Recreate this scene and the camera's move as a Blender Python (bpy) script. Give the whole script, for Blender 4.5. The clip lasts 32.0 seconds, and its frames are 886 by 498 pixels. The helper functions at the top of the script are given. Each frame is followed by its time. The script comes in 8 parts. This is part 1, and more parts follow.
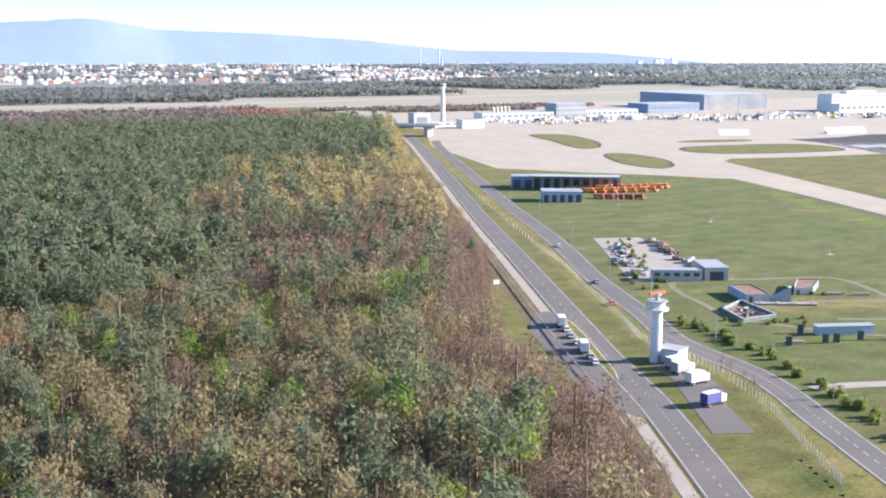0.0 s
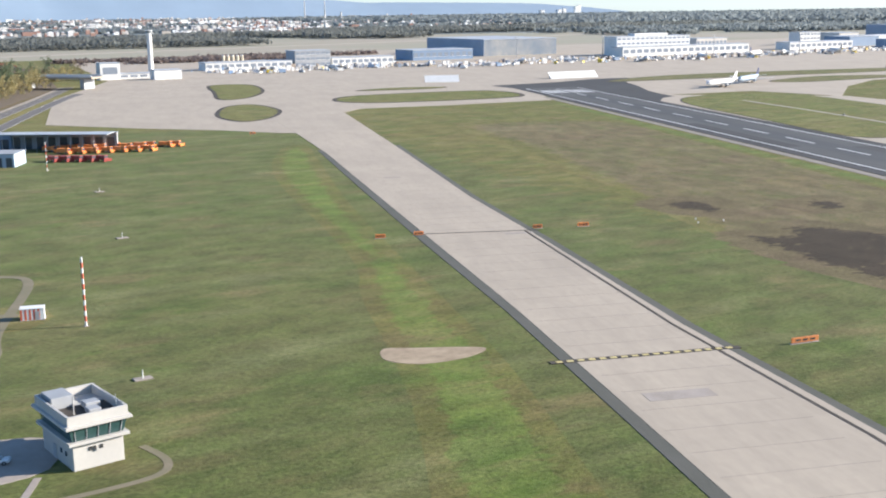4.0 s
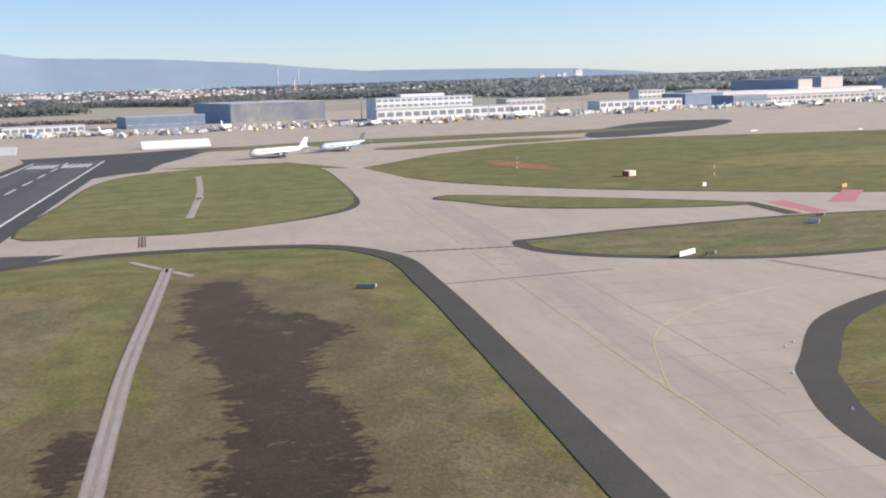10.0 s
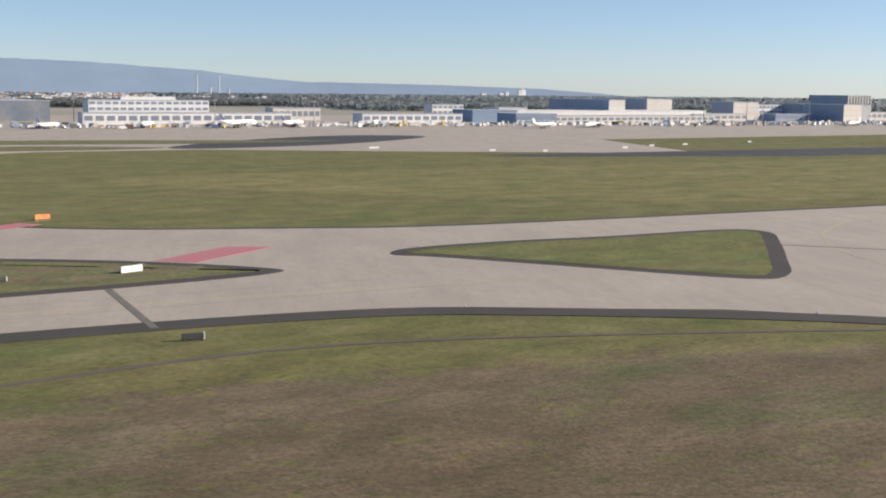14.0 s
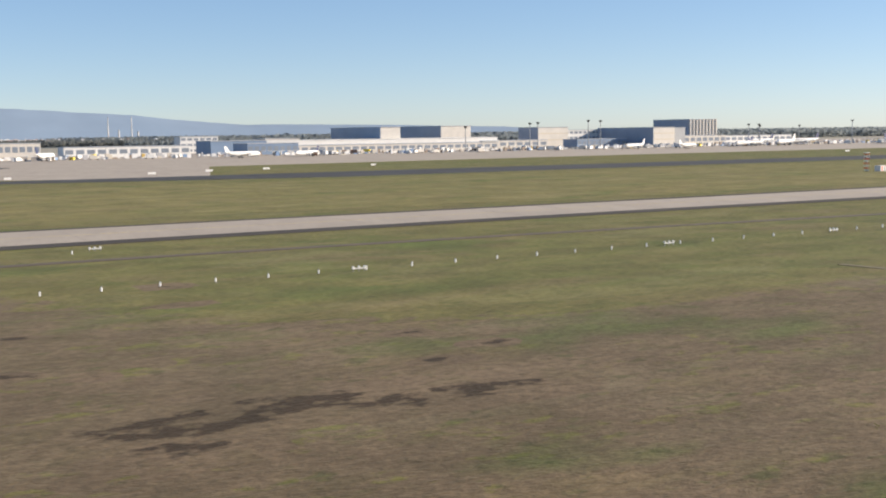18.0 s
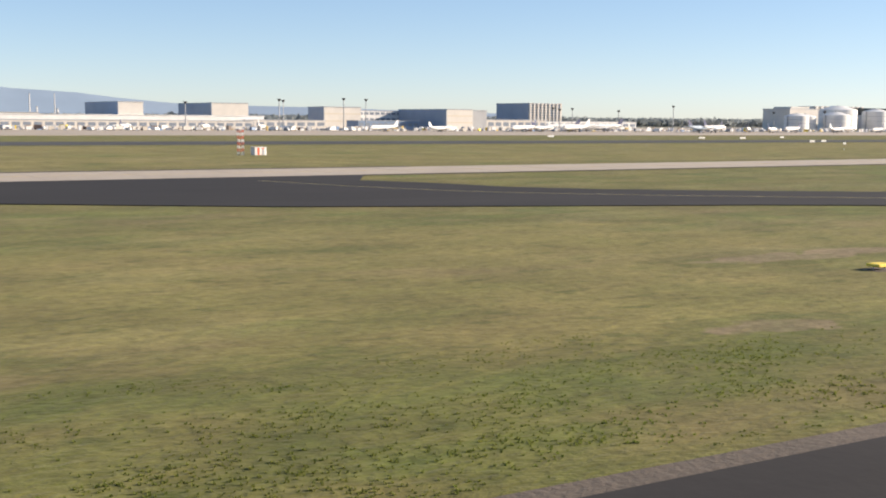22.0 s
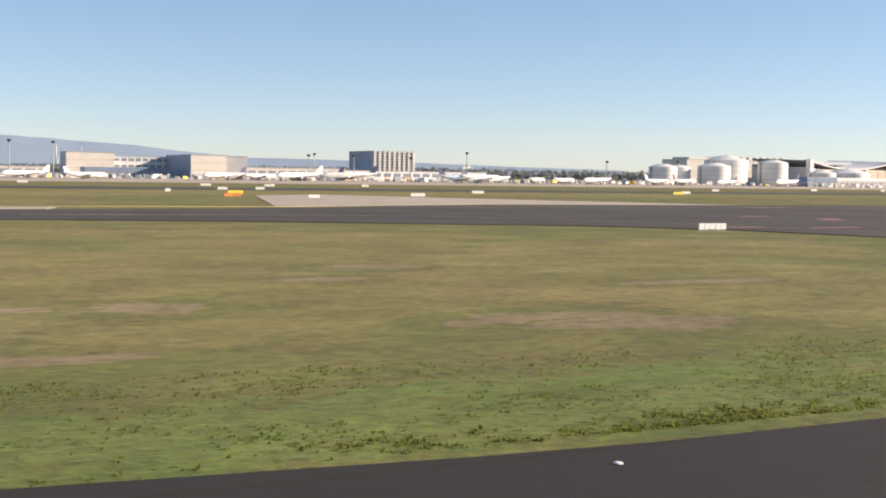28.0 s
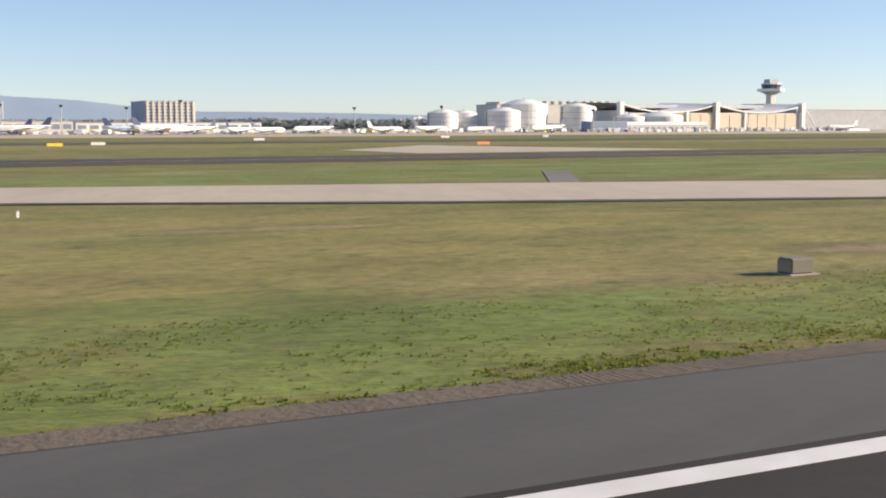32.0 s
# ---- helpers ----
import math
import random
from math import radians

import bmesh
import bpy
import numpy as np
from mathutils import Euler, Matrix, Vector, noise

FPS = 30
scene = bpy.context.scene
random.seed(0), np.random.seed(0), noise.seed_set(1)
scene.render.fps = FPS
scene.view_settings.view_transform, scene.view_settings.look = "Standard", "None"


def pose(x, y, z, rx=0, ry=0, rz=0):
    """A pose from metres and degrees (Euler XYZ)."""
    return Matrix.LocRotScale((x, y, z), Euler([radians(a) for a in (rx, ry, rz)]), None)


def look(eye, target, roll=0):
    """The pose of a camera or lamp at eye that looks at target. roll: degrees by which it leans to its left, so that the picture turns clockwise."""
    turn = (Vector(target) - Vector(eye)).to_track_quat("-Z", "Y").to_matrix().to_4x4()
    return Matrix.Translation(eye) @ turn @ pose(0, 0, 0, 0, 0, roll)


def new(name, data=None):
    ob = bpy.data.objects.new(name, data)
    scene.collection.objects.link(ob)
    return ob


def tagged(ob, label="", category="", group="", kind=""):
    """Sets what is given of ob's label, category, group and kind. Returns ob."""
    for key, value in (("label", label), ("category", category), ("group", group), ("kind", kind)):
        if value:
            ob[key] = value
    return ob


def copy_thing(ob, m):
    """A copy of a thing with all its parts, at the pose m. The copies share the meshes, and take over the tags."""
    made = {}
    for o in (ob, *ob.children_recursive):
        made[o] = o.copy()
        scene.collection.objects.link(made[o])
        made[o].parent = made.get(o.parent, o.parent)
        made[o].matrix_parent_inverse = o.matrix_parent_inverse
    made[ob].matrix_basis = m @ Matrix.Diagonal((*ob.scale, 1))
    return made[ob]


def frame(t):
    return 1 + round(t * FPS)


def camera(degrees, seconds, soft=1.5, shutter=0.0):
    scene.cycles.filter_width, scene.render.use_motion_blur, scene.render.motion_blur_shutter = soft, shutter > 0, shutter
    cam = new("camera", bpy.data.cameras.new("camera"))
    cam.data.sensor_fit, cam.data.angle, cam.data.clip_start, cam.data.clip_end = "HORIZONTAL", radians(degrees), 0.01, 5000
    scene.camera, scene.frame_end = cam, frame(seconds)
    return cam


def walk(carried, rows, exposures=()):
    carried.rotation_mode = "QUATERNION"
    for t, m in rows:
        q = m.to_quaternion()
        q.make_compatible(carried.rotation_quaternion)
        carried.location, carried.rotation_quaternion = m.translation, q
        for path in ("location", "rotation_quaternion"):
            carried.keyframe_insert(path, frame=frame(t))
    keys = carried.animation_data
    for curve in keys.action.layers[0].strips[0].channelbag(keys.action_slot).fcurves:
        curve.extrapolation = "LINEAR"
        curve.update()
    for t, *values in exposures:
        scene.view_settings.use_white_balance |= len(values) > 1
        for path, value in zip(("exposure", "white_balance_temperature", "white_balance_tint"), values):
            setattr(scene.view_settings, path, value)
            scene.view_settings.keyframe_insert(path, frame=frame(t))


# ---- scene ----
cam = camera(42.03, 32.0, 2.0)
# seconds, x, y, z, heading of view (degrees from +x), pitch, lean to the left
PATH = [
    (0.0, 0.00, 0.00, 41.77, 62.86, -9.63, 0.14),
    (0.5, 16.76, 0.12, 40.91, 62.47, -9.24, -0.28),
    (1.0, 33.56, 0.23, 40.05, 62.03, -9.22, -0.80),
    (1.5, 50.45, 0.34, 39.17, 61.57, -9.51, -1.11),
    (2.0, 67.46, 0.43, 38.26, 60.89, -9.98, -1.25),
    (2.5, 84.61, 0.52, 37.32, 60.17, -10.73, -1.16),
    (3.0, 101.90, 0.59, 36.37, 59.75, -11.39, -0.95),
    (3.5, 119.27, 0.67, 35.42, 59.55, -11.86, -0.78),
    (4.0, 136.70, 0.74, 34.50, 59.66, -11.88, -0.61),
    (4.5, 154.16, 0.81, 33.62, 60.04, -11.52, -0.81),
    (5.0, 171.67, 0.89, 32.79, 60.44, -11.06, -0.98),
    (5.5, 189.28, 0.96, 31.98, 60.81, -10.62, -1.03),
    (6.0, 207.01, 1.02, 31.19, 61.18, -10.28, -1.07),
    (6.5, 224.90, 1.08, 30.40, 61.55, -10.08, -1.19),
    (7.0, 242.97, 1.13, 29.61, 61.85, -10.01, -1.40),
    (7.5, 261.24, 1.16, 28.83, 61.84, -9.79, -1.47),
    (8.0, 279.70, 1.19, 28.06, 61.81, -9.56, -1.48),
    (8.5, 298.34, 1.21, 27.32, 61.77, -9.36, -1.43),
    (9.0, 317.16, 1.23, 26.61, 61.83, -9.17, -1.26),
    (9.5, 336.15, 1.25, 25.94, 62.01, -8.92, -1.42),
    (10.0, 355.27, 1.26, 25.29, 62.16, -8.56, -1.67),
    (10.5, 374.48, 1.27, 24.63, 62.18, -8.13, -1.94),
    (11.0, 393.74, 1.28, 23.93, 62.05, -7.54, -1.91),
    (11.5, 413.00, 1.28, 23.18, 61.85, -7.00, -1.38),
    (12.0, 432.28, 1.28, 22.37, 61.65, -6.72, -0.77),
    (12.5, 451.59, 1.28, 21.51, 61.41, -6.72, -0.11),
    (13.0, 470.93, 1.27, 20.60, 61.13, -7.06, 0.38),
    (13.5, 490.31, 1.25, 19.65, 60.91, -7.50, 0.63),
    (14.0, 509.75, 1.24, 18.67, 60.76, -7.74, 0.60),
    (14.5, 529.24, 1.23, 17.66, 60.67, -7.75, 0.34),
    (15.0, 548.77, 1.21, 16.63, 60.63, -7.55, -0.05),
    (15.5, 568.36, 1.19, 15.59, 60.63, -7.17, -0.50),
    (16.0, 588.00, 1.16, 14.53, 60.64, -6.67, -0.91),
    (16.5, 607.70, 1.13, 13.47, 60.54, -6.22, -1.24),
    (17.0, 627.43, 1.10, 12.43, 60.26, -5.91, -1.49),
    (17.5, 647.20, 1.07, 11.44, 59.94, -5.75, -1.22),
    (18.0, 666.99, 1.02, 10.52, 59.65, -5.74, -0.75),
    (18.5, 686.80, 0.98, 9.71, 59.41, -5.81, -0.32),
    (19.0, 706.58, 0.93, 9.00, 59.23, -5.87, 0.01),
    (19.5, 726.33, 0.88, 8.38, 59.08, -5.76, 0.17),
    (20.0, 746.01, 0.83, 7.85, 59.00, -5.78, 0.20),
    (20.5, 765.60, 0.78, 7.41, 58.93, -5.92, 0.43),
    (21.0, 785.09, 0.73, 7.04, 58.94, -6.17, 0.39),
    (21.5, 804.47, 0.68, 6.72, 58.90, -6.33, 0.40),
    (22.0, 823.74, 0.62, 6.43, 59.02, -6.42, 0.49),
    (22.5, 842.89, 0.56, 6.17, 59.26, -6.32, 0.76),
    (23.0, 861.93, 0.49, 5.93, 59.30, -6.06, 1.00),
    (23.5, 880.86, 0.43, 5.71, 59.41, -5.79, 1.16),
    (24.0, 899.70, 0.37, 5.53, 58.40, -5.30, 1.28),
    (24.5, 918.45, 0.32, 5.38, 59.01, -5.13, 1.01),
    (25.0, 937.15, 0.27, 5.26, 59.77, -4.94, 1.64),
    (25.5, 955.82, 0.22, 5.14, 60.38, -4.86, 1.41),
    (26.0, 974.49, 0.17, 5.01, 61.18, -4.83, 0.71),
    (26.5, 993.20, 0.12, 4.87, 62.12, -4.74, 0.04),
    (27.0, 1011.92, 0.07, 4.73, 63.09, -4.54, -0.28),
    (27.5, 1030.64, 0.03, 4.60, 63.97, -4.16, 0.06),
    (28.0, 1049.33, 0.00, 4.50, 64.50, -3.74, 0.88),
    (28.5, 1067.99, -0.01, 4.45, 64.38, -3.87, 0.82),
    (29.0, 1086.63, -0.01, 4.44, 64.40, -4.14, 0.60),
    (29.5, 1105.27, -0.01, 4.44, 64.53, -4.56, 0.05),
    (30.0, 1123.95, -0.00, 4.44, 64.40, -5.14, -0.86),
    (30.5, 1142.66, 0.00, 4.43, 64.48, -5.45, -0.77),
    (31.0, 1161.42, 0.00, 4.40, 64.51, -5.68, -0.55),
    (31.5, 1180.20, 0.00, 4.37, 64.15, -6.09, -0.27),
    (32.0, 1199.00, -0.00, 4.33, 64.11, -6.17, -0.09),
]

# seconds, stops, kelvin, tint
EXPOSURES = [(0, 1.82, 6050, 17), (1, 1.50, 6150, 20), (2, 1.38, 6200, 20), (4, 1.38, 6100, 12), (7, 1.34, 6250, 16), (9, 1.23, 6300, 18), (11, 0.86, 6500, 17), (12, 0.76, 6450, 13), (13, 0.8, 6500, 14), (16, 0.80, 6550, 16), (19, 1.02, 6750, 14), (22, 1.13, 7000, 16), (25, 1.16, 7450, 20), (27, 1.12, 7300, 19), (28, 1.10, 7300, 18), (29, 0.9, 7100, 19), (30, 1.16, 7000, 17), (31, 1.23, 7150, 18), (32, 1.1, 7100, 17)]


def aim(x, y, z, h, p, q):
    h, p = radians(h), radians(p)
    e = Vector((x, y, z))
    return look(e, e + 100 * Vector((math.cos(p) * math.cos(h), math.cos(p) * math.sin(h), math.sin(p))), q)


walk(cam, [(t, aim(*row)) for t, *row in PATH], EXPOSURES)

# ---- light ----
SUN_AZ, SUN_EL = -22.0, 20.0  # degrees: where the sun stands, from +x towards +y, and its height
world = bpy.data.worlds.new("world")
scene.world = world
world.use_nodes = True
wn = world.node_tree
sky = wn.nodes.new("ShaderNodeTexSky")
sky.sky_type = "NISHITA"
sky.sun_disc = False
sky.sun_elevation = radians(SUN_EL)
sky.sun_rotation = radians(90 - SUN_AZ)
sky.air_density, sky.dust_density, sky.ozone_density = 0.7, 0.2, 4.0
wn.nodes["Background"].inputs["Strength"].default_value = 0.132
haze = wn.nodes.new("ShaderNodeHueSaturation")
haze.inputs["Saturation"].default_value = 1.15
even = wn.nodes.new("ShaderNodeGamma")  # haze evens out the sky's brightness
even.inputs["Gamma"].default_value = 0.68
wn.links.new(sky.outputs[0], even.inputs["Color"])
wn.links.new(even.outputs[0], haze.inputs["Color"])
wn.links.new(haze.outputs[0], wn.nodes["Background"].inputs["Color"])
sun = new("sun", bpy.data.lights.new("sun", "SUN"))
sun.data.energy, sun.data.angle, sun.data.color = 4.6, radians(0.6), (1.0, 0.91, 0.77)
sun.matrix_world = look((0, 0, 200), (-math.cos(radians(SUN_AZ)) * 100, -math.sin(radians(SUN_AZ)) * 100, 200 - 100 * math.tan(radians(SUN_EL))))

# ---- materials ----


def nodes(name):
    m = bpy.data.materials.new(name)
    m.use_nodes = True
    return m, m.node_tree, m.node_tree.nodes["Principled BSDF"]


def put(nt, kind, **values):
    n = nt.nodes.new(kind)
    for k, v in values.items():
        n.inputs[k].default_value = v
    return n


def rgba(c):
    return (c[0], c[1], c[2], 1.0)


def blend_rgb(nt, fac, a, b):
    n = nt.nodes.new("ShaderNodeMix")
    n.data_type = "RGBA"
    for sock, v in ((n.inputs[0], fac), (n.inputs[6], a), (n.inputs[7], b)):
        if isinstance(v, tuple):
            sock.default_value = rgba(v)
        elif isinstance(v, float):
            sock.default_value = v
        else:
            nt.links.new(v, sock)
    return n.outputs[2]


def mottle(nt, scale, lo, hi, stretch=(1, 1, 1), detail=4.0, turn=0.0):
    """Noise at a world scale (features per metre), cut to a 0..1 ramp between lo and hi."""
    g = nt.nodes.new("ShaderNodeNewGeometry")
    mp = nt.nodes.new("ShaderNodeMapping")
    mp.vector_type = "TEXTURE"
    mp.inputs["Scale"].default_value = tuple(1 / v for v in stretch)
    mp.inputs["Rotation"].default_value = (0, 0, turn)
    nt.links.new(g.outputs["Position"], mp.inputs["Vector"])
    n = put(nt, "ShaderNodeTexNoise", Scale=scale, Detail=detail, Roughness=0.6)
    nt.links.new(mp.outputs[0], n.inputs["Vector"])
    r = nt.nodes.new("ShaderNodeMapRange")
    r.inputs["From Min"].default_value, r.inputs["From Max"].default_value = lo, hi
    nt.links.new(n.outputs["Fac"], r.inputs["Value"])
    return r.outputs["Result"]


def relief(nt, bs, fac, strength, distance):
    b = put(nt, "ShaderNodeBump", Strength=strength, Distance=distance)
    nt.links.new(fac, b.inputs["Height"])
    nt.links.new(b.outputs[0], bs.inputs["Normal"])


def surface(name, c1, c2, rough=0.8, scale=0.6, fine=6.0, bump=0.0, metal=0.0, by_object=0.0, run=None):
    """A worn surface: two colours mixed by a broad and a fine noise, with optional relief and a shift per object."""
    m, nt, bs = nodes(name)
    a = mottle(nt, scale, 0.35, 0.65)
    b = mottle(nt, fine, 0.3, 0.7)
    col = blend_rgb(nt, a, c1, c2)
    dark = tuple(v * 0.8 for v in c1)
    k = nt.nodes.new("ShaderNodeMath")
    k.operation = "MULTIPLY"
    k.inputs[1].default_value = 0.35
    nt.links.new(b, k.inputs[0])
    col = blend_rgb(nt, k.outputs[0], col, dark)
    if run is not None:
        for size, stretch, much in ((0.35, 0.2 if c1[0] > 0.2 else 0.04, 0.28), (1.6, 0.2 if c1[0] > 0.2 else 0.02, 0.22), (0.12, 0.4, 0.3)):
            col = blend_rgb(nt, times(nt, mottle(nt, size, 0.46, 0.68, (stretch, 1, 1), 5, run), much), col, tuple(v * 0.72 for v in c2))
    if by_object:
        oi = nt.nodes.new("ShaderNodeObjectInfo")
        hs = put(nt, "ShaderNodeHueSaturation")
        mr = nt.nodes.new("ShaderNodeMapRange")
        mr.inputs["To Min"].default_value, mr.inputs["To Max"].default_value = 1 - by_object, 1 + by_object
        nt.links.new(oi.outputs["Random"], mr.inputs["Value"])
        nt.links.new(mr.outputs[0], hs.inputs["Value"])
        nt.links.new(col, hs.inputs["Color"])
        col = hs.outputs[0]
    nt.links.new(col, bs.inputs["Base Color"])
    bs.inputs["Roughness"].default_value = rough
    bs.inputs["Metallic"].default_value = metal
    if bump:
        relief(nt, bs, b, 0.6, bump)
    return m


def covered(nt):
    """Where a ground cover gives way to the grass round it: ragged, as the mesh attribute 'fade' rises to 1."""
    at = nt.nodes.new("ShaderNodeAttribute")
    at.attribute_name = "fade"
    mix = nt.nodes.new("ShaderNodeMath")
    nt.links.new(times(nt, mottle(nt, 0.26, 0.28, 0.72, (0.6, 1, 1), 10), 0.5), mix.inputs[0])
    nt.links.new(times(nt, mottle(nt, 0.9, 0.3, 0.7, (0.7, 1, 1), 8), 0.5), mix.inputs[1])
    n = mix.outputs[0]
    df = nt.nodes.new("ShaderNodeMath")
    df.operation = "SUBTRACT"
    nt.links.new(at.outputs["Fac"], df.inputs[0])
    nt.links.new(n, df.inputs[1])
    mr = nt.nodes.new("ShaderNodeMapRange")
    mr.inputs["From Min"].default_value, mr.inputs["From Max"].default_value = -0.08, 0.06
    nt.links.new(df.outputs[0], mr.inputs["Value"])
    return mr.outputs[0]


def times(nt, fac, k):
    n = nt.nodes.new("ShaderNodeMath")
    n.operation = "MULTIPLY"
    n.inputs[1].default_value = k
    nt.links.new(fac, n.inputs[0])
    return n.outputs[0]


FIELD_GRASS = ((0.085, 0.106, 0.017), (0.130, 0.115, 0.029), (0.131, 0.096, 0.041))


def grass(name, lush, dry, bare, dry_at=0.5, bare_at=0.62, rim=True, around=FIELD_GRASS, rows=0.0):
    """Rough airfield grass: lush and dry tracts, mown streaks, bare patches and tufts."""
    m, nt, bs = nodes(name)
    big = mottle(nt, 0.012, dry_at - 0.12, dry_at + 0.12, detail=6)
    patch = mottle(nt, 0.055, 0.40, 0.64, (0.6, 1, 1), 5, rows)
    mid = mottle(nt, 0.15, 0.40, 0.64, (0.6, 1, 1), 6, rows)
    streak = mottle(nt, 0.6, 0.48, 0.66, (0.45 if not rows else 0.12, 1, 1), 6, rows)
    clump = mottle(nt, 0.4, 0.52, 0.64, (0.7, 1, 1), 7, rows or 0.2)
    tuft = mottle(nt, 2.2, 0.55, 0.68, (0.6, 1, 1), 5)
    fine = mottle(nt, 5.0, 0.3, 0.7, (0.6, 1, 1), 3)
    spots = mottle(nt, 0.05, bare_at, bare_at + 0.1, (0.4, 1, 1), 7)
    own_lush = lush
    if rim:
        gone = covered(nt)
        lush, dry, bare = (blend_rgb(nt, gone, own, field) for own, field in zip((lush, dry, bare), around))
    shade = lambda c, k: blend_rgb(nt, 1 - k, c, (0.0, 0.0, 0.0)) if k < 1 else blend_rgb(nt, k - 1, c, (0.40, 0.36, 0.22))
    col = blend_rgb(nt, big, lush, dry)
    col = blend_rgb(nt, times(nt, patch, 0.55), col, shade(blend_rgb(nt, 0.5, lush, dry), 0.8))
    col = blend_rgb(nt, times(nt, mid, 0.75), col, blend_rgb(nt, 0.5, dry, bare))
    col = blend_rgb(nt, times(nt, streak, 0.35), col, blend_rgb(nt, 0.35, dry, bare))
    col = blend_rgb(nt, times(nt, clump, 0.5), col, shade(lush, 0.75))
    col = blend_rgb(nt, spots, col, bare)
    col = blend_rgb(nt, times(nt, mottle(nt, 0.22, 0.57, 0.70, (0.55, 1, 1), 7, rows or 0.1), 0.45), col, shade(blend_rgb(nt, 0.4, lush, bare), 0.55))
    soil = own_lush[0] < 0.06 or own_lush[0] > 0.2
    col = blend_rgb(nt, times(nt, mottle(nt, 0.09, 0.52, 0.70, (0.45, 1, 1), 7, rows), 0.5), col, shade(dry, 1.0 if soil else 1.25))
    col = blend_rgb(nt, times(nt, tuft, 0.5), col, shade(lush, 0.5))
    col = blend_rgb(nt, times(nt, fine, 0.05 if soil else 0.16), col, shade(dry, 1.4))
    if not soil:
        # fresh green and bleached straw clumps
        col = blend_rgb(nt, times(nt, mottle(nt, 0.10, 0.53, 0.66, (0.6, 1, 1), 9, rows or 0.15), 0.35 if rows else 0.6), col, (0.058, 0.094, 0.016))
        col = blend_rgb(nt, times(nt, mottle(nt, 0.13, 0.55, 0.68, (0.45, 1, 1), 9, rows), 0.5), col, (0.178, 0.128, 0.062))
        col = blend_rgb(nt, times(nt, mottle(nt, 0.75, 0.58, 0.66, (0.6, 1, 1), 6), 0.5), col, (0.040, 0.058, 0.012))
    # uneven sward: light and dark at every size from a step to a hand
    for size, low, high in ((0.2, 0.80, 1.20), (2.2, 0.78, 1.22)):
        v = nt.nodes.new("ShaderNodeVectorMath")
        v.operation = "SCALE"
        ramp = nt.nodes.new("ShaderNodeMapRange")
        ramp.inputs["To Min"].default_value, ramp.inputs["To Max"].default_value = low, high
        nt.links.new(mottle(nt, size, 0.36, 0.64, (0.75, 1, 1), 6, rows), ramp.inputs["Value"])
        nt.links.new(col, v.inputs[0])
        nt.links.new(ramp.outputs[0], v.inputs["Scale"])
        col = v.outputs[0]
    nt.links.new(col, bs.inputs["Base Color"])
    bs.inputs["Roughness"].default_value = 0.95
    bs.inputs["Specular IOR Level"].default_value = 0.1
    bs.inputs["Sheen Weight"].default_value, bs.inputs["Sheen Roughness"].default_value = 0.065, 0.35
    bs.inputs["Sheen Tint"].default_value = (0.85, 0.80, 0.60, 1.0)
    add = nt.nodes.new("ShaderNodeMath")
    nt.links.new(tuft, add.inputs[0])
    nt.links.new(fine, add.inputs[1])
    relief(nt, bs, add.outputs[0], 0.26, 0.12)
    return m


GRASS = grass("airfield_grass", *FIELD_GRASS, 0.54, 0.62, False)
GREEN = grass("lush_grass", (0.095, 0.120, 0.022), (0.128, 0.124, 0.032), (0.140, 0.109, 0.043), 0.52, 0.66, False)
BROWN = grass("dry_heath_grass", (0.107, 0.083, 0.037), (0.125, 0.086, 0.051), (0.111, 0.069, 0.045), 0.42, 0.58)
MOWN_HEATH = grass("mown_heath_grass", (0.102, 0.100, 0.034), (0.128, 0.100, 0.050), (0.118, 0.080, 0.049), 0.44, 0.58, True, FIELD_GRASS, 1.261)
HEATH_SOIL = grass("bare_heath_soil", (0.040, 0.022, 0.014), (0.031, 0.017, 0.011), (0.025, 0.013, 0.009), 0.4, 0.5, True, ((0.119, 0.094, 0.043), (0.140, 0.098, 0.059), (0.123, 0.079, 0.052)))
ISLAND_BROWN = grass("dry_island_grass", (0.094, 0.118, 0.030), (0.124, 0.118, 0.043), (0.131, 0.097, 0.054), 0.45, 0.58, False)
RED_HEATH = grass("red_heath", (0.240, 0.105, 0.055), (0.270, 0.110, 0.065), (0.220, 0.095, 0.060), 0.45, 0.6)
DARK_SOIL = grass("burnt_heath", (0.038, 0.025, 0.018), (0.031, 0.020, 0.015), (0.024, 0.015, 0.012), 0.42, 0.54, True, ((0.105, 0.091, 0.038), (0.118, 0.092, 0.047), (0.110, 0.078, 0.046)), 1.261)
CONCRETE_LANE = surface("darker_taxiway_concrete", (0.392, 0.330, 0.270), (0.355, 0.300, 0.248), 0.85, 0.05, 0.8, 0.01, run=1.261)
CONCRETE = surface("taxiway_concrete", (0.430, 0.362, 0.280), (0.385, 0.324, 0.252), 0.85, 0.05, 0.8, 0.01, run=1.261)
ASPHALT_EXIT = surface("exit_asphalt", (0.095, 0.085, 0.076), (0.064, 0.057, 0.051), 0.9, 0.06, 1.2, 0.01, run=0.35)
ASPHALT_GREY = surface("grey_exit_asphalt", (0.108, 0.105, 0.102), (0.084, 0.082, 0.080), 0.9, 0.06, 1.2, 0.01, run=0.35)
ASPHALT_INNER = surface("pale_runway_asphalt", (0.122, 0.121, 0.119), (0.102, 0.102, 0.101), 0.9, 0.04, 1.5, 0.01, run=1.261)
ASPHALT_WORN = surface("tyre_worn_asphalt", (0.090, 0.093, 0.096), (0.104, 0.106, 0.107), 0.9, 0.05, 1.5, 0.01, run=1.261)
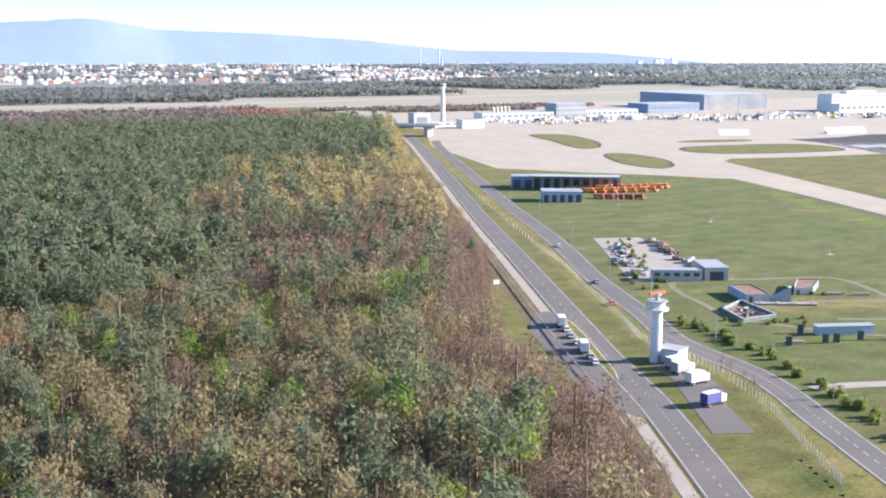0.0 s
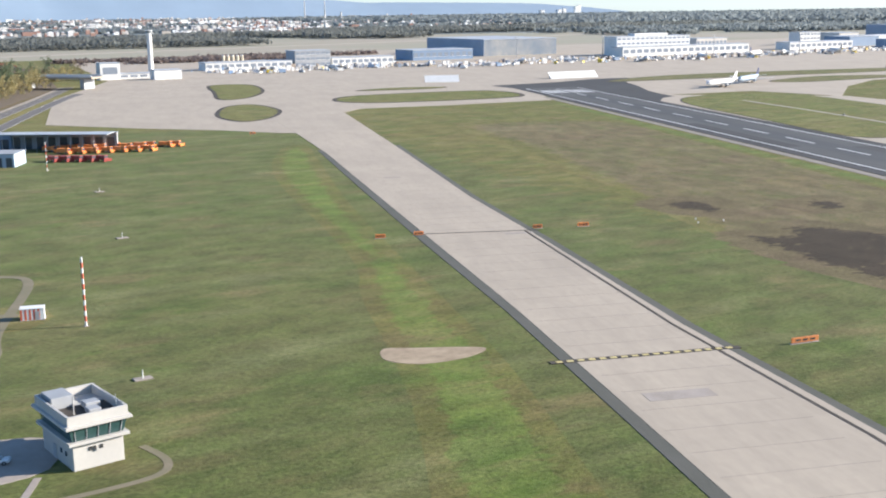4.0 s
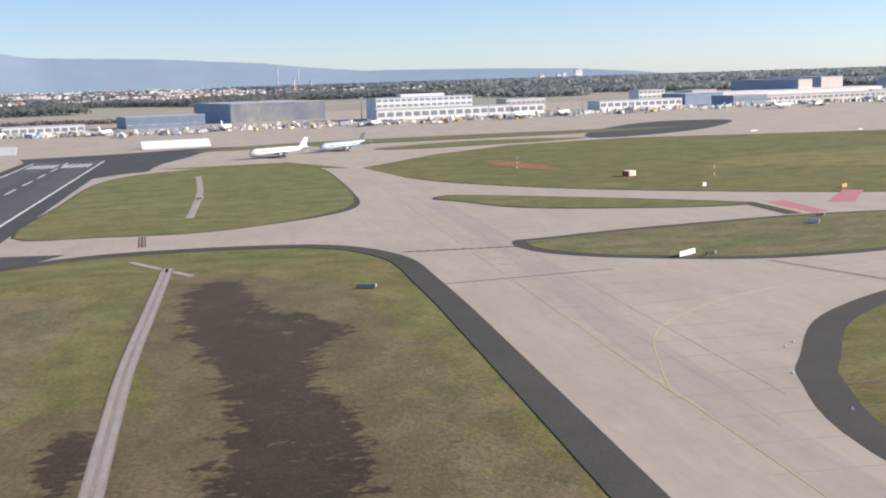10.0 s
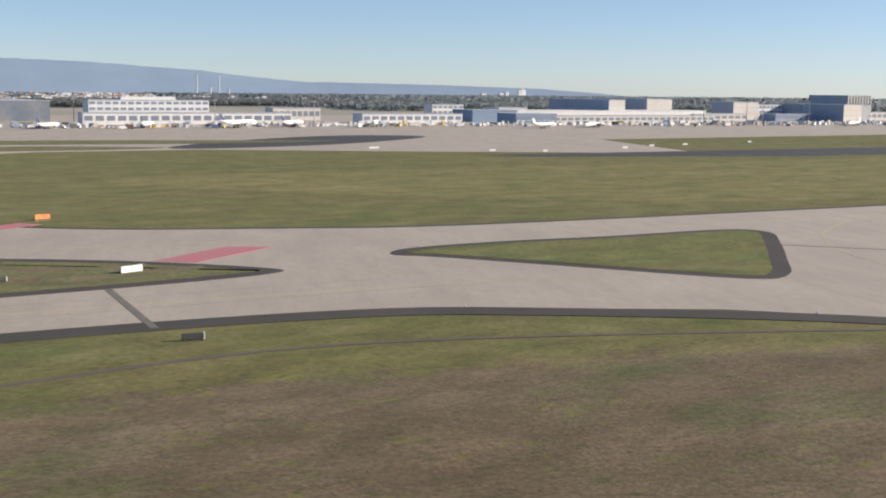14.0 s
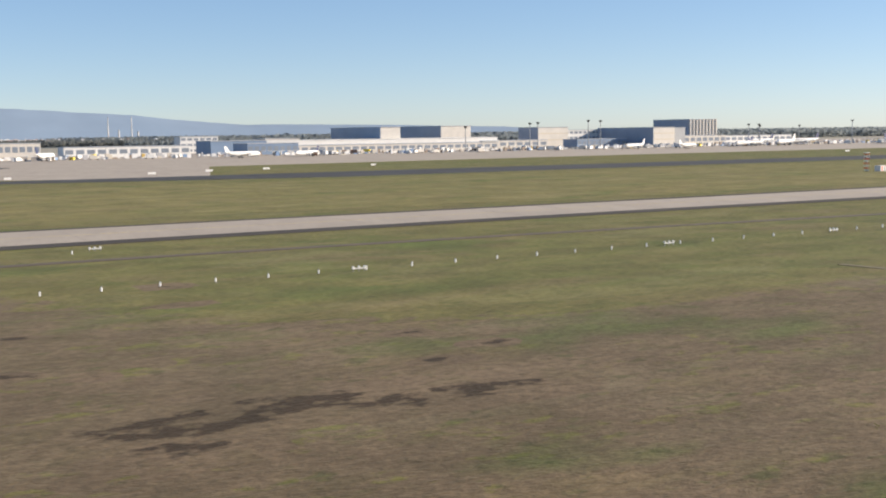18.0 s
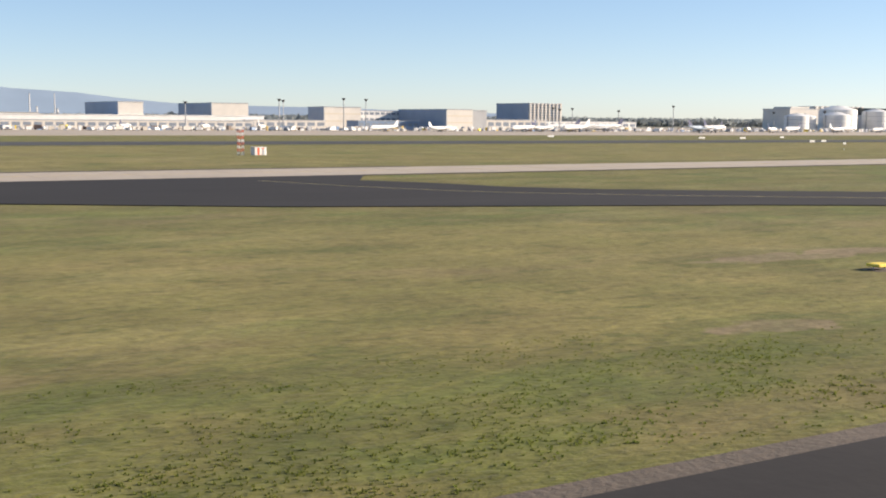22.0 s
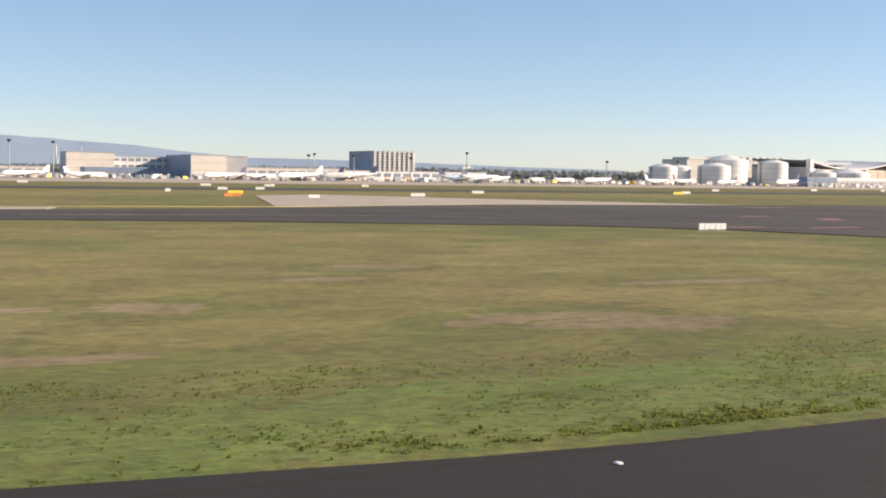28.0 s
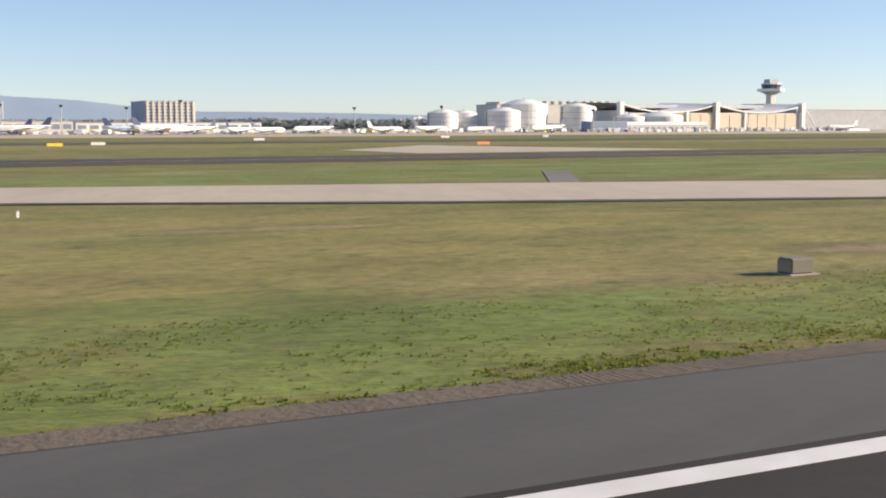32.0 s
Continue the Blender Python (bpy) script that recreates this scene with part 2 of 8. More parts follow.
ASPHALT_OLD = surface("worn_runway_asphalt", (0.090, 0.089, 0.088), (0.074, 0.073, 0.072), 0.9, 0.03, 1.5, 0.01, run=1.261)
ASPHALT = surface("runway_asphalt", (0.046, 0.042, 0.039), (0.037, 0.034, 0.032), 0.9, 0.03, 1.5, 0.01, run=0.0)
SHOULDER = surface("shoulder_asphalt", (0.072, 0.064, 0.056), (0.090, 0.080, 0.069), 0.95, 0.1, 2.0, 0.02)
SHOULDER_OLD = surface("mossy_shoulder_asphalt", (0.095, 0.092, 0.078), (0.075, 0.076, 0.060), 0.95, 0.1, 2.0, 0.02)
GRAVEL = surface("gravel_shoulder", (0.36, 0.31, 0.27), (0.29, 0.25, 0.21), 0.95, 0.4, 4.0, 0.03)
GRAVEL_OLD = surface("worn_gravel_shoulder", (0.270, 0.232, 0.198), (0.205, 0.180, 0.150), 0.95, 0.25, 3.0, 0.03)
ROAD = surface("road_asphalt", (0.148, 0.132, 0.117), (0.116, 0.105, 0.095), 0.85, 0.1, 2.0)
for m in (ASPHALT, ASPHALT_EXIT, ASPHALT_GREY, ASPHALT_OLD, ASPHALT_INNER, ASPHALT_WORN, SHOULDER):
    m.node_tree.nodes["Principled BSDF"].inputs["Specular IOR Level"].default_value = 0.15
FADED_WHITE = surface("worn_white_paint", (0.45, 0.43, 0.40), (0.30, 0.28, 0.26), 0.8, 0.5, 3.0)
WHITE_LINE = surface("white_road_paint", (0.66, 0.65, 0.63), (0.52, 0.51, 0.49), 0.7, 0.5, 3.0)
YELLOW_LINE = surface("yellow_road_paint", (0.62, 0.50, 0.20), (0.50, 0.42, 0.20), 0.7, 0.5, 3.0)
FADED_RED = surface("faded_red_paint", (0.300, 0.120, 0.115), (0.220, 0.110, 0.105), 0.8, 0.5, 3.0)
# slate blue of sign backs; also darkens the shaded building sides
SLATE = surface("slate_blue_cladding", (0.290, 0.340, 0.415), (0.255, 0.300, 0.370), 0.6, 0.1, 1.0)
BAR_BROWN = surface("worn_bar_paint", (0.175, 0.155, 0.115), (0.135, 0.122, 0.095), 0.85, 0.5, 3.0)
RED_LINE = surface("red_road_paint", (0.50, 0.15, 0.16), (0.42, 0.19, 0.18), 0.8, 0.3, 2.0)
FADED_YELLOW = surface("faded_yellow_paint", (0.520, 0.420, 0.190), (0.450, 0.365, 0.200), 0.8, 0.4, 2.0)
WHITE = surface("white_render", (0.74, 0.73, 0.70), (0.66, 0.65, 0.62), 0.7, 0.3, 3.0)
OFFWHITE = surface("weathered_white_paint", (0.50, 0.475, 0.435), (0.43, 0.41, 0.38), 0.7, 0.3, 3.0)
GREEN_GLASS = surface("green_tinted_glass", (0.030, 0.070, 0.070), (0.045, 0.090, 0.085), 0.12, 0.4, 2.0)
CREAM = surface("cream_panels", (0.62, 0.58, 0.52), (0.54, 0.51, 0.46), 0.7, 0.2, 2.0)
GREY = surface("grey_cladding", (0.36, 0.37, 0.38), (0.30, 0.31, 0.32), 0.6, 0.2, 2.0)
BLUE = surface("blue_cladding", (0.195, 0.275, 0.390), (0.170, 0.240, 0.345), 0.5, 0.2, 2.0)
GLASS = surface("window_glass", (0.06, 0.08, 0.10), (0.08, 0.10, 0.12), 0.15, 0.4, 2.0)
MEADOW = grass("west_meadow_grass", (0.064, 0.098, 0.019), (0.092, 0.104, 0.027), (0.118, 0.098, 0.042), 0.53, 0.64)
DRY_SOIL = grass("dry_reddish_soil", (0.172, 0.142, 0.069), (0.198, 0.142, 0.082), (0.185, 0.125, 0.079), 0.44, 0.55)
ISLAND_SOIL = grass("reddish_island_soil", (0.189, 0.129, 0.069), (0.185, 0.114, 0.069), (0.090, 0.058, 0.040), 0.42, 0.56, True, ((0.101, 0.122, 0.040), (0.131, 0.126, 0.057), (0.131, 0.101, 0.067)))
STRAW = grass("straw_grass", (0.124, 0.124, 0.028), (0.179, 0.150, 0.044), (0.166, 0.123, 0.047), 0.46, 0.62)
VIVID = grass("vivid_grass", (0.086, 0.142, 0.019), (0.108, 0.142, 0.024), (0.146, 0.140, 0.036), 0.58, 0.72)
BRIGHT = grass("fresh_grass", (0.080, 0.132, 0.020), (0.108, 0.138, 0.026), (0.132, 0.124, 0.035), 0.58, 0.72)
DRY_TRACK = surface("dry_straw_strip", (0.165, 0.135, 0.070), (0.115, 0.100, 0.048), 0.95, 0.25, 2.0, 0.02)
WORN_PATH = surface("sandy_path", (0.205, 0.172, 0.112), (0.155, 0.142, 0.080), 0.95, 0.3, 3.0, 0.02)
SOIL = surface("bare_earth", (0.116, 0.088, 0.064), (0.084, 0.066, 0.048), 0.95, 0.5, 5.0, 0.03)
SAND = surface("bare_sand", (0.40, 0.31, 0.21), (0.24, 0.18, 0.115), 0.95, 0.5, 3.0, 0.03)
JOINT = surface("joint_filler", (0.27, 0.235, 0.20), (0.30, 0.26, 0.22), 0.9, 0.3, 3.0)
FLOOR = surface("leaf_litter", (0.150, 0.112, 0.078), (0.115, 0.092, 0.060), 0.95, 0.3, 2.0, 0.05)
FIELD = surface("pale_field", (0.330, 0.285, 0.220), (0.270, 0.265, 0.185), 0.95, 0.006, 0.05)
# far land and hills: the haze is put into their base colours
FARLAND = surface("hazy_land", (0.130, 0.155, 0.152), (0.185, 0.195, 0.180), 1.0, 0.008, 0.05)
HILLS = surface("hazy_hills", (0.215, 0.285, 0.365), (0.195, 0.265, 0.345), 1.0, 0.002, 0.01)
# window glass of far buildings, lightened in colour as haze would do
HAZED_GLASS = surface("distant_window_glass", (0.230, 0.260, 0.300), (0.190, 0.220, 0.260), 0.3, 0.1, 1.0)
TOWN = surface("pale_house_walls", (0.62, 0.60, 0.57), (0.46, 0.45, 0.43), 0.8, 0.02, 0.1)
CLUTTER = surface("apron_clutter_paint", (0.5, 0.5, 0.5), (0.4, 0.4, 0.4), 0.6, 0.2, 2.0)


def by_island(m, stops):
    """Give each loose piece of a joined mesh one of a few paints."""
    nt = m.node_tree
    g, r = nt.nodes.new("ShaderNodeNewGeometry"), nt.nodes.new("ShaderNodeValToRGB")
    for i, (p, c) in enumerate(stops):
        e = r.color_ramp.elements[i] if i < 2 else r.color_ramp.elements.new(p)
        e.position, e.color = p, rgba(c)
    r.color_ramp.interpolation = "CONSTANT"
    nt.links.new(g.outputs["Random Per Island"], r.inputs["Fac"])
    nt.links.new(r.outputs["Color"], nt.nodes["Principled BSDF"].inputs["Base Color"])


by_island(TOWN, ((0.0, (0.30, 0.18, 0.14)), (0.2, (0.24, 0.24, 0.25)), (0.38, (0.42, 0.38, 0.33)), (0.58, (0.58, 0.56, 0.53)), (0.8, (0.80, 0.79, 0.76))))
by_island(CLUTTER, ((0.0, (0.70, 0.69, 0.67)), (0.3, (0.42, 0.42, 0.43)), (0.5, (0.16, 0.19, 0.24)), (0.66, (0.30, 0.24, 0.19)), (0.8, (0.55, 0.50, 0.42)), (0.92, (0.20, 0.30, 0.45)), (0.97, (0.60, 0.42, 0.12))))
RUBBER = surface("black_rubber", (0.03, 0.03, 0.03), (0.045, 0.045, 0.045), 0.8, 2.0, 9.0)
METAL = surface("dull_metal", (0.45, 0.45, 0.46), (0.38, 0.38, 0.39), 0.45, 1.0, 6.0, 0.0, 0.8)
RED = surface("signal_red_paint", (0.62, 0.12, 0.06), (0.55, 0.14, 0.08), 0.6, 0.5, 4.0)
PATCHY = surface("patchy_hangar_paint", (0.150, 0.185, 0.230), (0.420, 0.390, 0.330), 0.7, 0.03, 0.3)
ORANGE = surface("signal_orange_paint", (0.75, 0.22, 0.05), (0.68, 0.26, 0.08), 0.6, 0.5, 4.0, by_object=0.25)
DARKRED = surface("dark_red_paint", (0.36, 0.06, 0.05), (0.30, 0.08, 0.06), 0.6, 0.5, 4.0)
NAVY = surface("navy_tarpaulin", (0.06, 0.07, 0.24), (0.08, 0.09, 0.28), 0.6, 0.5, 4.0)
YELLOW = surface("signal_yellow_paint", (0.84, 0.62, 0.06), (0.78, 0.57, 0.08), 0.6, 0.8, 5.0)
GREEN_PAINT = surface("dark_green_paint", (0.045, 0.085, 0.070), (0.055, 0.095, 0.080), 0.6, 0.8, 5.0)
PALEBLUE = surface("pale_blue_sheet", (0.40, 0.48, 0.56), (0.35, 0.43, 0.51), 0.6, 0.4, 3.0)
ROOFGREY = surface("grey_roof_sheet", (0.42, 0.45, 0.48), (0.36, 0.38, 0.41), 0.6, 0.3, 3.0)
RUSTROOF = surface("rusty_roof", (0.20, 0.105, 0.075), (0.29, 0.18, 0.13), 0.9, 0.5, 3.0)
# pen walls: two dark teal greys mixed by noise
PEN_WALL = surface("sooty_pen_wall", (0.20, 0.25, 0.24), (0.10, 0.14, 0.14), 0.85, 0.6, 4.0)
SCRAP = surface("rusty_scrap", (0.22, 0.13, 0.09), (0.14, 0.11, 0.10), 0.9, 1.5, 6.0, by_object=0.4)
BLACK = surface("black_paint", (0.03, 0.03, 0.03), (0.04, 0.04, 0.04), 0.6, 1.0, 5.0)
TAIL = surface("dark_blue_tail_paint", (0.03, 0.04, 0.10), (0.035, 0.045, 0.11), 0.4, 0.3, 2.0)
BEIGE = surface("beige_panels", (0.58, 0.50, 0.36), (0.52, 0.45, 0.33), 0.7, 0.3, 3.0)

# ---- building helpers ----
def mesh_ob(name, bm, material, parent=None, label="", smooth=False):
    me = bpy.data.meshes.new(name)
    bm.to_mesh(me)
    bm.free()
    for mt in material if isinstance(material, (list, tuple)) else [material]:
        me.materials.append(mt)
    if smooth:
        for p in me.polygons:
            p.use_smooth = True
    ob = new(name, me)
    if parent is not None:
        ob.parent = parent
    if label:
        ob["label"] = label
    return ob


def part(name, bm, material, parent, label="", smooth=False):
    return mesh_ob(name, bm, material, parent, label, smooth)


def thing(name, at, label, category, group="", turn=0.0):
    ob = new(name)
    ob.matrix_basis = pose(*at, 0, 0, turn)
    return tagged(ob, label, category, group)


def box(bm, x0, x1, y0, y1, z0, z1, bevel=0.0):
    m = Matrix.Translation(((x0 + x1) / 2, (y0 + y1) / 2, (z0 + z1) / 2)) @ Matrix.Diagonal((x1 - x0, y1 - y0, z1 - z0, 1))
    r = bmesh.ops.create_cube(bm, size=1, matrix=m)
    if bevel:
        es = list({e for v in r["verts"] for e in v.link_edges})
        bmesh.ops.bevel(bm, geom=es, offset=bevel, segments=1, affect="EDGES")
    return bm


def a_box(*a, **k):
    return box(bmesh.new(), *a, **k)


def tube(bm, p0, p1, r0, r1, n=12):
    p0, p1 = Vector(p0), Vector(p1)
    d = p1 - p0
    m = Matrix.Translation((p0 + p1) / 2) @ d.to_track_quat("Z", "Y").to_matrix().to_4x4()
    bmesh.ops.create_cone(bm, cap_ends=True, segments=n, radius1=r0, radius2=r1, depth=d.length, matrix=m)
    return bm


def a_tube(*a, **k):
    return tube(bmesh.new(), *a, **k)


def curve_pts(pts, closed=True, n=5):
    """A smooth line through a few corners (Catmull-Rom)."""
    out, k = [], len(pts)
    for i in range(k if closed else k - 1):
        if closed:
            a, b, c, d = (Vector(pts[(i + j) % k]) for j in (-1, 0, 1, 2))
        else:
            a, b, c, d = Vector(pts[max(i - 1, 0)]), Vector(pts[i]), Vector(pts[i + 1]), Vector(pts[min(i + 2, k - 1)])
        for s in range(n):
            t = s / n
            out.append(0.5 * (2 * b + (c - a) * t + (2 * a - 5 * b + 4 * c - d) * t * t + (3 * b - a - 3 * c + d) * t ** 3))
    if not closed:
        out.append(Vector(pts[-1]))
    return out


def sheet(name, pts, z, material, label="", category="", parent=None, kind="structure", skirt=0.05):
    """A flat slab with the given outline, its top at z."""
    bm = bmesh.new()
    top = [bm.verts.new((p[0], p[1], z)) for p in pts]
    f = bm.faces.new(top)
    f.normal_update()
    if f.normal.z < 0:
        f.normal_flip()
    low = [bm.verts.new((p[0], p[1], z - skirt)) for p in pts]
    for i in range(len(pts)):
        j = (i + 1) % len(pts)
        bm.faces.new((top[i], top[j], low[j], low[i]))
    bmesh.ops.triangulate(bm, faces=[f])
    bmesh.ops.recalc_face_normals(bm, faces=bm.faces)
    ob = mesh_ob(name, bm, material, parent)
    return tagged(ob, label, category, "", "" if parent else kind)


def offset_line(pts, d):
    out = []
    for i, p in enumerate(pts):
        a, b = Vector(pts[max(i - 1, 0)]), Vector(pts[min(i + 1, len(pts) - 1)])
        t = (b - a).normalized()
        out.append(Vector((p[0] - t.y * d, p[1] + t.x * d)))
    return out


def ribbon(name, pts, width, z, material, label="", category="", parent=None, n=6, kind="structure", shift=0.0):
    line = curve_pts(pts, False, n) if n else [Vector(p) for p in pts]
    a, b = offset_line(line, shift + width / 2), offset_line(line, shift - width / 2)
    return sheet(name, a + b[::-1], z, material, label, category, parent, kind)


def inset(pts, d):
    """Shrink a closed outline (counter-clockwise or not) by d."""
    area = sum(a[0] * b[1] - b[0] * a[1] for a, b in zip(pts, pts[1:] + pts[:1]))
    s = 1 if area > 0 else -1
    out = []
    for i in range(len(pts)):
        a, b = Vector(pts[i - 1]), Vector(pts[(i + 1) % len(pts)])
        t = (b - a).normalized()
        out.append(Vector((pts[i][0] - t.y * d * s, pts[i][1] + t.x * d * s)))
    return out


def tract(name, pts, z, material, label, margin, core=0.0):
    """A patch of ground cover on a fine grid that gives way to the field's grass over its rim."""
    p = np.array([(v[0], v[1]) for v in pts])
    q = np.roll(p, -1, 0)
    cell = max(0.7, margin * 0.45)
    lo, hi = p.min(0) - 1.3 * margin - cell, p.max(0) + 1.3 * margin + cell
    nx, ny = (int(v) + 1 for v in (hi - lo) / cell)
    gx, gy = np.meshgrid(lo[0] + cell * np.arange(nx), lo[1] + cell * np.arange(ny))
    dist, inside = np.full(gx.shape, 1e9), np.zeros(gx.shape, bool)
    for (ax, ay), (bx, by) in zip(p, q):
        dx, dy = bx - ax, by - ay
        u = np.clip(((gx - ax) * dx + (gy - ay) * dy) / max(dx * dx + dy * dy, 1e-9), 0, 1)
        dist = np.minimum(dist, np.hypot(ax + u * dx - gx, ay + u * dy - gy))
        if ay != by:
            inside ^= ((ay > gy) != (by > gy)) & (gx < dx * (gy - ay) / dy + ax)
    d = np.where(inside, dist, -dist) / margin
    fade = np.clip(0.5 - 0.5 * d, core, 1.15)
    bm = bmesh.new()
    lay = bm.verts.layers.float.new("fade")
    verts = {}
    for j in range(ny - 1):
        for i in range(nx - 1):
            if d[j:j + 2, i:i + 2].max() < -1.3:
                continue
            f = []
            for b, a in ((j, i), (j, i + 1), (j + 1, i + 1), (j + 1, i)):
                if (b, a) not in verts:
                    v = verts[b, a] = bm.verts.new((gx[b, a], gy[b, a], z - 0.012 * min(max((-d[b, a] - 0.6) / 0.7, 0), 1)))
                    v[lay] = float(fade[b, a])
                f.append(verts[b, a])
            bm.faces.new(f)
    return tagged(mesh_ob(name, bm, material), label, "grass", "", "structure")


def island(pts, edge, material, label, n=5):
    """A grass island in the pavement with a dark shoulder round it."""
    line = curve_pts(pts, True, n)
    s = sheet("shoulder", line, 0.08, SHOULDER, "dark asphalt shoulder strip round a grass island", "shoulder")
    sheet("grass_island", inset(line, edge), 0.11, material, label, "grass")
    return s


# ---- ground ----
bm = bmesh.new()
bmesh.ops.create_grid(bm, x_segments=24, y_segments=24, size=7000)
ground = tagged(mesh_ob("ground", bm, GRASS), "flat mottled green and brown airfield grass", "ground", "", "structure")
U = Vector((0.305, 0.9523))  # the crossing runway's direction
V = Vector((U.y, -U.x))  # to the right of it


def along(o, a, b):
    return Vector(o) + U * a + V * b


# ---- pavements: landing runway ----
sheet("runway_landing", [(-200, -15.7), (1900, -15.7), (1900, 15.7), (-200, 15.7)], 0.06, ASPHALT, "dark asphalt landing runway with white edge lines", "runway")
sheet("edge_line", [(640, 10.75), (1900, 10.75), (1900, 11.25), (640, 11.25)], 0.068, WHITE_LINE, "worn white painted runway edge line", "marking")
sheet("edge_line", [(640, -11.55), (1900, -11.55), (1900, -11.0), (640, -11.0)], 0.068, WHITE_LINE, "worn white painted runway edge line", "marking")
for i in range(44):
    sheet("centre_dash", [(620 + 28 * i, -0.25), (635 + 28 * i, -0.25), (635 + 28 * i, 0.25), (620 + 28 * i, 0.25)], 0.068, WHITE_LINE, "white painted runway centre dash", "marking")
sheet("runway_verge", [(780, 15.6), (1005, 15.6), (1002, 16.5), (780, 16.5)], 0.035, SOIL, "bare earth strip along the runway edge", "verge")
sheet("runway_verge", [(1076, 15.6), (1119.3, 15.6), (1119.3, 16.72), (1076, 16.56)], 0.025, SOIL, "bare earth strip along the runway edge", "verge")
sheet("runway_verge", [(1186, 15.6), (1900, 15.6), (1900, 16.7), (1186, 16.7)], 0.035, SOIL, "bare earth strip along the runway edge", "verge")

# ---- crossing runway ----
O = Vector((320.6, 73.1))  # start of one centre dash
sheet("gravel_strip", [along(O, a, b) for a, b in ((-500, -18.6), (-500, -15.8), (300, -15.8), (300, -18.2))], 0.045, GRAVEL_OLD, "pale gravel strip beside the crossing runway", "verge")
sheet("gravel_strip", [along(O, a, b) for a, b in ((-500, 16.1), (-500, 19.3), (80, 19.1), (93, 18.6), (97, 16.1))], 0.045, GRAVEL_OLD, "pale gravel strip beside the crossing runway", "verge")
sheet("gravel_strip", [along(O, a, b) for a, b in ((140, 16.1), (140, 19), (240, 19), (240, 16.1))], 0.045, GRAVEL, "pale gravel strip beside the crossing runway", "verge")
sheet("runway_crossing", [along(O, a, b) for a, b in ((-500, -15.9), (-500, 16.2), (352, 16.2), (352, -15.2))], 0.07, ASPHALT_OLD, "dark asphalt crossing runway with a worn centre", "runway")
sheet("runway_lane", [along(O, a, b) for a, b in ((-500, -11.0), (-500, 11.4), (350, 11.4), (350, -11.0))], 0.075, ASPHALT_INNER, "paler asphalt between the runway edge lines", "runway")
sheet("worn_lane", [along(O, a, b) for a, b in ((-500, -4.2), (-500, 5.6), (250, 4.6), (330, 3.0), (330, -2.6), (250, -3.4))], 0.079, ASPHALT_WORN, "tyre darkened middle of the crossing runway", "runway")
for a, b, l, w in ((18, -10.9, 46, 3.4), (-60, 6.0, 40, 5.0), (96, 5.2, 30, 6.0), (130, -10.8, 60, 5.0)):
    sheet("asphalt_patch", [along(O, a + x, b + y) for x, y in ((0, 0), (0, w), (l, w), (l, 0))], 0.083, ASPHALT_OLD, "darker relaid asphalt patch in the runway", "patch")
for s in (-11.2, 11.6):
    sheet("edge_line", [along(O, a, s + b) for a, b in ((-500, -0.3), (-500, 0.3), (346, 0.3), (346, -0.3))], 0.088, WHITE_LINE, "white painted runway edge line", "marking")
for i in range(-14, 15):
    sheet("centre_dash", [along(O, i * 24.1 - 10 + a, b) for a, b in ((0, 0.05), (0, 0.65), (14.2, 0.65), (14.2, 0.05))][::-1], 0.088, WHITE_LINE, "white painted runway centre dash", "marking")
for i in range(12):
    b = -9.6 + 1.5 * i + (1.5 if i > 5 else 0)
    sheet("threshold_stripe", [along(O, a, b + c) for a, c in ((318, 0), (318, 0.85), (334, 0.85), (334, 0))], 0.088, WHITE_LINE, "white painted runway threshold stripe", "marking")

# ---- west taxiway ----
W0 = Vector((201.2, 89.1))  # left end of its stop bar
sheet("shoulder", [along(W0, a, b) for a, b in ((-500, 0.9), (-500, 22.4), (-25, 20.8), (10, 19.0), (60, 18.6), (100, 17.6), (185, 18.8), (180, -2.6), (123, -1.8), (60, -0.6), (20, 0.6))], 0.045, SHOULDER_OLD, "dark asphalt shoulder strips of a concrete taxiway", "shoulder")
sheet("taxiway_west", [along(W0, a, b) for a, b in ((-500, 2.8), (-500, 21.2), (-25, 19.7), (10, 17.8), (60, 17.4), (100, 16.4), (185, 17.6), (282, 18.2), (282, -8), (222, -3.8), (173, -1.2), (123, -0.2), (60, 1.1), (20, 2.0))], 0.06, CONCRETE, "pale concrete slab taxiway with dark patches", "taxiway")
bar = ribbon("stop_bar", [(200.6, 89.3), (220.2, 83.4)], 0.9, 0.075, SHOULDER, "dark stop bar with yellow dashes across a taxiway", "marking", n=0)
for i in range(17):
    p = Vector((201.2, 89.1)) + (Vector((219.8, 83.5)) - Vector((201.2, 89.1))) * (i / 17)
    q = p + Vector((0.62, -0.187))
    ribbon("yellow_dash", [p, q], 0.5, 0.1, YELLOW_LINE, parent=bar, n=0)
ribbon("slab_joint", [(222.9, 153.3), (239.5, 146.4)], 0.5, 0.075, SHOULDER, "dark patched joint across the concrete taxiway", "marking", n=0)
ribbon("slab_joint", [along(W0, -120, 18.9), along(W0, -25, 18.6), along(W0, 10, 16.7), along(W0, 66, 16.6)], 0.4, 0.075, SHOULDER, "dark joint along the concrete taxiway", "marking", n=0)
for a, b, w, l in ((-13, 4.5, 6.5, 2.2), (64, 13, 4.5, 1.2), (128, 5, 3.5, 1.2), (-40, 11, 5, 2)):
    sheet("concrete_patch", [along(W0, a + x, b + y) for x, y in ((0, 0), (0, w), (l, w), (l, 0))], 0.075, GRAVEL, "darker patched slab in a concrete taxiway", "patch")
for i in range(58):
    sheet("slab_joint", [along(W0, -120 + 5 * i + x, 2.9 + y) for x, y in ((0, 0), (0, 13.4), (0.05, 13.4), (0.05, 0))], 0.068, JOINT, "thin dark joint between concrete slabs", "joint")

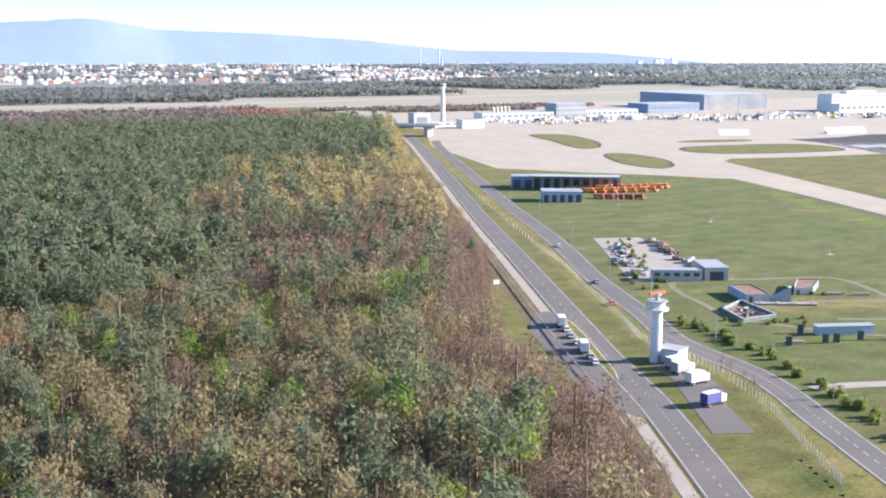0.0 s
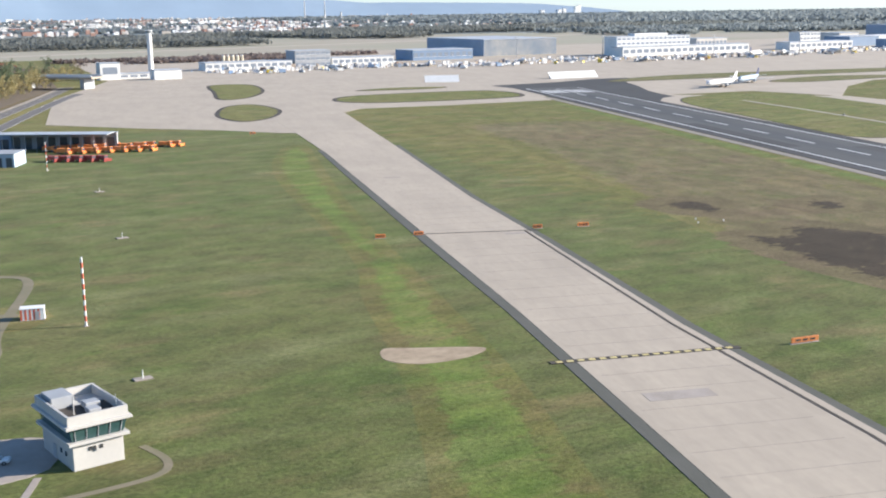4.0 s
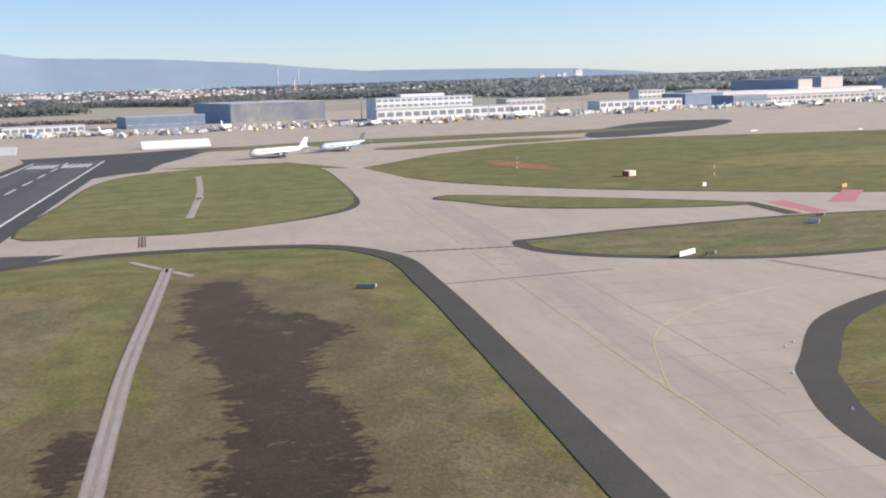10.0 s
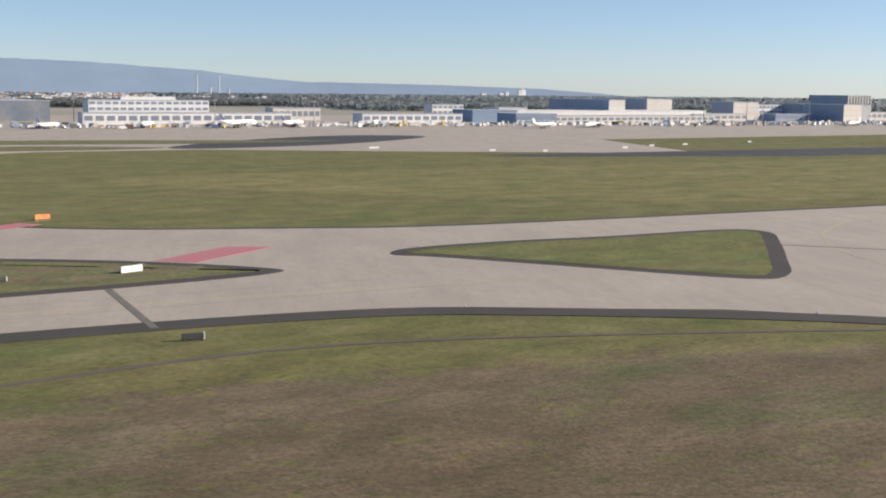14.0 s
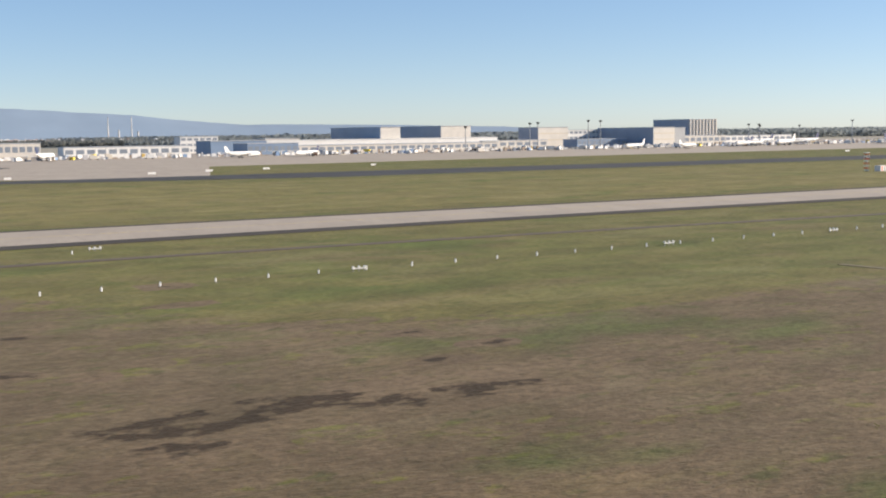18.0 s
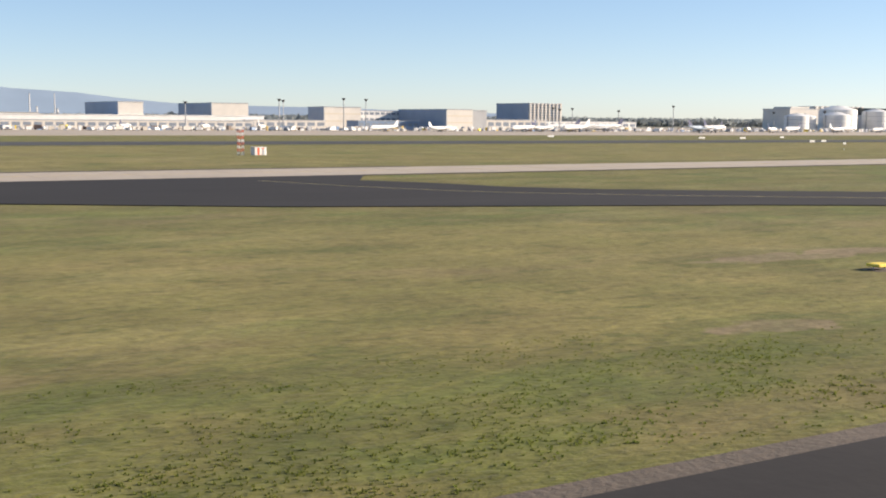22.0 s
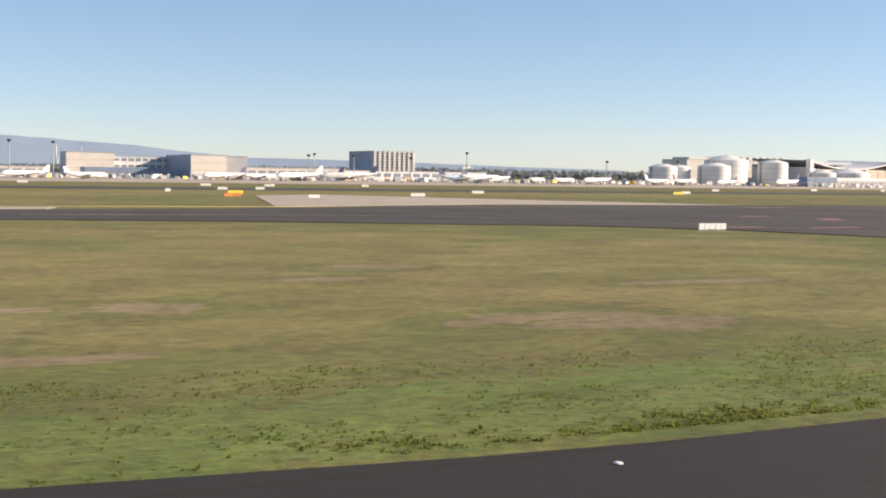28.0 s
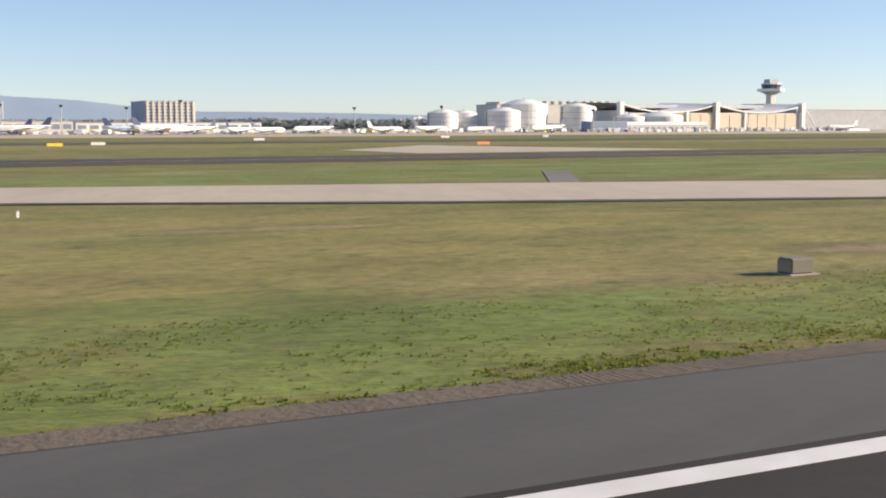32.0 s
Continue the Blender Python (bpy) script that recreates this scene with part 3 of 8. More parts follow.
# ---- apron and the pavements round the runway heads ----
sheet("apron", [(211, 369), (232, 341), (250, 322), (262, 304), (268, 300), (286, 297), (304, 352), (316, 362), (345, 356), (390, 352), (402, 375), (425, 372), (440, 345), (480, 340), (486, 300), (530, 335), (570, 355), (620, 355), (680, 325), (740, 297), (770, 300), (800, 388), (1000, 400), (1500, 400), (1900, 400), (1900, 900), (330, 900), (285, 580), (235, 470)], 0.04, CONCRETE, "pale concrete airport apron with faint stains", "apron")
island([(314, 515), (332, 508), (321, 464), (301, 432), (289, 432), (300, 470)], 1.5, GREEN, "oval grass island in the concrete apron")
island([(279, 398), (292, 402), (291, 374), (277, 348), (264, 342), (264, 365)], 1.5, GREEN, "oval grass island in the concrete apron")
island([(330, 412), (352, 418), (398, 408), (390, 372), (338, 377), (322, 392)], 2.0, GREEN, "long grass island between taxi lanes")
island([(352, 440), (372, 448), (395, 440), (385, 432)], 1.0, GREEN, "thin grass strip on the apron")
island([(470, 420), (520, 440), (600, 430), (690, 405), (640, 395), (540, 408)], 1.5, ISLAND_BROWN, "thin dry grass strip on the apron")
island([(528, 378), (572, 390), (612, 372), (600, 364), (568, 362), (535, 364)], 1.0, ISLAND_BROWN, "thin dry grass strip on the apron")
sheet("asphalt_patch", curve_pts([(615, 372), (656, 418), (712, 452), (742, 432), (682, 380), (628, 361)]), 0.075, ASPHALT_OLD, "dark asphalt lens in the concrete pavement", "patch")

sheet("runway_head", [(413, 411), (414.6, 432), (450, 433), (478, 441), (497, 438), (474, 411), (463, 390), (448, 366), (441, 350), (437, 338), (428, 334), (416, 322), (409, 300), (404, 298)], 0.062, ASPHALT_OLD, "dark asphalt round the head of the crossing runway", "runway")
sheet("runway_fillet", [(367, 184.5), (376.6, 185), (385.3, 180.6), (380.5, 175.8), (371, 171.5), (362, 163.5), (359, 168)], 0.0672, ASPHALT_OLD, "dark asphalt wedge where an exit leaves the runway", "taxiway")
# taxiways east of the crossing runway
sheet("taxiway_network", [(361, 173), (371, 173), (392, 177), (419, 167), (426, 149), (420, 124), (408, 86), (393, 40), (375, -20), (340, -120), (395, -140), (405, 20), (414, 53), (423, 68), (429, 74), (443, 85), (463, 91.5), (482, 92.5), (522, 93), (551, 90), (567, 83), (580, 76), (588, 69), (597, 57.4), (604, 46.6), (612, 37), (622, 26), (632, 15.4), (652, 15.4), (640, 29), (633, 38.7), (627, 54.3), (625, 68), (627, 80), (631, 91), (635, 98), (646, 110), (660, 117), (690, 119.3), (760, 119.3), (830, 118), (900, 119), (1000, 121), (1062, 123), (1066, 137), (1000, 137.5), (900, 136.5), (800, 136), (700, 137), (640, 138.5), (590, 141.5), (567, 148), (541, 159), (519, 180), (498, 208), (485, 240), (483, 262), (488, 300), (440, 345), (425, 372), (402, 375), (388, 245), (378, 206)], 0.05, CONCRETE, "pale concrete taxiways meeting at a wide junction", "taxiway")
island([(381, 207), (397, 255), (415, 305), (432, 328), (452, 334), (474, 327), (479, 310), (466, 263), (449, 216), (431, 199), (411, 192), (395, 197)], 0.6, GREEN, "rounded grass island between runway and taxiways", 4)
ribbon("shoulder", [(460, 250), (451, 222), (443, 207.5), (432.5, 199.8), (420, 195.2)], 2.6, 0.083, SHOULDER, "dark asphalt shoulder round an island's tip", "shoulder")
island([(466, 205), (464, 211), (468, 216), (474, 214), (492, 190), (506, 168), (507, 163), (500, 163), (486, 171), (470, 186)], 1.3, GREEN, "narrow pointed grass island between taxiways", 4)
island([(443, 143), (446, 150), (452, 150), (466, 150), (485, 148), (503, 145), (523, 137), (540, 127), (552, 116), (552, 112), (540, 110), (520, 109), (490, 109), (465, 114), (450, 126), (444, 135)], 2.2, ISLAND_BROWN, "long grass island between concrete taxiways", 4)
island([(569, 119), (573, 123), (586, 124), (603, 122.5), (622, 122), (626, 117), (619, 108), (608, 96), (600, 88), (594, 88), (583, 102), (573, 115)], 2.0, GREEN, "triangular grass island at a taxiway junction", 4)
ribbon("shoulder", [(393, 40), (408, 86), (420, 124), (426, 149), (419, 167), (392, 177), (372, 173)], 3.4, 0.065, SHOULDER, "dark asphalt shoulder strip beside concrete taxiway", "shoulder", shift=1.5)
ribbon("shoulder", [(395, -30), (405, 20), (414, 53), (423, 68), (429, 74), (443, 85), (463, 91.5), (482, 92.5), (522, 93), (551, 90), (567, 83), (588, 69), (597, 57.4), (604, 46.6), (612, 37), (622, 26), (630, 16)], 3.4, 0.065, SHOULDER, "dark asphalt shoulder strip beside concrete taxiway", "shoulder", shift=-1.6)
ribbon("shoulder", [(652, 15.4), (641, 29), (634, 38.7), (627.5, 54.3), (625, 68), (627, 80), (631, 91), (635, 98), (646, 110), (660, 117), (690, 119.3), (760, 119.5), (830, 118)], 3.8, 0.065, SHOULDER, "dark asphalt shoulder strip beside concrete taxiway", "shoulder", shift=-1.7)
ribbon("shoulder", [(483, 262), (485, 240), (498, 208), (519, 180), (541, 159), (567, 148), (590, 141.5), (640, 138.5), (700, 137), (900, 136.5)], 1.6, 0.065, SHOULDER, "dark asphalt shoulder strip beside concrete taxiway", "shoulder", shift=0.8)
ribbon("shoulder", [(830, 118), (900, 119), (1000, 121), (1062, 123)], 1.2, 0.065, SHOULDER, "dark asphalt shoulder strip beside concrete taxiway", "shoulder", shift=-0.6)
ribbon("slab_joint", [(419, 65.6), (422, 74.8), (426.9, 90.3), (431.6, 105.5), (440.8, 133.8), (456.4, 181.9), (470, 225)], 0.1, 0.059, JOINT, "dark joint along the concrete taxiway", "joint")
ribbon("slab_joint", [(413, 60), (422.9, 90.9), (430.4, 112.9), (442.4, 149), (464, 219.7)], 0.06, 0.059, JOINT, "dark joint along the concrete taxiway", "joint")
ribbon("concrete_lane", [(402, 32), (416.3, 74), (423.4, 94.5), (429.6, 110), (441, 142), (462, 207)], 4.4, 0.055, CONCRETE_LANE, "slightly darker lane of concrete slabs", "lane")
for a, b in (((430, 100), (566, 98)), ((455, 106), (560, 104))):
    ribbon("slab_joint", [a, b], 0.1, 0.059, JOINT, "dark joint along the concrete taxiway", "joint", n=0)
for k in range(30):
    p = Vector((398, 30)) + Vector((0.31, 0.95)) * (6.0 * k)
    ribbon("slab_joint", [p, p + Vector((17.5, -5.7))], 0.05, 0.058, JOINT, "thin dark joint between concrete slabs", "joint", n=0)
for k in range(38):
    p = Vector((640 + 11 * k, 121))
    ribbon("slab_joint", [p, p + Vector((0.3, 15.0))], 0.06, 0.058, JOINT, "thin dark joint between concrete slabs", "joint", n=0)
# service track in the grass field south of the junction
ribbon("field_track", [(462, 86.5), (470, 80.5), (482, 77.5), (510, 75.5), (545, 78), (590, 62)], 0.7, 0.042, SOIL, "narrow dark earth track in the grass", "track")
track_line = [(395, 158), (386, 131), (377, 104), (371, 84), (366, 67), (352, 20)]
ribbon("field_track", track_line, 1.6, 0.042, GRAVEL_OLD, "pale gravel track across the grass", "track")
for s in (-0.42, 0.42):
    ribbon("wheel_rut", track_line, 0.45, 0.046, GRAVEL, "paler wheel rut in a gravel track", "track", shift=s)
ribbon("field_track", [(392, 167), (394, 158), (396, 150)], 1.2, 0.042, GRAVEL, "pale gravel track across the grass", "track")
ribbon("field_track", [(443, 308), (430, 262), (414, 214)], 1.5, 0.13, GRAVEL, "pale gravel track across the grass", "track")
# dark stop bars, hatching and red markings of the junction
for pts, w in (([(463, 113.6), (464, 90)], 1.0), ([(534.5, 111), (533.5, 90)], 0.7), ([(604, 45.8), (630.5, 45)], 1.2), ([(427.6, 150.7), (446.9, 143.6)], 1.0), ([(420.4, 124.1), (442.8, 120.4)], 0.45), ([(397, 181), (400, 193)], 1.2), ([(612, 112), (632, 91)], 0.5)):
    b = ribbon("stop_bar", pts, w, 0.068, SHOULDER if pts[0][0] in (427.6, 397) else BAR_BROWN, "dark stop bar across a concrete taxiway", "marking", n=0)
    p, q = Vector(pts[0]), Vector(pts[1])
    k = int((q - p).length / 1.3)
    if w >= 1.0:
        for i in range(k):
            for s in (-0.28, 0.28):
                d = (q - p).normalized()
                o = Vector((-d.y, d.x)) * s
                ribbon("yellow_dash", [p + d * (i * 1.3) + o, p + d * (i * 1.3 + 0.8) + o], 0.2, 0.074, FADED_YELLOW, parent=b, n=0)
sheet("red_marking", [(509.5, 163), (514, 163), (507.5, 145.5), (504, 145.5)], 0.072, RED_LINE, "faded red painted stop marking on concrete", "marking")
sheet("asphalt_patch", [(505, 165), (508, 165), (502.5, 147), (499, 147)], 0.068, SHOULDER, "dark asphalt strip across a taxiway", "patch")
sheet("yellow_marking", [(508.3, 164), (509.1, 164), (503.6, 146), (502.8, 146)], 0.076, YELLOW_LINE, "yellow painted stripe across a taxiway", "marking")
sheet("red_marking", [(518, 156), (536, 169), (538.5, 166), (522, 153)], 0.072, RED_LINE, "faded red painted stop marking on concrete", "marking")
sheet("red_marking", [(543, 125.5), (554, 133.5), (559, 131), (547, 122.5)], 0.072, RED_LINE, "faded red painted stop marking on concrete", "marking")
for pts in ([(385, -15), (409, 60), (412.3, 71.3), (419.4, 93.4), (426.6, 115.8), (438.3, 152.4), (461, 222.7), (474, 265), (479, 300)], [(412.3, 71.3), (416.8, 78.3), (423.4, 87.4), (431, 93), (444, 98), (470, 101), (520, 101), (560, 99), (580, 95)], [(650, 124), (632, 113), (622, 102), (616.9, 92.9), (613.5, 81.7), (611.6, 72.4), (611.5, 63.9), (613.5, 52), (620, 36), (630, 18)], [(455, 210), (480, 178), (500, 157), (530, 142), (560, 138), (620, 128), (700, 128.5), (900, 128), (1060, 129)]):
    ribbon("yellow_guide_line", pts, 0.12, 0.064, FADED_YELLOW, "faded yellow taxi guide line on concrete", "marking", n=8)

# ---- second runway, exits and taxiways farther along ----
sheet("runway_parallel", [(790, 262), (1500, 262), (1500, 288), (690, 300), (700, 288)], 0.055, ASPHALT_OLD, "dark asphalt parallel runway seen edge on", "runway")
exit_one = sheet("asphalt_exit", [(812, 117.6), (834, 92), (856, 78.2), (872.6, 71.3), (890.6, 64.4), (909.6, 54.6), (921.4, 50.2), (935, 46.1), (943.4, 40.2), (951.7, 36), (960.8, 32.4), (971.4, 29.0), (983, 24), (1004, 15.6), (1062, 15.6), (1057.5, 15.9), (1050.6, 16.7), (1044, 18.0), (1036, 19.8), (1031, 21.5), (1015, 31.5), (1003, 38.4), (988, 44.2), (972.5, 48.8), (958.6, 54), (946, 59.5), (925, 68.4), (912.5, 72.5), (902, 79), (892, 85.5), (886, 92), (882, 102), (878, 108), (884, 118.5)], 0.068, ASPHALT, "dark asphalt exit taxiway curving to the runway", "taxiway")
ribbon("yellow_guide_line", [(868, 111), (880, 86), (911.3, 63), (937.2, 54), (955.4, 45), (967.1, 41), (979.5, 36.9), (1002, 29), (1032, 18.4), (1042, 16.2)], 0.14, 0.076, YELLOW_LINE, "yellow taxi guide line on asphalt", "marking")
ribbon("yellow_guide_line", [(935, 47.4), (943.6, 41.2), (952.3, 37.1), (972.2, 30.2), (990, 22.5)], 0.1, 0.076, YELLOW_LINE, "yellow edge line on asphalt", "marking")
hatch = sheet("stop_hatch", [(938.0, 46.4), (939.6, 45.8), (946.6, 60.0), (945.2, 60.4)], 0.085, SHOULDER, "dark hatch with yellow bars across an exit", "marking")
for k in range(4):
    a, b = Vector((938.1 + 0.42 * k, 46.4 - 0.16 * k)), Vector((945.3 + 0.38 * k, 60.3 - 0.1 * k))
    ribbon("yellow_bar", [a, b], 0.15, 0.1, FADED_YELLOW, parent=hatch, n=0)
# strip of lighter grey asphalt laid over the runway's outer edge
sheet("exit_fillet", [(1116, 15.62), (1119, 11.5), (1900, 11.5), (1900, 15.62)], 0.066, ASPHALT_GREY, "lighter grey asphalt between an exit and the runway line", "taxiway")
exit_two = sheet("taxiway_east", [(1056, 105), (1076, 99.4), (1092, 93), (1105, 87.6), (1115, 78.2), (1121, 64), (1122, 52), (1124.5, 42), (1126.7, 33), (1127.1, 28), (1127.1, 24.4), (1126.8, 22.6), (1126.2, 20.8), (1125, 19.5), (1123, 17.4), (1119, 15.6), (1186, 15.6), (1179.4, 16.7), (1175.8, 17.4), (1172, 18.3), (1170, 19), (1166, 20.8), (1163, 22.7), (1160, 25.6), (1156.2, 30.4), (1153.7, 36), (1151.7, 41), (1150.4, 47), (1148.8, 54), (1147.6, 67), (1147, 80), (1151, 92), (1160, 102), (1200, 126), (1330, 127), (1900, 127), (1900, 151), (1330, 151), (1200, 150), (1128, 150), (1083, 131), (1056, 129)], 0.066, ASPHALT_EXIT, "dark asphalt taxiways joining at a runway exit", "taxiway")
exit_three = sheet("concrete_strip", [(1151.5, 89), (1178, 74.5), (1206, 67), (1227, 58), (1250, 50.3), (1290, 39), (1400, 15.6), (1450, 15.6), (1310, 52), (1264, 66), (1235, 75.5), (1206, 84), (1187, 92), (1168, 106), (1162, 101)], 0.07, CONCRETE, "pale concrete exit strip beside dark asphalt", "taxiway")
ribbon("shoulder", [(1151.5, 89), (1178, 74.5), (1206, 67), (1227, 58), (1250, 50.3), (1290, 39), (1400, 15.6)], 1.3, 0.064, SHOULDER, "dark asphalt shoulder strip beside concrete", "shoulder", shift=-0.6)
sheet("concrete_wedge", [(1093, 141), (1128, 152), (1175, 150.5), (1124, 214), (1108, 202)], 0.06, CONCRETE, "pale concrete wedge joining a taxiway", "taxiway")
sheet("concrete_wedge", [(1271, 158), (1326, 158), (1312, 185), (1300, 217), (1268, 182)], 0.06, CONCRETE, "pale concrete wedge joining a taxiway", "taxiway")
sheet("asphalt_patch", [(1242.6, 71.9), (1244.6, 70.8), (1256.3, 91.4), (1254.2, 92.6)], 0.062, ROAD, "dark asphalt link between taxiways", "taxiway")
for pts in ([(1060, 115), (1100, 108), (1124, 78), (1128.3, 58), (1129.2, 49.8), (1130.5, 39.6), (1131.4, 31.6), (1131.9, 26.8)], [(1147.8, 70), (1146.7, 48), (1148.4, 39.4), (1150.1, 33.4), (1152.9, 27.4), (1156.1, 23.6), (1159.6, 20.0), (1162.6, 17.6), (1165.4, 16.2), (1168.5, 14.9), (1171.6, 13.7), (1174.5, 12.7), (1178, 11.6)], [(1134.5, 78.2), (1137, 49.2), (1139.4, 34.4), (1140.3, 29.6), (1141, 24.4), (1141.3, 22.2), (1141.8, 16.9), (1141.9, 13)], [(1141.1, 23.8), (1141.5, 22.4), (1142.2, 19.9), (1143.2, 18.2), (1145.4, 14.5)], [(1060, 140), (1250, 138), (1600, 138)]):
    ribbon("yellow_guide_line", pts, 0.1, 0.074, YELLOW_LINE, "yellow taxi guide line on dark asphalt", "marking", n=8)
for s in (-0.13, 0.13):
    ribbon("yellow_guide_line", [(1131.9, 26.8), (1131.8, 24.8), (1131.5, 22.8), (1131.0, 20.7), (1130.3, 18.9), (1129.3, 17.2), (1128.0, 15.7), (1126.7, 14.4), (1124, 12.6)], 0.12, 0.074, YELLOW_LINE, "double yellow guide line leaving the runway", "marking", n=8, shift=s)
ribbon("stop_line", [(1126.6, 48.6), (1131.3, 49.0), (1138.7, 49.2), (1148.4, 48.9)], 0.3, 0.077, YELLOW_LINE, "pale yellow stop line across an exit", "marking")
for x, y, w, d in ((1125, 80.2, 6, 1.3), (1140.5, 95, 3.6, 2.2), (1143.5, 98.4, 3, 2), (1138, 105, 4, 1.6), (1117, 82, 4, 1.2)):
    sheet("red_marking", [(x, y), (x + w, y), (x + w + 0.4, y + d), (x + 0.4, y + d)], 0.073, FADED_RED, "faded red painted marking on asphalt", "marking")
# service road to the mast, access roads, path to the small tower
ribbon("service_road", [(761, 62), (781, 62.6), (807, 63.2), (813, 63)], 4.2, 0.035, SHOULDER, "dark asphalt service road to a mast", "road", n=4)
ribbon("field_track", [(738.3, 62), (739.4, 51), (741.2, 46), (741.3, 40), (740.9, 32), (740.8, 28)], 0.8, 0.042, DRY_TRACK, "dry straw coloured strip across the grass", "track")
ribbon("field_track", [(740.9, 48.5), (741.5, 44), (741.6, 38)], 0.35, 0.048, SOIL, "dark earth furrow in a dry strip", "track")
ribbon("field_track", [(640, 99), (690, 101), (760, 97), (830, 90)], 1.6, 0.042, SOIL, "narrow dark earth track in the grass", "track")
road_a = [(79, 96), (85, 110), (92, 129), (101, 151.5), (122, 204), (145.5, 263.5), (174, 333), (204.5, 408.5), (240, 497), (258, 545)]
ribbon("road", [(56, 45), (70, 76)] + road_a, 4.8, 0.04, ROAD, "grey two-lane road between forest and fence", "road")
ribbon("verge_strip", [(56, 45), (70, 76)] + road_a, 1.6, 0.03, GRAVEL, "sandy strip beside the forest road", "verge", shift=3.6)
for s in (-2.1, 2.1):
    ribbon("road_line", [(56, 45), (70, 76)] + road_a, 0.14, 0.055, FADED_WHITE, "white painted road edge line", "marking", shift=s)
line_a = curve_pts([(56, 45), (70, 76)] + road_a, False, 30)
for i in range(0, 330, 3):
    ribbon("road_dash", [line_a[i], line_a[i + 1]], 0.12, 0.057, FADED_WHITE, "white painted road centre dash", "marking", n=0)
road_b = [(88, 70), (97, 93), (102, 105), (104.5, 114), (105.5, 125), (107, 134), (113, 149), (123, 177), (139.5, 216), (163.5, 280), (198, 368), (233, 457), (252, 500)]
ribbon("road", road_b, 4.6, 0.042, ROAD, "curving grey perimeter road with white lines", "road")
for s, w in ((-2.0, 0.16), (2.0, 0.16)):
    ribbon("road_line", road_b, w, 0.056, FADED_WHITE, "white painted road edge line", "marking", shift=s)
line_b = curve_pts(road_b, False, 24)
for i in range(0, 150, 2):
    ribbon("road_dash", [line_b[i], line_b[i + 1]], 0.14, 0.057, FADED_WHITE, "white painted road centre dash", "marking", n=0)
sheet("layby", curve_pts([(99, 157), (91, 148), (83, 127), (79, 113), (80, 104), (87, 116), (92, 130), (99, 150)], True, 4), 0.036, ROAD, "grey asphalt lay-by with parked vehicles", "road")
sheet("parking", [(83, 96), (87.6, 94), (89, 97.6), (91.9, 104.2), (95.9, 108.9), (98.7, 116.4), (98, 121.5), (95, 123.5), (93, 116)], 0.036, ROAD, "grey asphalt parking strip beside the road", "road")
ribbon("concrete_path", [(106, 104), (112, 103), (123, 99), (135, 95), (147, 92), (152, 90)], 2.4, 0.035, GRAVEL, "pale concrete path to the small tower", "path")
path_z = 0.025
for pts, w in (([(126.6, 150.4), (124, 140), (127.4, 131.7), (134.3, 122), (142, 117), (150.5, 117.7), (154, 121), (156, 130.6), (163.6, 152.5), (161, 159), (150, 162.6), (135, 167.6), (129, 159.6), (126.6, 150.4)], 1.3), ([(131.4, 144), (144, 143), (153.4, 139.3), (159.5, 137)], 1.4), ([(138.4, 131.5), (146, 127.8), (155, 126.5)], 1.2)):
    path_z += 0.0012
    ribbon("footpath", pts, w, path_z, WORN_PATH, "sandy worn footpath in the grass", "path")
sheet("tower_forecourt", curve_pts([(135.1, 97.6), (140.5, 97.2), (147.5, 97.1), (154.2, 94.5), (152.5, 88), (146.9, 86.8), (142.7, 88), (138.8, 93)], True, 3), 0.038, GRAVEL, "pale asphalt forecourt of the small tower", "path")
for pts, w in (([(147, 86.9), (147.6, 82.2), (153.4, 81.7), (159.2, 82.4), (160.8, 85), (160, 89)], 0.7), ([(151.4, 86.7), (145.4, 74.4)], 0.6), ([(142, 88), (141.5, 84.5)], 2.0)):
    path_z += 0.0012
    ribbon("footpath", pts, w, path_z, GRAVEL if w < 0.65 else WORN_PATH, "sandy worn footpath in the grass", "path")
sheet("yard", [(127, 171), (150, 217), (160, 213), (144, 165)], 0.034, GRAVEL, "pale gravel storage yard", "yard")
sheet("sand_patch", curve_pts([(339.6, 67.1), (340.6, 65.4), (339.7, 62.9), (338.8, 60.6), (337.3, 60.4), (337.6, 62.6)], True, 3), 0.051, SAND, "bare sandy patch beside the runway", "ground")
sheet("sand_patch", curve_pts([(335.2, 54.8), (335.9, 54.0), (335.1, 52.1), (334.3, 52.5)], True, 3), 0.051, SAND, "bare sandy patch beside the runway", "ground")
sheet("sand_patch", curve_pts([(188.9, 102.4), (192, 101), (198, 97.4), (195, 95.4), (190, 95.8), (187.4, 98.8)]), 0.03, SAND, "bare sandy patch in the grass", "ground")
sheet("sand_patch", curve_pts([(296.9, 64.2), (297.5, 63.2), (296.5, 59.8), (294.6, 55.5), (294, 57), (295, 61)]), 0.05, SAND, "bare sandy patch beside the runway", "ground")
# grass tracts that look different from the rest
mid_b = curve_pts(road_b, False, 4)
mid_a = curve_pts(road_a, False, 3)
tract("west_meadow", [(105, 30), (256, 30), (258, 79), (260, 103), (264, 153), (274, 235), (285, 330), (175, 330), (120, 180), (100, 110)], 0.008, MEADOW, "fresh green meadow beside the perimeter road", 14)
tract("forest_verge", offset_line(mid_a, 3.6) + offset_line(mid_a, 8.0)[::-1], 0.011, BROWN, "brown leafy verge at the forest edge", 1.2, 0.15)
tract("dry_verge", offset_line(mid_b, 2.4) + offset_line(mid_b, 5.6)[::-1], 0.012, STRAW, "dry sandy verge between two roads", 1.2, 0.25)
z_off = 0.0
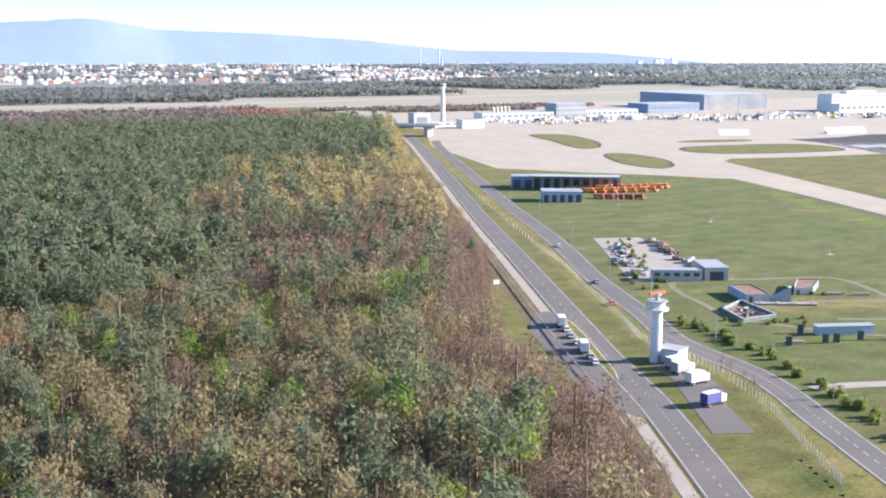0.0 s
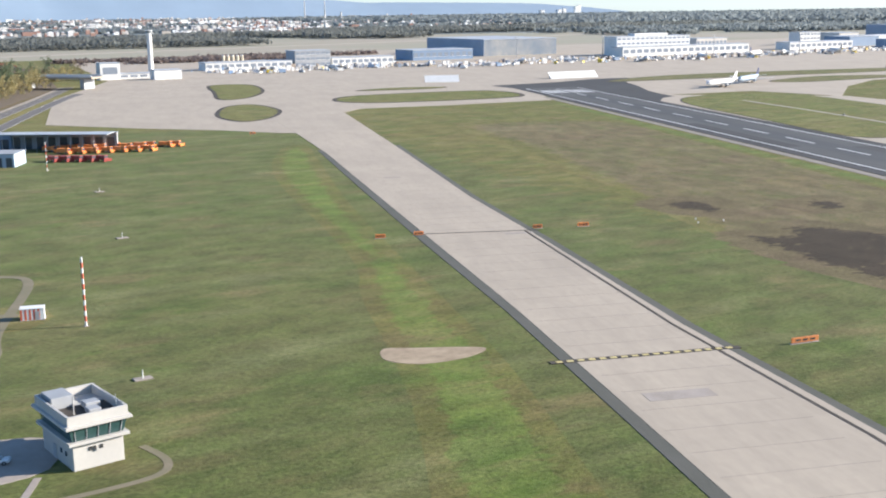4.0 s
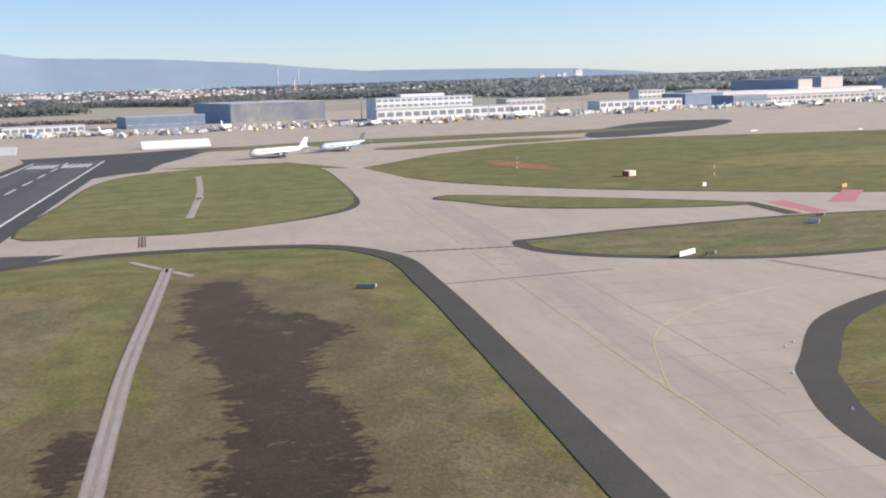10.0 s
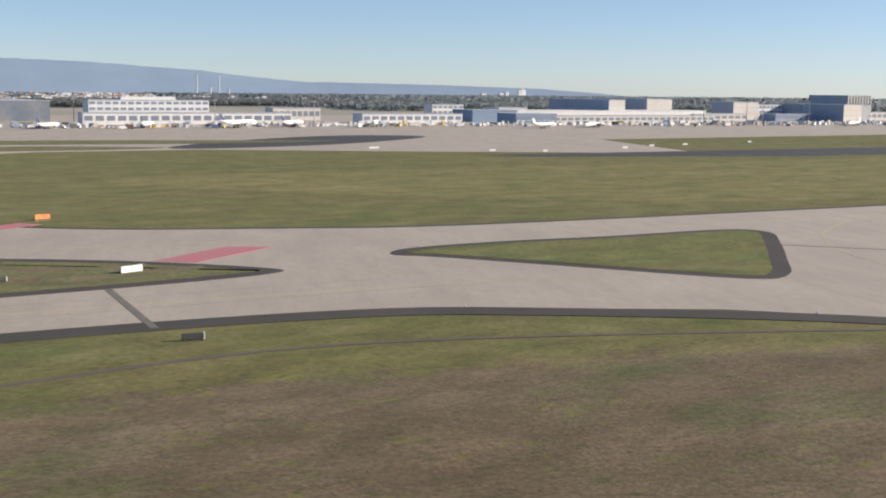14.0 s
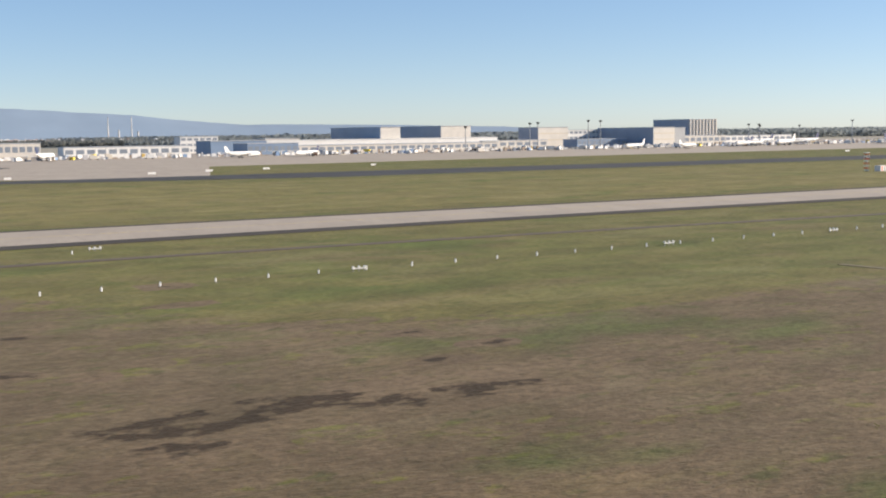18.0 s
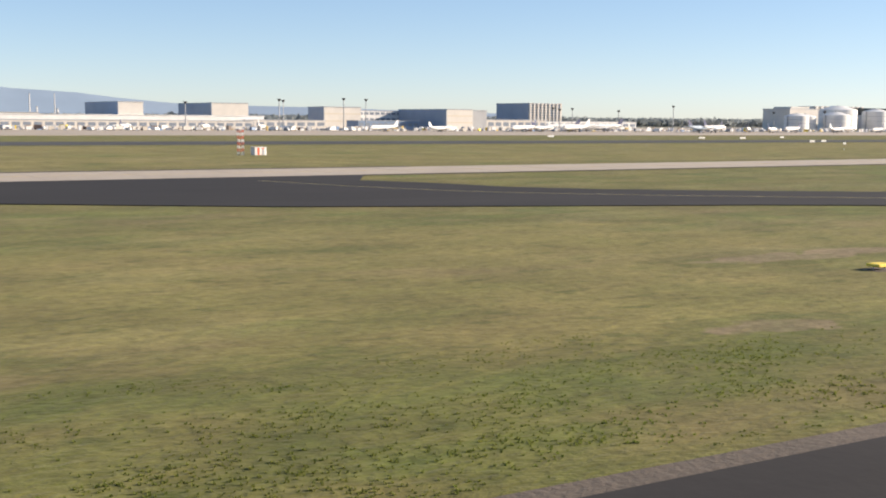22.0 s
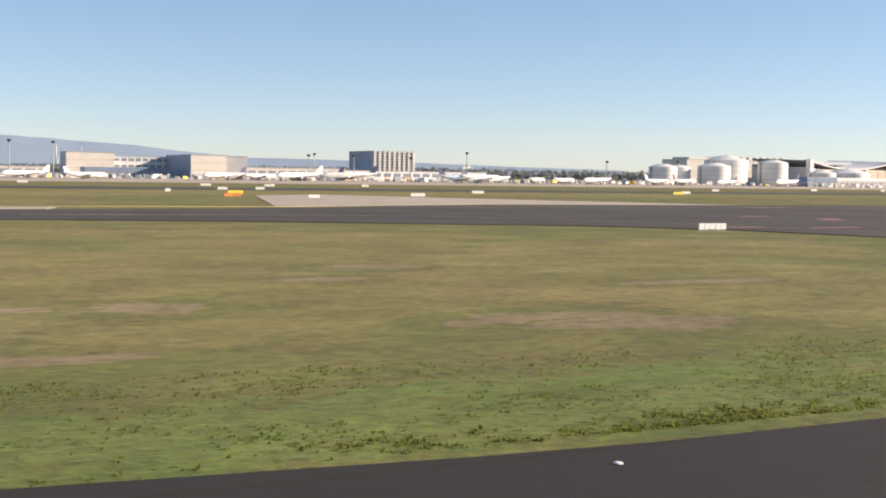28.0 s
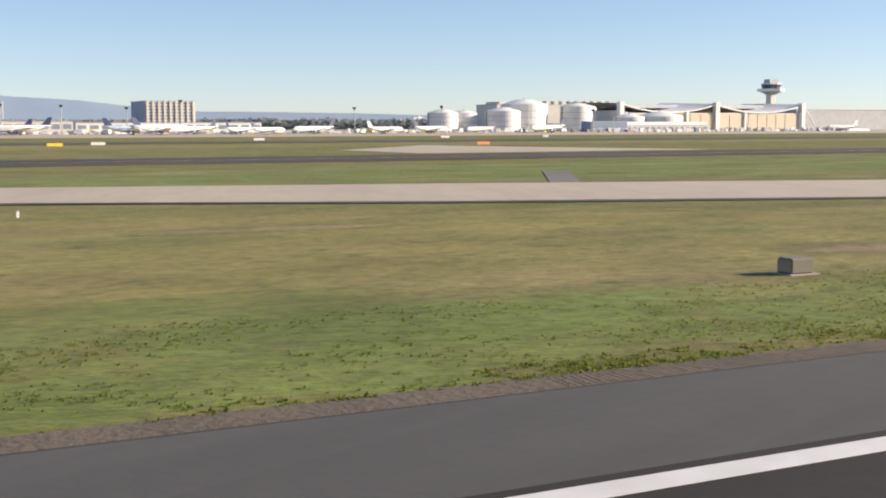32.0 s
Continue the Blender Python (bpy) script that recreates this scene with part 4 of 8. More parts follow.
for nm, pts, z, m, lab in (
    ("heath", [(262, 60), (258, 92), (262, 118), (274, 158), (300, 230), (318, 290)] + [along(O, a, -24.5) for a in (200, 140, 80, 40, 0, -25)], 0.014, MOWN_HEATH, "dry brown heath grass"),
    ("heath", [(372, 60), (386, 110), (396, 140), (410, 140), (404, 100), (395, 60), (384, 40), (366, 40)], 0.014, MOWN_HEATH, "dry brown heath grass"),
    ("heath", [(652, 30), (640, 50), (638, 75), (650, 92), (676, 84), (690, 62), (715, 54), (760, 58), (815, 56), (828, 40), (815, 25), (760, 22), (690, 20)], 0.014, BROWN, "dry brown heath grass"),
    ("heath", [(832, 30), (826, 52), (850, 62), (905, 46), (925, 30), (880, 24)], 0.0142, STRAW, "straw coloured dry grass"),
    ("heath", [along(O, a, 25) for a in (-40, 0, 40, 85)] + [along(O, a, 36) for a in (80, 40, 0, -40)], 0.0145, MOWN_HEATH, "dry brown heath grass"),
    ("heath", [(470, 40), (460, 70), (520, 72), (580, 60), (600, 40), (560, 25), (500, 25)], 0.014, BROWN, "dry brown heath grass"),
    ("heath", [(890, 20), (880, 35), (920, 38), (950, 30), (990, 18), (940, 17.5)], 0.014, STRAW, "straw coloured dry grass"),
    ("heath", [(1020, 40), (1010, 70), (1050, 90), (1100, 70), (1112, 40), (1090, 28), (1050, 30)], 0.014, STRAW, "straw coloured dry grass"),
    ("heath", [(1165, 35), (1170, 60), (1210, 55), (1260, 38), (1300, 28), (1240, 25), (1190, 28)], 0.014, STRAW, "straw coloured dry grass"),
    ("lush_strip", [(165, 40), (186, 86), (199, 122), (209, 146.5), (231, 228.7), (253, 272), (225, 192), (204, 123), (195, 93), (184, 64), (174, 40)], 0.014, VIVID, "bright green strip of fresh grass"),
    ("lush_strip", [along(O, a, -23.2) for a in (-40, 40, 120, 200, 270)] + [along(O, a, -20.2) for a in (270, 200, 120, 40, -40)], 0.016, BRIGHT, "bright green strip of fresh grass"),
    ("lush_strip", [along(O, a, 19.4) for a in (-40, 0, 50, 88)] + [along(O, a, 22.0) for a in (88, 50, 0, -40)], 0.016, BRIGHT, "bright green strip of fresh grass"),
    ("lush_strip", [(640, 36), (634, 46), (631, 60), (632, 78), (637, 90), (640, 88), (636, 72), (638, 54), (646, 40)], 0.018, BRIGHT, "bright green strip of fresh grass"),
    ("lush_strip", [(1170, 76), (1200, 98), (1250, 110), (1330, 115), (1330, 80), (1260, 78)], 0.02, BRIGHT, "bright green strip of fresh grass"),
    ("lush_strip", [(880, 17), (960, 21), (1010, 17), (1112, 17), (1121, 25), (1122, 40), (1110, 30), (1060, 22), (960, 26), (900, 24)], 0.018, BRIGHT, "bright green strip of fresh grass"),
    ("lush_strip", [(1172, 20), (1160, 32), (1156, 48), (1162, 50), (1175, 32), (1220, 24), (1300, 22), (1300, 17), (1200, 17.5)], 0.018, BRIGHT, "bright green strip of fresh grass"),
    ("burnt_patch", [(394, 142), (400, 140), (397, 122), (401, 111), (391, 94), (389, 82), (383, 64), (376, 62), (374, 69), (379, 80), (384, 104), (386, 119)], 0.022, DARK_SOIL, "dark burnt heath patch"),
    ("burnt_patch", [(369, 88), (369.5, 81), (366, 73), (364.5, 76)], 0.022, DARK_SOIL, "dark burnt heath patch"),
    ("burnt_patch", [(262.1, 123.4), (267.7, 121), (274.1, 126.6), (280.6, 116.4), (275.9, 98.8), (272.4, 88), (266, 84), (263.3, 85.8), (257, 93.4)], 0.022, DARK_SOIL, "dark burnt heath patch"),
    ("scorched_patch", [(265, 86), (273, 90), (272.4, 80), (269.6, 70), (263, 74), (267, 81)], 0.023, DARK_SOIL, "half scorched ragged heath patch"),
    ("burnt_patch", [(270.5, 152.7), (276, 154.1), (279, 150), (273.6, 143.8)], 0.022, DARK_SOIL, "dark burnt heath patch"),
    ("burnt_patch", [(290.8, 138.5), (296.6, 141.8), (297.4, 138), (293.5, 133.8)], 0.022, DARK_SOIL, "dark burnt heath patch"),
    ("bare_patch", [(676, 42.7), (679, 42.6), (682.3, 44), (685.7, 43.2), (688.7, 42), (688.7, 39.8), (686.3, 40.3), (683.5, 41), (681.5, 40.3), (678.4, 40.1), (676.3, 41.5)], 0.022, HEATH_SOIL, "dark bare soil patch in the heath"),
    ("bare_patch", [(690.8, 41.3), (694.9, 41.1), (694.5, 39.8), (690.8, 39.6)], 0.022, HEATH_SOIL, "dark bare soil patch in the heath"),
    ("bare_patch", [(677.2, 39.1), (679.9, 38.5), (679.5, 37.5), (677.4, 38)], 0.022, HEATH_SOIL, "dark bare soil patch in the heath"),
    ("worn_ground", [(133, 139), (146, 136), (156, 132.5), (160, 137), (150, 142.5), (138, 145.5)], 0.016, STRAW, "dry trodden ground inside a path loop"),
    ("red_heath", [(521, 282), (526.5, 297), (530, 284), (528, 268), (524, 252.5), (521.5, 259), (519.9, 270)], 0.024, RED_HEATH, "reddish brown patch of heath in the grass"),
    # far dry grass; its pale straw colour also stands in for haze
    ("heath", [(640, 160), (720, 150), (1050, 150), (1090, 200), (1480, 225), (1480, 250), (800, 248), (660, 250), (560, 240)], 0.012, STRAW, "straw coloured dry grass"),
):
    z_off += 0.0003
    tract(nm, curve_pts(pts, True, 4), z + z_off, m, lab, {"lush_strip": 2.2, "red_heath": 1.8, "worn_ground": 1.8, "scorched_patch": 2.4, "heath": 5.0, "burnt_patch": 3.4, "bare_patch": 1.5}[nm], {"lush_strip": 0.3, "red_heath": 0.25, "worn_ground": 0.3, "scorched_patch": 0.46, "heath": 0.3, "burnt_patch": 0.24, "bare_patch": 0.46}[nm])

dry_rng = random.Random(9)
dry_spots = [(dry_rng.uniform(a, b), dry_rng.uniform(25, c), dry_rng.uniform(2, 5.5), dry_rng.uniform(0.7, 1.9)) for a, b, c, k in ((1010, 1110, 58, 17), (1185, 1290, 46, 10), (850, 940, 40, 8)) for i in range(k)]
for x, y, w, d in [(910.1, 21.0, 1.7, 1.4), (913.6, 21.2, 1.0, 0.9), (908.2, 41.4, 1.6, 1.0), (905.5, 36.5, 1.6, 1.4)] + dry_spots:
    tract("bare_patch", curve_pts([(x - w, y), (x - 0.2 * w, y + d), (x + w, y + 0.3 * d), (x + 0.4 * w, y - d)], True, 3), 0.027 + 0.00003 * (x % 97), DRY_SOIL, "dry reddish bare patch in the grass", min(1.2, 0.6 * d), 0.12)

irng = random.Random(5)
for i in range(26):
    t = (i + irng.uniform(0.1, 0.9)) / 26
    x, y = 455 + 88 * t, irng.uniform(115, 145 - 24 * t)
    w, d = irng.uniform(1.8, 4.2), irng.uniform(0.9, 1.6)
    tract("soil_patch", curve_pts([(x - w, y), (x - 0.3 * w, y + d), (x + w, y + 0.4 * d), (x + 0.5 * w, y - d)], True, 3), 0.1135 + 0.0001 * i, ISLAND_SOIL, "reddish bare soil patch in the island", 0.7, 0.1)
mrng = random.Random(17)
for x0, x1, y0, y1, count in ((650, 700, 40, 84, 18), (700, 815, 26, 54, 12)):
    for i in range(count):
        x, y = mrng.uniform(x0, x1), mrng.uniform(y0, y1)
        w, d = mrng.uniform(0.6, 1.8), mrng.uniform(0.3, 0.7)
        tract("mole_patch", curve_pts([(x - w, y), (x - 0.3 * w, y + d), (x + w, y + 0.4 * d), (x + 0.5 * w, y - d)], True, 3), 0.017 + 0.0001 * i, HEATH_SOIL, "small dark bare patch in the grass", 0.9, 0.44)

# ---- forest ----
def leaf_cloud(rng, n, rx, rz, zc, size, flat=0.0, shell=0.55):
    """n small leaf triangles scattered in a lumpy crown: points (3n, 3)."""
    lumps = [(rng.normal(0, 0.42, 3) * (rx, rx, rz), rng.uniform(0.45, 0.8)) for _ in range(6)]
    out = np.empty((n, 3, 3))
    for i in range(n):
        c, s = lumps[i % 6]
        d = rng.normal(0, 1, 3)
        d /= np.linalg.norm(d)
        p = c + d * (rx * s, rx * s, rz * s) * rng.uniform(shell, 1)
        a, b = rng.normal(0, 1, 3), rng.normal(0, 1, 3)
        a[2] *= 1 - flat
        b[2] *= 1 - flat
        a, b = a / np.linalg.norm(a), b / np.linalg.norm(b)
        k = size * rng.uniform(0.6, 1.4)
        out[i] = p + np.array([np.zeros(3), a * k, b * k]) + (0, 0, zc)
    return out.reshape(-1, 3)


def trunk_pts(r, h, n=5):
    a = np.linspace(0, 2 * np.pi, n, endpoint=False)
    tri = []
    for i in range(n):
        j = (i + 1) % n
        p, q = (np.cos(a[i]) * r, np.sin(a[i]) * r), (np.cos(a[j]) * r, np.sin(a[j]) * r)
        tri += [(p[0], p[1], 0), (q[0], q[1], 0), (q[0] * 0.4, q[1] * 0.4, h), (p[0], p[1], 0), (q[0] * 0.4, q[1] * 0.4, h), (p[0] * 0.4, p[1] * 0.4, h)]
    return np.array(tri)


def tri_mesh(name, pts, tint=None):
    """A mesh of loose triangles, with an optional tint for each triangle."""
    me = bpy.data.meshes.new(name)
    n = len(pts) // 3
    me.vertices.add(3 * n)
    me.vertices.foreach_set("co", np.asarray(pts, dtype=np.float32).ravel())
    me.loops.add(3 * n)
    me.loops.foreach_set("vertex_index", np.arange(3 * n, dtype=np.int32))
    me.polygons.add(n)
    me.polygons.foreach_set("loop_start", np.arange(0, 3 * n, 3, dtype=np.int32))
    me.update(calc_edges=True)
    if tint is not None:
        me.attributes.new("tint", "FLOAT", "POINT").data.foreach_set("value", np.repeat(np.asarray(tint, dtype=np.float32), 3))
    return me


def foliage(name, c1, c2, c3):
    m, nt, bs = nodes(name)
    g = nt.nodes.new("ShaderNodeNewGeometry")
    stand = mottle(nt, 0.12, 0.35, 0.65)
    col = blend_rgb(nt, stand, c1, c2)
    at = nt.nodes.new("ShaderNodeAttribute")
    at.attribute_name = "tint"
    col = blend_rgb(nt, times(nt, at.outputs["Fac"], 0.85), col, c3)
    col = blend_rgb(nt, times(nt, g.outputs["Random Per Island"], 0.3), col, c3)
    nt.links.new(col, bs.inputs["Base Color"])
    bs.inputs["Roughness"].default_value = 0.9
    bs.inputs["Specular IOR Level"].default_value = 0.15
    tr = nt.nodes.new("ShaderNodeBsdfTranslucent")
    nt.links.new(col, tr.inputs["Color"])
    mx = nt.nodes.new("ShaderNodeMixShader")
    mx.inputs[0].default_value = 0.62
    nt.links.new(bs.outputs[0], mx.inputs[1])
    nt.links.new(tr.outputs[0], mx.inputs[2])
    nt.links.new(mx.outputs[0], nt.nodes["Material Output"].inputs["Surface"])
    return m


PINE = foliage("pine_needles", (0.148, 0.188, 0.112), (0.128, 0.166, 0.106), (0.205, 0.222, 0.126))
TWIG = foliage("bare_twigs", (0.225, 0.155, 0.122), (0.195, 0.140, 0.115), (0.285, 0.215, 0.155))
BUD = foliage("budding_leaves", (0.205, 0.190, 0.098), (0.240, 0.190, 0.118), (0.320, 0.275, 0.145))
FRESH = foliage("fresh_leaves", (0.150, 0.260, 0.040), (0.190, 0.280, 0.060), (0.230, 0.300, 0.080))
BUSH = foliage("shrub_leaves", (0.150, 0.200, 0.062), (0.185, 0.205, 0.080), (0.235, 0.285, 0.085))
RUST = foliage("rust_leaves", (0.330, 0.150, 0.100), (0.280, 0.160, 0.110), (0.350, 0.200, 0.140))
WILLOW = foliage("willow_catkins", (0.350, 0.290, 0.132), (0.300, 0.255, 0.125), (0.410, 0.356, 0.180))
# far foliage: greyer, bluer leaf colours stand in for haze
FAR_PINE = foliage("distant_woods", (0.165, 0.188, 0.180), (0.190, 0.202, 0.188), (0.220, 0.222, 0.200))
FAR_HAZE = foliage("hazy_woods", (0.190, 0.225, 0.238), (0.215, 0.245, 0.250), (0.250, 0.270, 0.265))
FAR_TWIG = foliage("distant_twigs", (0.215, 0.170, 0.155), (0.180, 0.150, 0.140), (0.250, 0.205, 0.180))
BARK = surface("pine_bark", (0.170, 0.120, 0.085), (0.130, 0.100, 0.075), 0.9, 1.5, 8.0)
KINDS = {
    "pine": (PINE, "dense stand of dark green pines", lambda r, n, s: leaf_cloud(r, n, 1.55, 1.9, 6.4, 0.46 * s, 0.3, 0.4), 8.4),
    "bare": (TWIG, "bare brown broadleaf trees without leaves", lambda r, n, s: leaf_cloud(r, n, 1.65, 2.6, 3.6, 0.28 * s, 0.0, 0.15), 5.5),
    "bud": (BUD, "olive green broadleaf trees just budding", lambda r, n, s: leaf_cloud(r, n, 1.6, 2.3, 4.8, 0.40 * s, 0.0, 0.4), 6.0),
    "fresh": (FRESH, "broadleaf trees with bright fresh leaves", lambda r, n, s: leaf_cloud(r, n, 1.2, 1.7, 5.0, 0.34 * s), 6.0),
    "rust": (RUST, "reddish brown flowering trees", lambda r, n, s: leaf_cloud(r, n, 1.1, 1.5, 4.6, 0.32 * s), 5.6),
    "willow": (WILLOW, "yellowish willow trees with catkins", lambda r, n, s: leaf_cloud(r, n, 1.4, 2.0, 4.8, 0.40 * s), 5.6),
}
nrng = np.random.default_rng(7)
near_t = {k: [v[2](nrng, 400, 0.66) for _ in range(4)] for k, v in KINDS.items()}
far_t = {k: [v[2](nrng, 120, 1.2) for _ in range(4)] for k, v in KINDS.items()}
stems = {k: trunk_pts(0.13, v[3]) for k, v in KINDS.items()}


def road_x(y):
    return float(np.interp(y, [60, 83, 97, 113, 130, 153, 205, 265, 410, 545, 720], [58, 66, 73, 76, 78, 88, 114, 138, 197, 255, 330]))


def pick(x, y, d):
    """The kind of tree that stands at a place; d is how far inside the forest's edge."""
    n1 = noise.noise((x * 0.03, y * 0.03, 2.0))
    n2 = noise.noise((x * 0.09, y * 0.09, 7.0))
    u = trng.random()
    if y > 545 + 30 * n1 and d > 10:
        return "bare" if u < 0.9 else "pine"
    if y > 330:
        if d < 9 or (y < 365 and d < 80 and n2 > -0.25):
            return "willow" if u < 0.8 else "bud"
        return "pine" if u < (0.9 if n1 > -0.25 else 0.45) else "bare"
    if y > 225:
        if d < 8:
            return "willow" if u < 0.6 else "bare"
        if y > 250 and d < 60 + 25 * n1:
            return "willow" if u < 0.35 else ("bare" if u < 0.92 else "pine")
        if d < 75 + 25 * n1:
            return "bare" if u < 0.75 else ("pine" if u < 0.88 else "bud")
        return "pine" if u < 0.8 else ("bare" if u < 0.93 else "bud")
    if y > 165:
        if d < 55 + 40 * n1:
            return "bare" if u < 0.88 else "pine"
        return "pine" if u < 0.78 else "bare"
    if d < 14 + 8 * n1:
        return "bare" if u < 0.9 else "bud"
    if u < 0.04:
        return "fresh" if n2 > -0.1 else "rust"
    if n2 > 0.2 and u < 0.5:
        return "fresh"
    if n1 > 0.12:
        return "pine" if u < 0.2 else ("bud" if u < 0.68 else "bare")
    return "bare" if u < 0.5 else ("bud" if u < 0.88 else "pine")


trng = random.Random(11)
crowns, tints, woods, near_trees = {k: [] for k in KINDS}, {k: [] for k in KINDS}, [], []
y = 62.0
while y < 612:
    step = 2.35 if y < 190 else (2.8 if y < 340 else 3.7)
    x1 = road_x(y) - (0.8 if y < 330 else 2.0)
    x = min(0.11 * (y - 112) + 4, 60) - 30
    while x < x1:
        px, py = x + trng.uniform(-1, 1), y + trng.uniform(-1, 1)
        d = x1 - px
        k = pick(px, py, d)
        s = trng.choice((0.75, 0.9, 1.0, 1.1, 1.35)) * trng.uniform(0.9, 1.1) * (1.1 if k == "pine" else 1.0) * (0.7 if d < 3 else 1)
        if d < 4.5 and y < 330:
            near_trees.append((k, px, py, s))
        else:
            a = trng.uniform(0, 6.28)
            r = np.array([[math.cos(a), -math.sin(a), 0], [math.sin(a), math.cos(a), 0], [0, 0, 1]]).T * s
            o = np.array([px, py, 0.0])
            crowns[k].append((near_t if y < 175 else far_t)[k][trng.randrange(4)] @ r + o)
            tints[k].append(np.full(len(crowns[k][-1]) // 3, trng.random()))
            if y < 260:
                woods.append(stems[k] @ r + o)
        x += step * trng.uniform(0.85, 1.15)
    y += step
for k, (m, lab, _, _) in KINDS.items():
    if crowns[k]:
        me = tri_mesh(k + "_trees", np.concatenate(crowns[k]), np.concatenate(tints[k]))
        me.materials.append(m)
        tagged(new(k + "_trees", me), lab, "trees", "", "stuff")
me = tri_mesh("tree_trunks", np.concatenate(woods))
me.materials.append(BARK)
tagged(new("tree_trunks", me), "reddish brown trunks of the forest trees", "trunks", "", "stuff")
brush = [leaf_cloud(nrng, 90, 1.1, 0.75, 0.75, 0.24, 0.0, 0.15) for _ in range(4)]
under, under_tint = [], []
y = 62.0
while y < 325:
    for _ in range(4):
        s = trng.uniform(0.6, 1.5)
        under.append(brush[trng.randrange(4)] * s + np.array([road_x(y) - 0.6 - 8 * trng.random() ** 1.5, y + trng.uniform(-0.5, 0.5), 0.0]))
        under_tint.append(np.full(90, trng.random()))
    y += 1.0
me = tri_mesh("forest_brush", np.concatenate(under), np.concatenate(under_tint))
me.materials.append(TWIG)
tagged(new("forest_brush", me), "tangled leafless brown brush at the forest edge", "brush", "", "stuff")
sheet("forest_floor", [(-45, 55), (56, 55), (66, 83), (76.5, 115), (87.5, 153), (113.5, 205), (137.5, 265), (196, 410), (253, 545), (262, 600), (262, 800), (0, 800), (-45, 400)], 0.02, FLOOR, "brown leaf litter under the forest", "ground")

# single trees along the forest's edge and bushes beside the perimeter road
tree_masters = {}


def tree(k, x, y, s, name="tree", label=""):
    if k not in tree_masters:
        m, lab = KINDS[k][:2]
        t = thing(name, (0, 0, 0), "", "tree")
        for i, (nm, pts, mt) in enumerate((("trunk", stems[k], BARK), ("crown", near_t[k][0], m))):
            me = tri_mesh(nm, pts)
            me.materials.append(mt)
            new(nm, me).parent = t
        tree_masters[k] = t
        t.matrix_basis = pose(x, y, 0) @ Matrix.Scale(s, 4)
        return tagged(t, label or TREE_LABEL[k], "tree", "forest edge trees")
    t = copy_thing(tree_masters[k], pose(x, y, 0, 0, 0, trng.uniform(0, 360)))
    t.scale = (s, s, s)
    return t


TREE_LABEL = {"pine": "dark green pine at the forest edge", "bare": "bare brown tree at the forest edge", "bud": "budding olive tree at the forest edge", "fresh": "bright green tree at the forest edge", "rust": "reddish tree at the forest edge", "willow": "yellowish willow at the forest edge"}
for k, x, y, s in near_trees[:280]:
    tree(k, x, y, s)
for x, y, s in ((99.8, 112.4, 0.5), (98.6, 108.6, 0.42), (97.5, 105.4, 0.45), (101.4, 116, 0.4), (104.8, 99.5, 0.4), (112.6, 134, 0.4)):
    tree("bare", x, y, s)
bush_master = None
for i in range(44):
    t = i / 43
    x = float(np.interp(t, [0, 0.25, 0.5, 0.75, 1], [113, 112.5, 111, 105, 98])) + trng.uniform(0.3, 2.6)
    y = float(np.interp(t, [0, 0.25, 0.5, 0.75, 1], [141, 131, 121, 100, 82])) + trng.uniform(-1.5, 1.5)
    s = trng.uniform(0.5, 1.1)
    if bush_master is None:
        bush_master = thing("bush", (x, y, 0), "green leafy bush beside the perimeter road", "bush", "roadside bushes")
        me = tri_mesh("foliage", leaf_cloud(nrng, 340, 0.8, 0.75, 0.65, 0.26, 0.0, 0.3), nrng.random(340))
        me.materials.append(BUSH)
        new("foliage", me).parent = bush_master
        me = tri_mesh("stem", trunk_pts(0.06, 0.8))
        me.materials.append(BARK)
        new("stem", me).parent = bush_master
    else:
        b = copy_thing(bush_master, pose(x, y, 0, 0, 0, trng.uniform(0, 360)))
        b.scale = (s, s, s)
for i in range(30):
    t = i / 29
    b = copy_thing(bush_master, pose(float(np.interp(t, [0, 1], [127, 153])) + trng.uniform(-3, 3), float(np.interp(t, [0, 1], [166, 215])) - 2 + trng.uniform(-2, 2), 0, 0, 0, trng.uniform(0, 360)))
    s = trng.uniform(0.45, 0.95)
    b.scale = (s, s, s * 0.9)

# ---- distance: woods, fields, town, hills ----
def in_woods(x, y, patchy, seed):
    return noise.noise((x * 0.004 + seed, y * 0.004, 1.0)) + 0.5 * noise.noise((x * 0.015, y * 0.015, 4.0 + seed)) >= patchy


def far_woods(name, x0, x1, y0, y1, gap, h, m, label, patchy=-2.0, seed=0.0, leaves=4):
    """Woods far off: one small crown of a few leaf clumps for each tree, with clearings."""
    n = int((x1 - x0) * (y1 - y0) / gap ** 2)
    at = nrng.uniform((x0, y0), (x1, y1), (n, 2))
    at = np.array([p for p in at if in_woods(p[0], p[1], patchy, seed)])
    n = len(at)
    lift = np.array([0.8 + 0.3 * noise.noise((p[0] * 0.04, p[1] * 0.04, seed)) for p in at]) * nrng.uniform(0.8, 1.12, n) * h
    z = lift[:, None] * nrng.uniform(0.35, 1.0, (n, leaves))
    mid = np.stack([np.repeat(at[:, :1], leaves, 1), np.repeat(at[:, 1:], leaves, 1), z], 2) + nrng.normal(0, 0.22 * gap, (n, leaves, 3)) * (1, 1, 0)
    legs = nrng.normal(0, 1, (n, leaves, 3, 3)) * (1, 1, 0.6)
    legs *= 0.72 * gap / np.linalg.norm(legs, axis=3, keepdims=True)
    pts = mid[:, :, None, :] + legs
    pts[..., 2] = np.maximum(pts[..., 2], 0.0)
    me = tri_mesh(name, pts.reshape(-1, 3), np.repeat(nrng.random(n), leaves))
    me.materials.append(m)
    return tagged(new(name, me), label, "woods", "", "stuff")


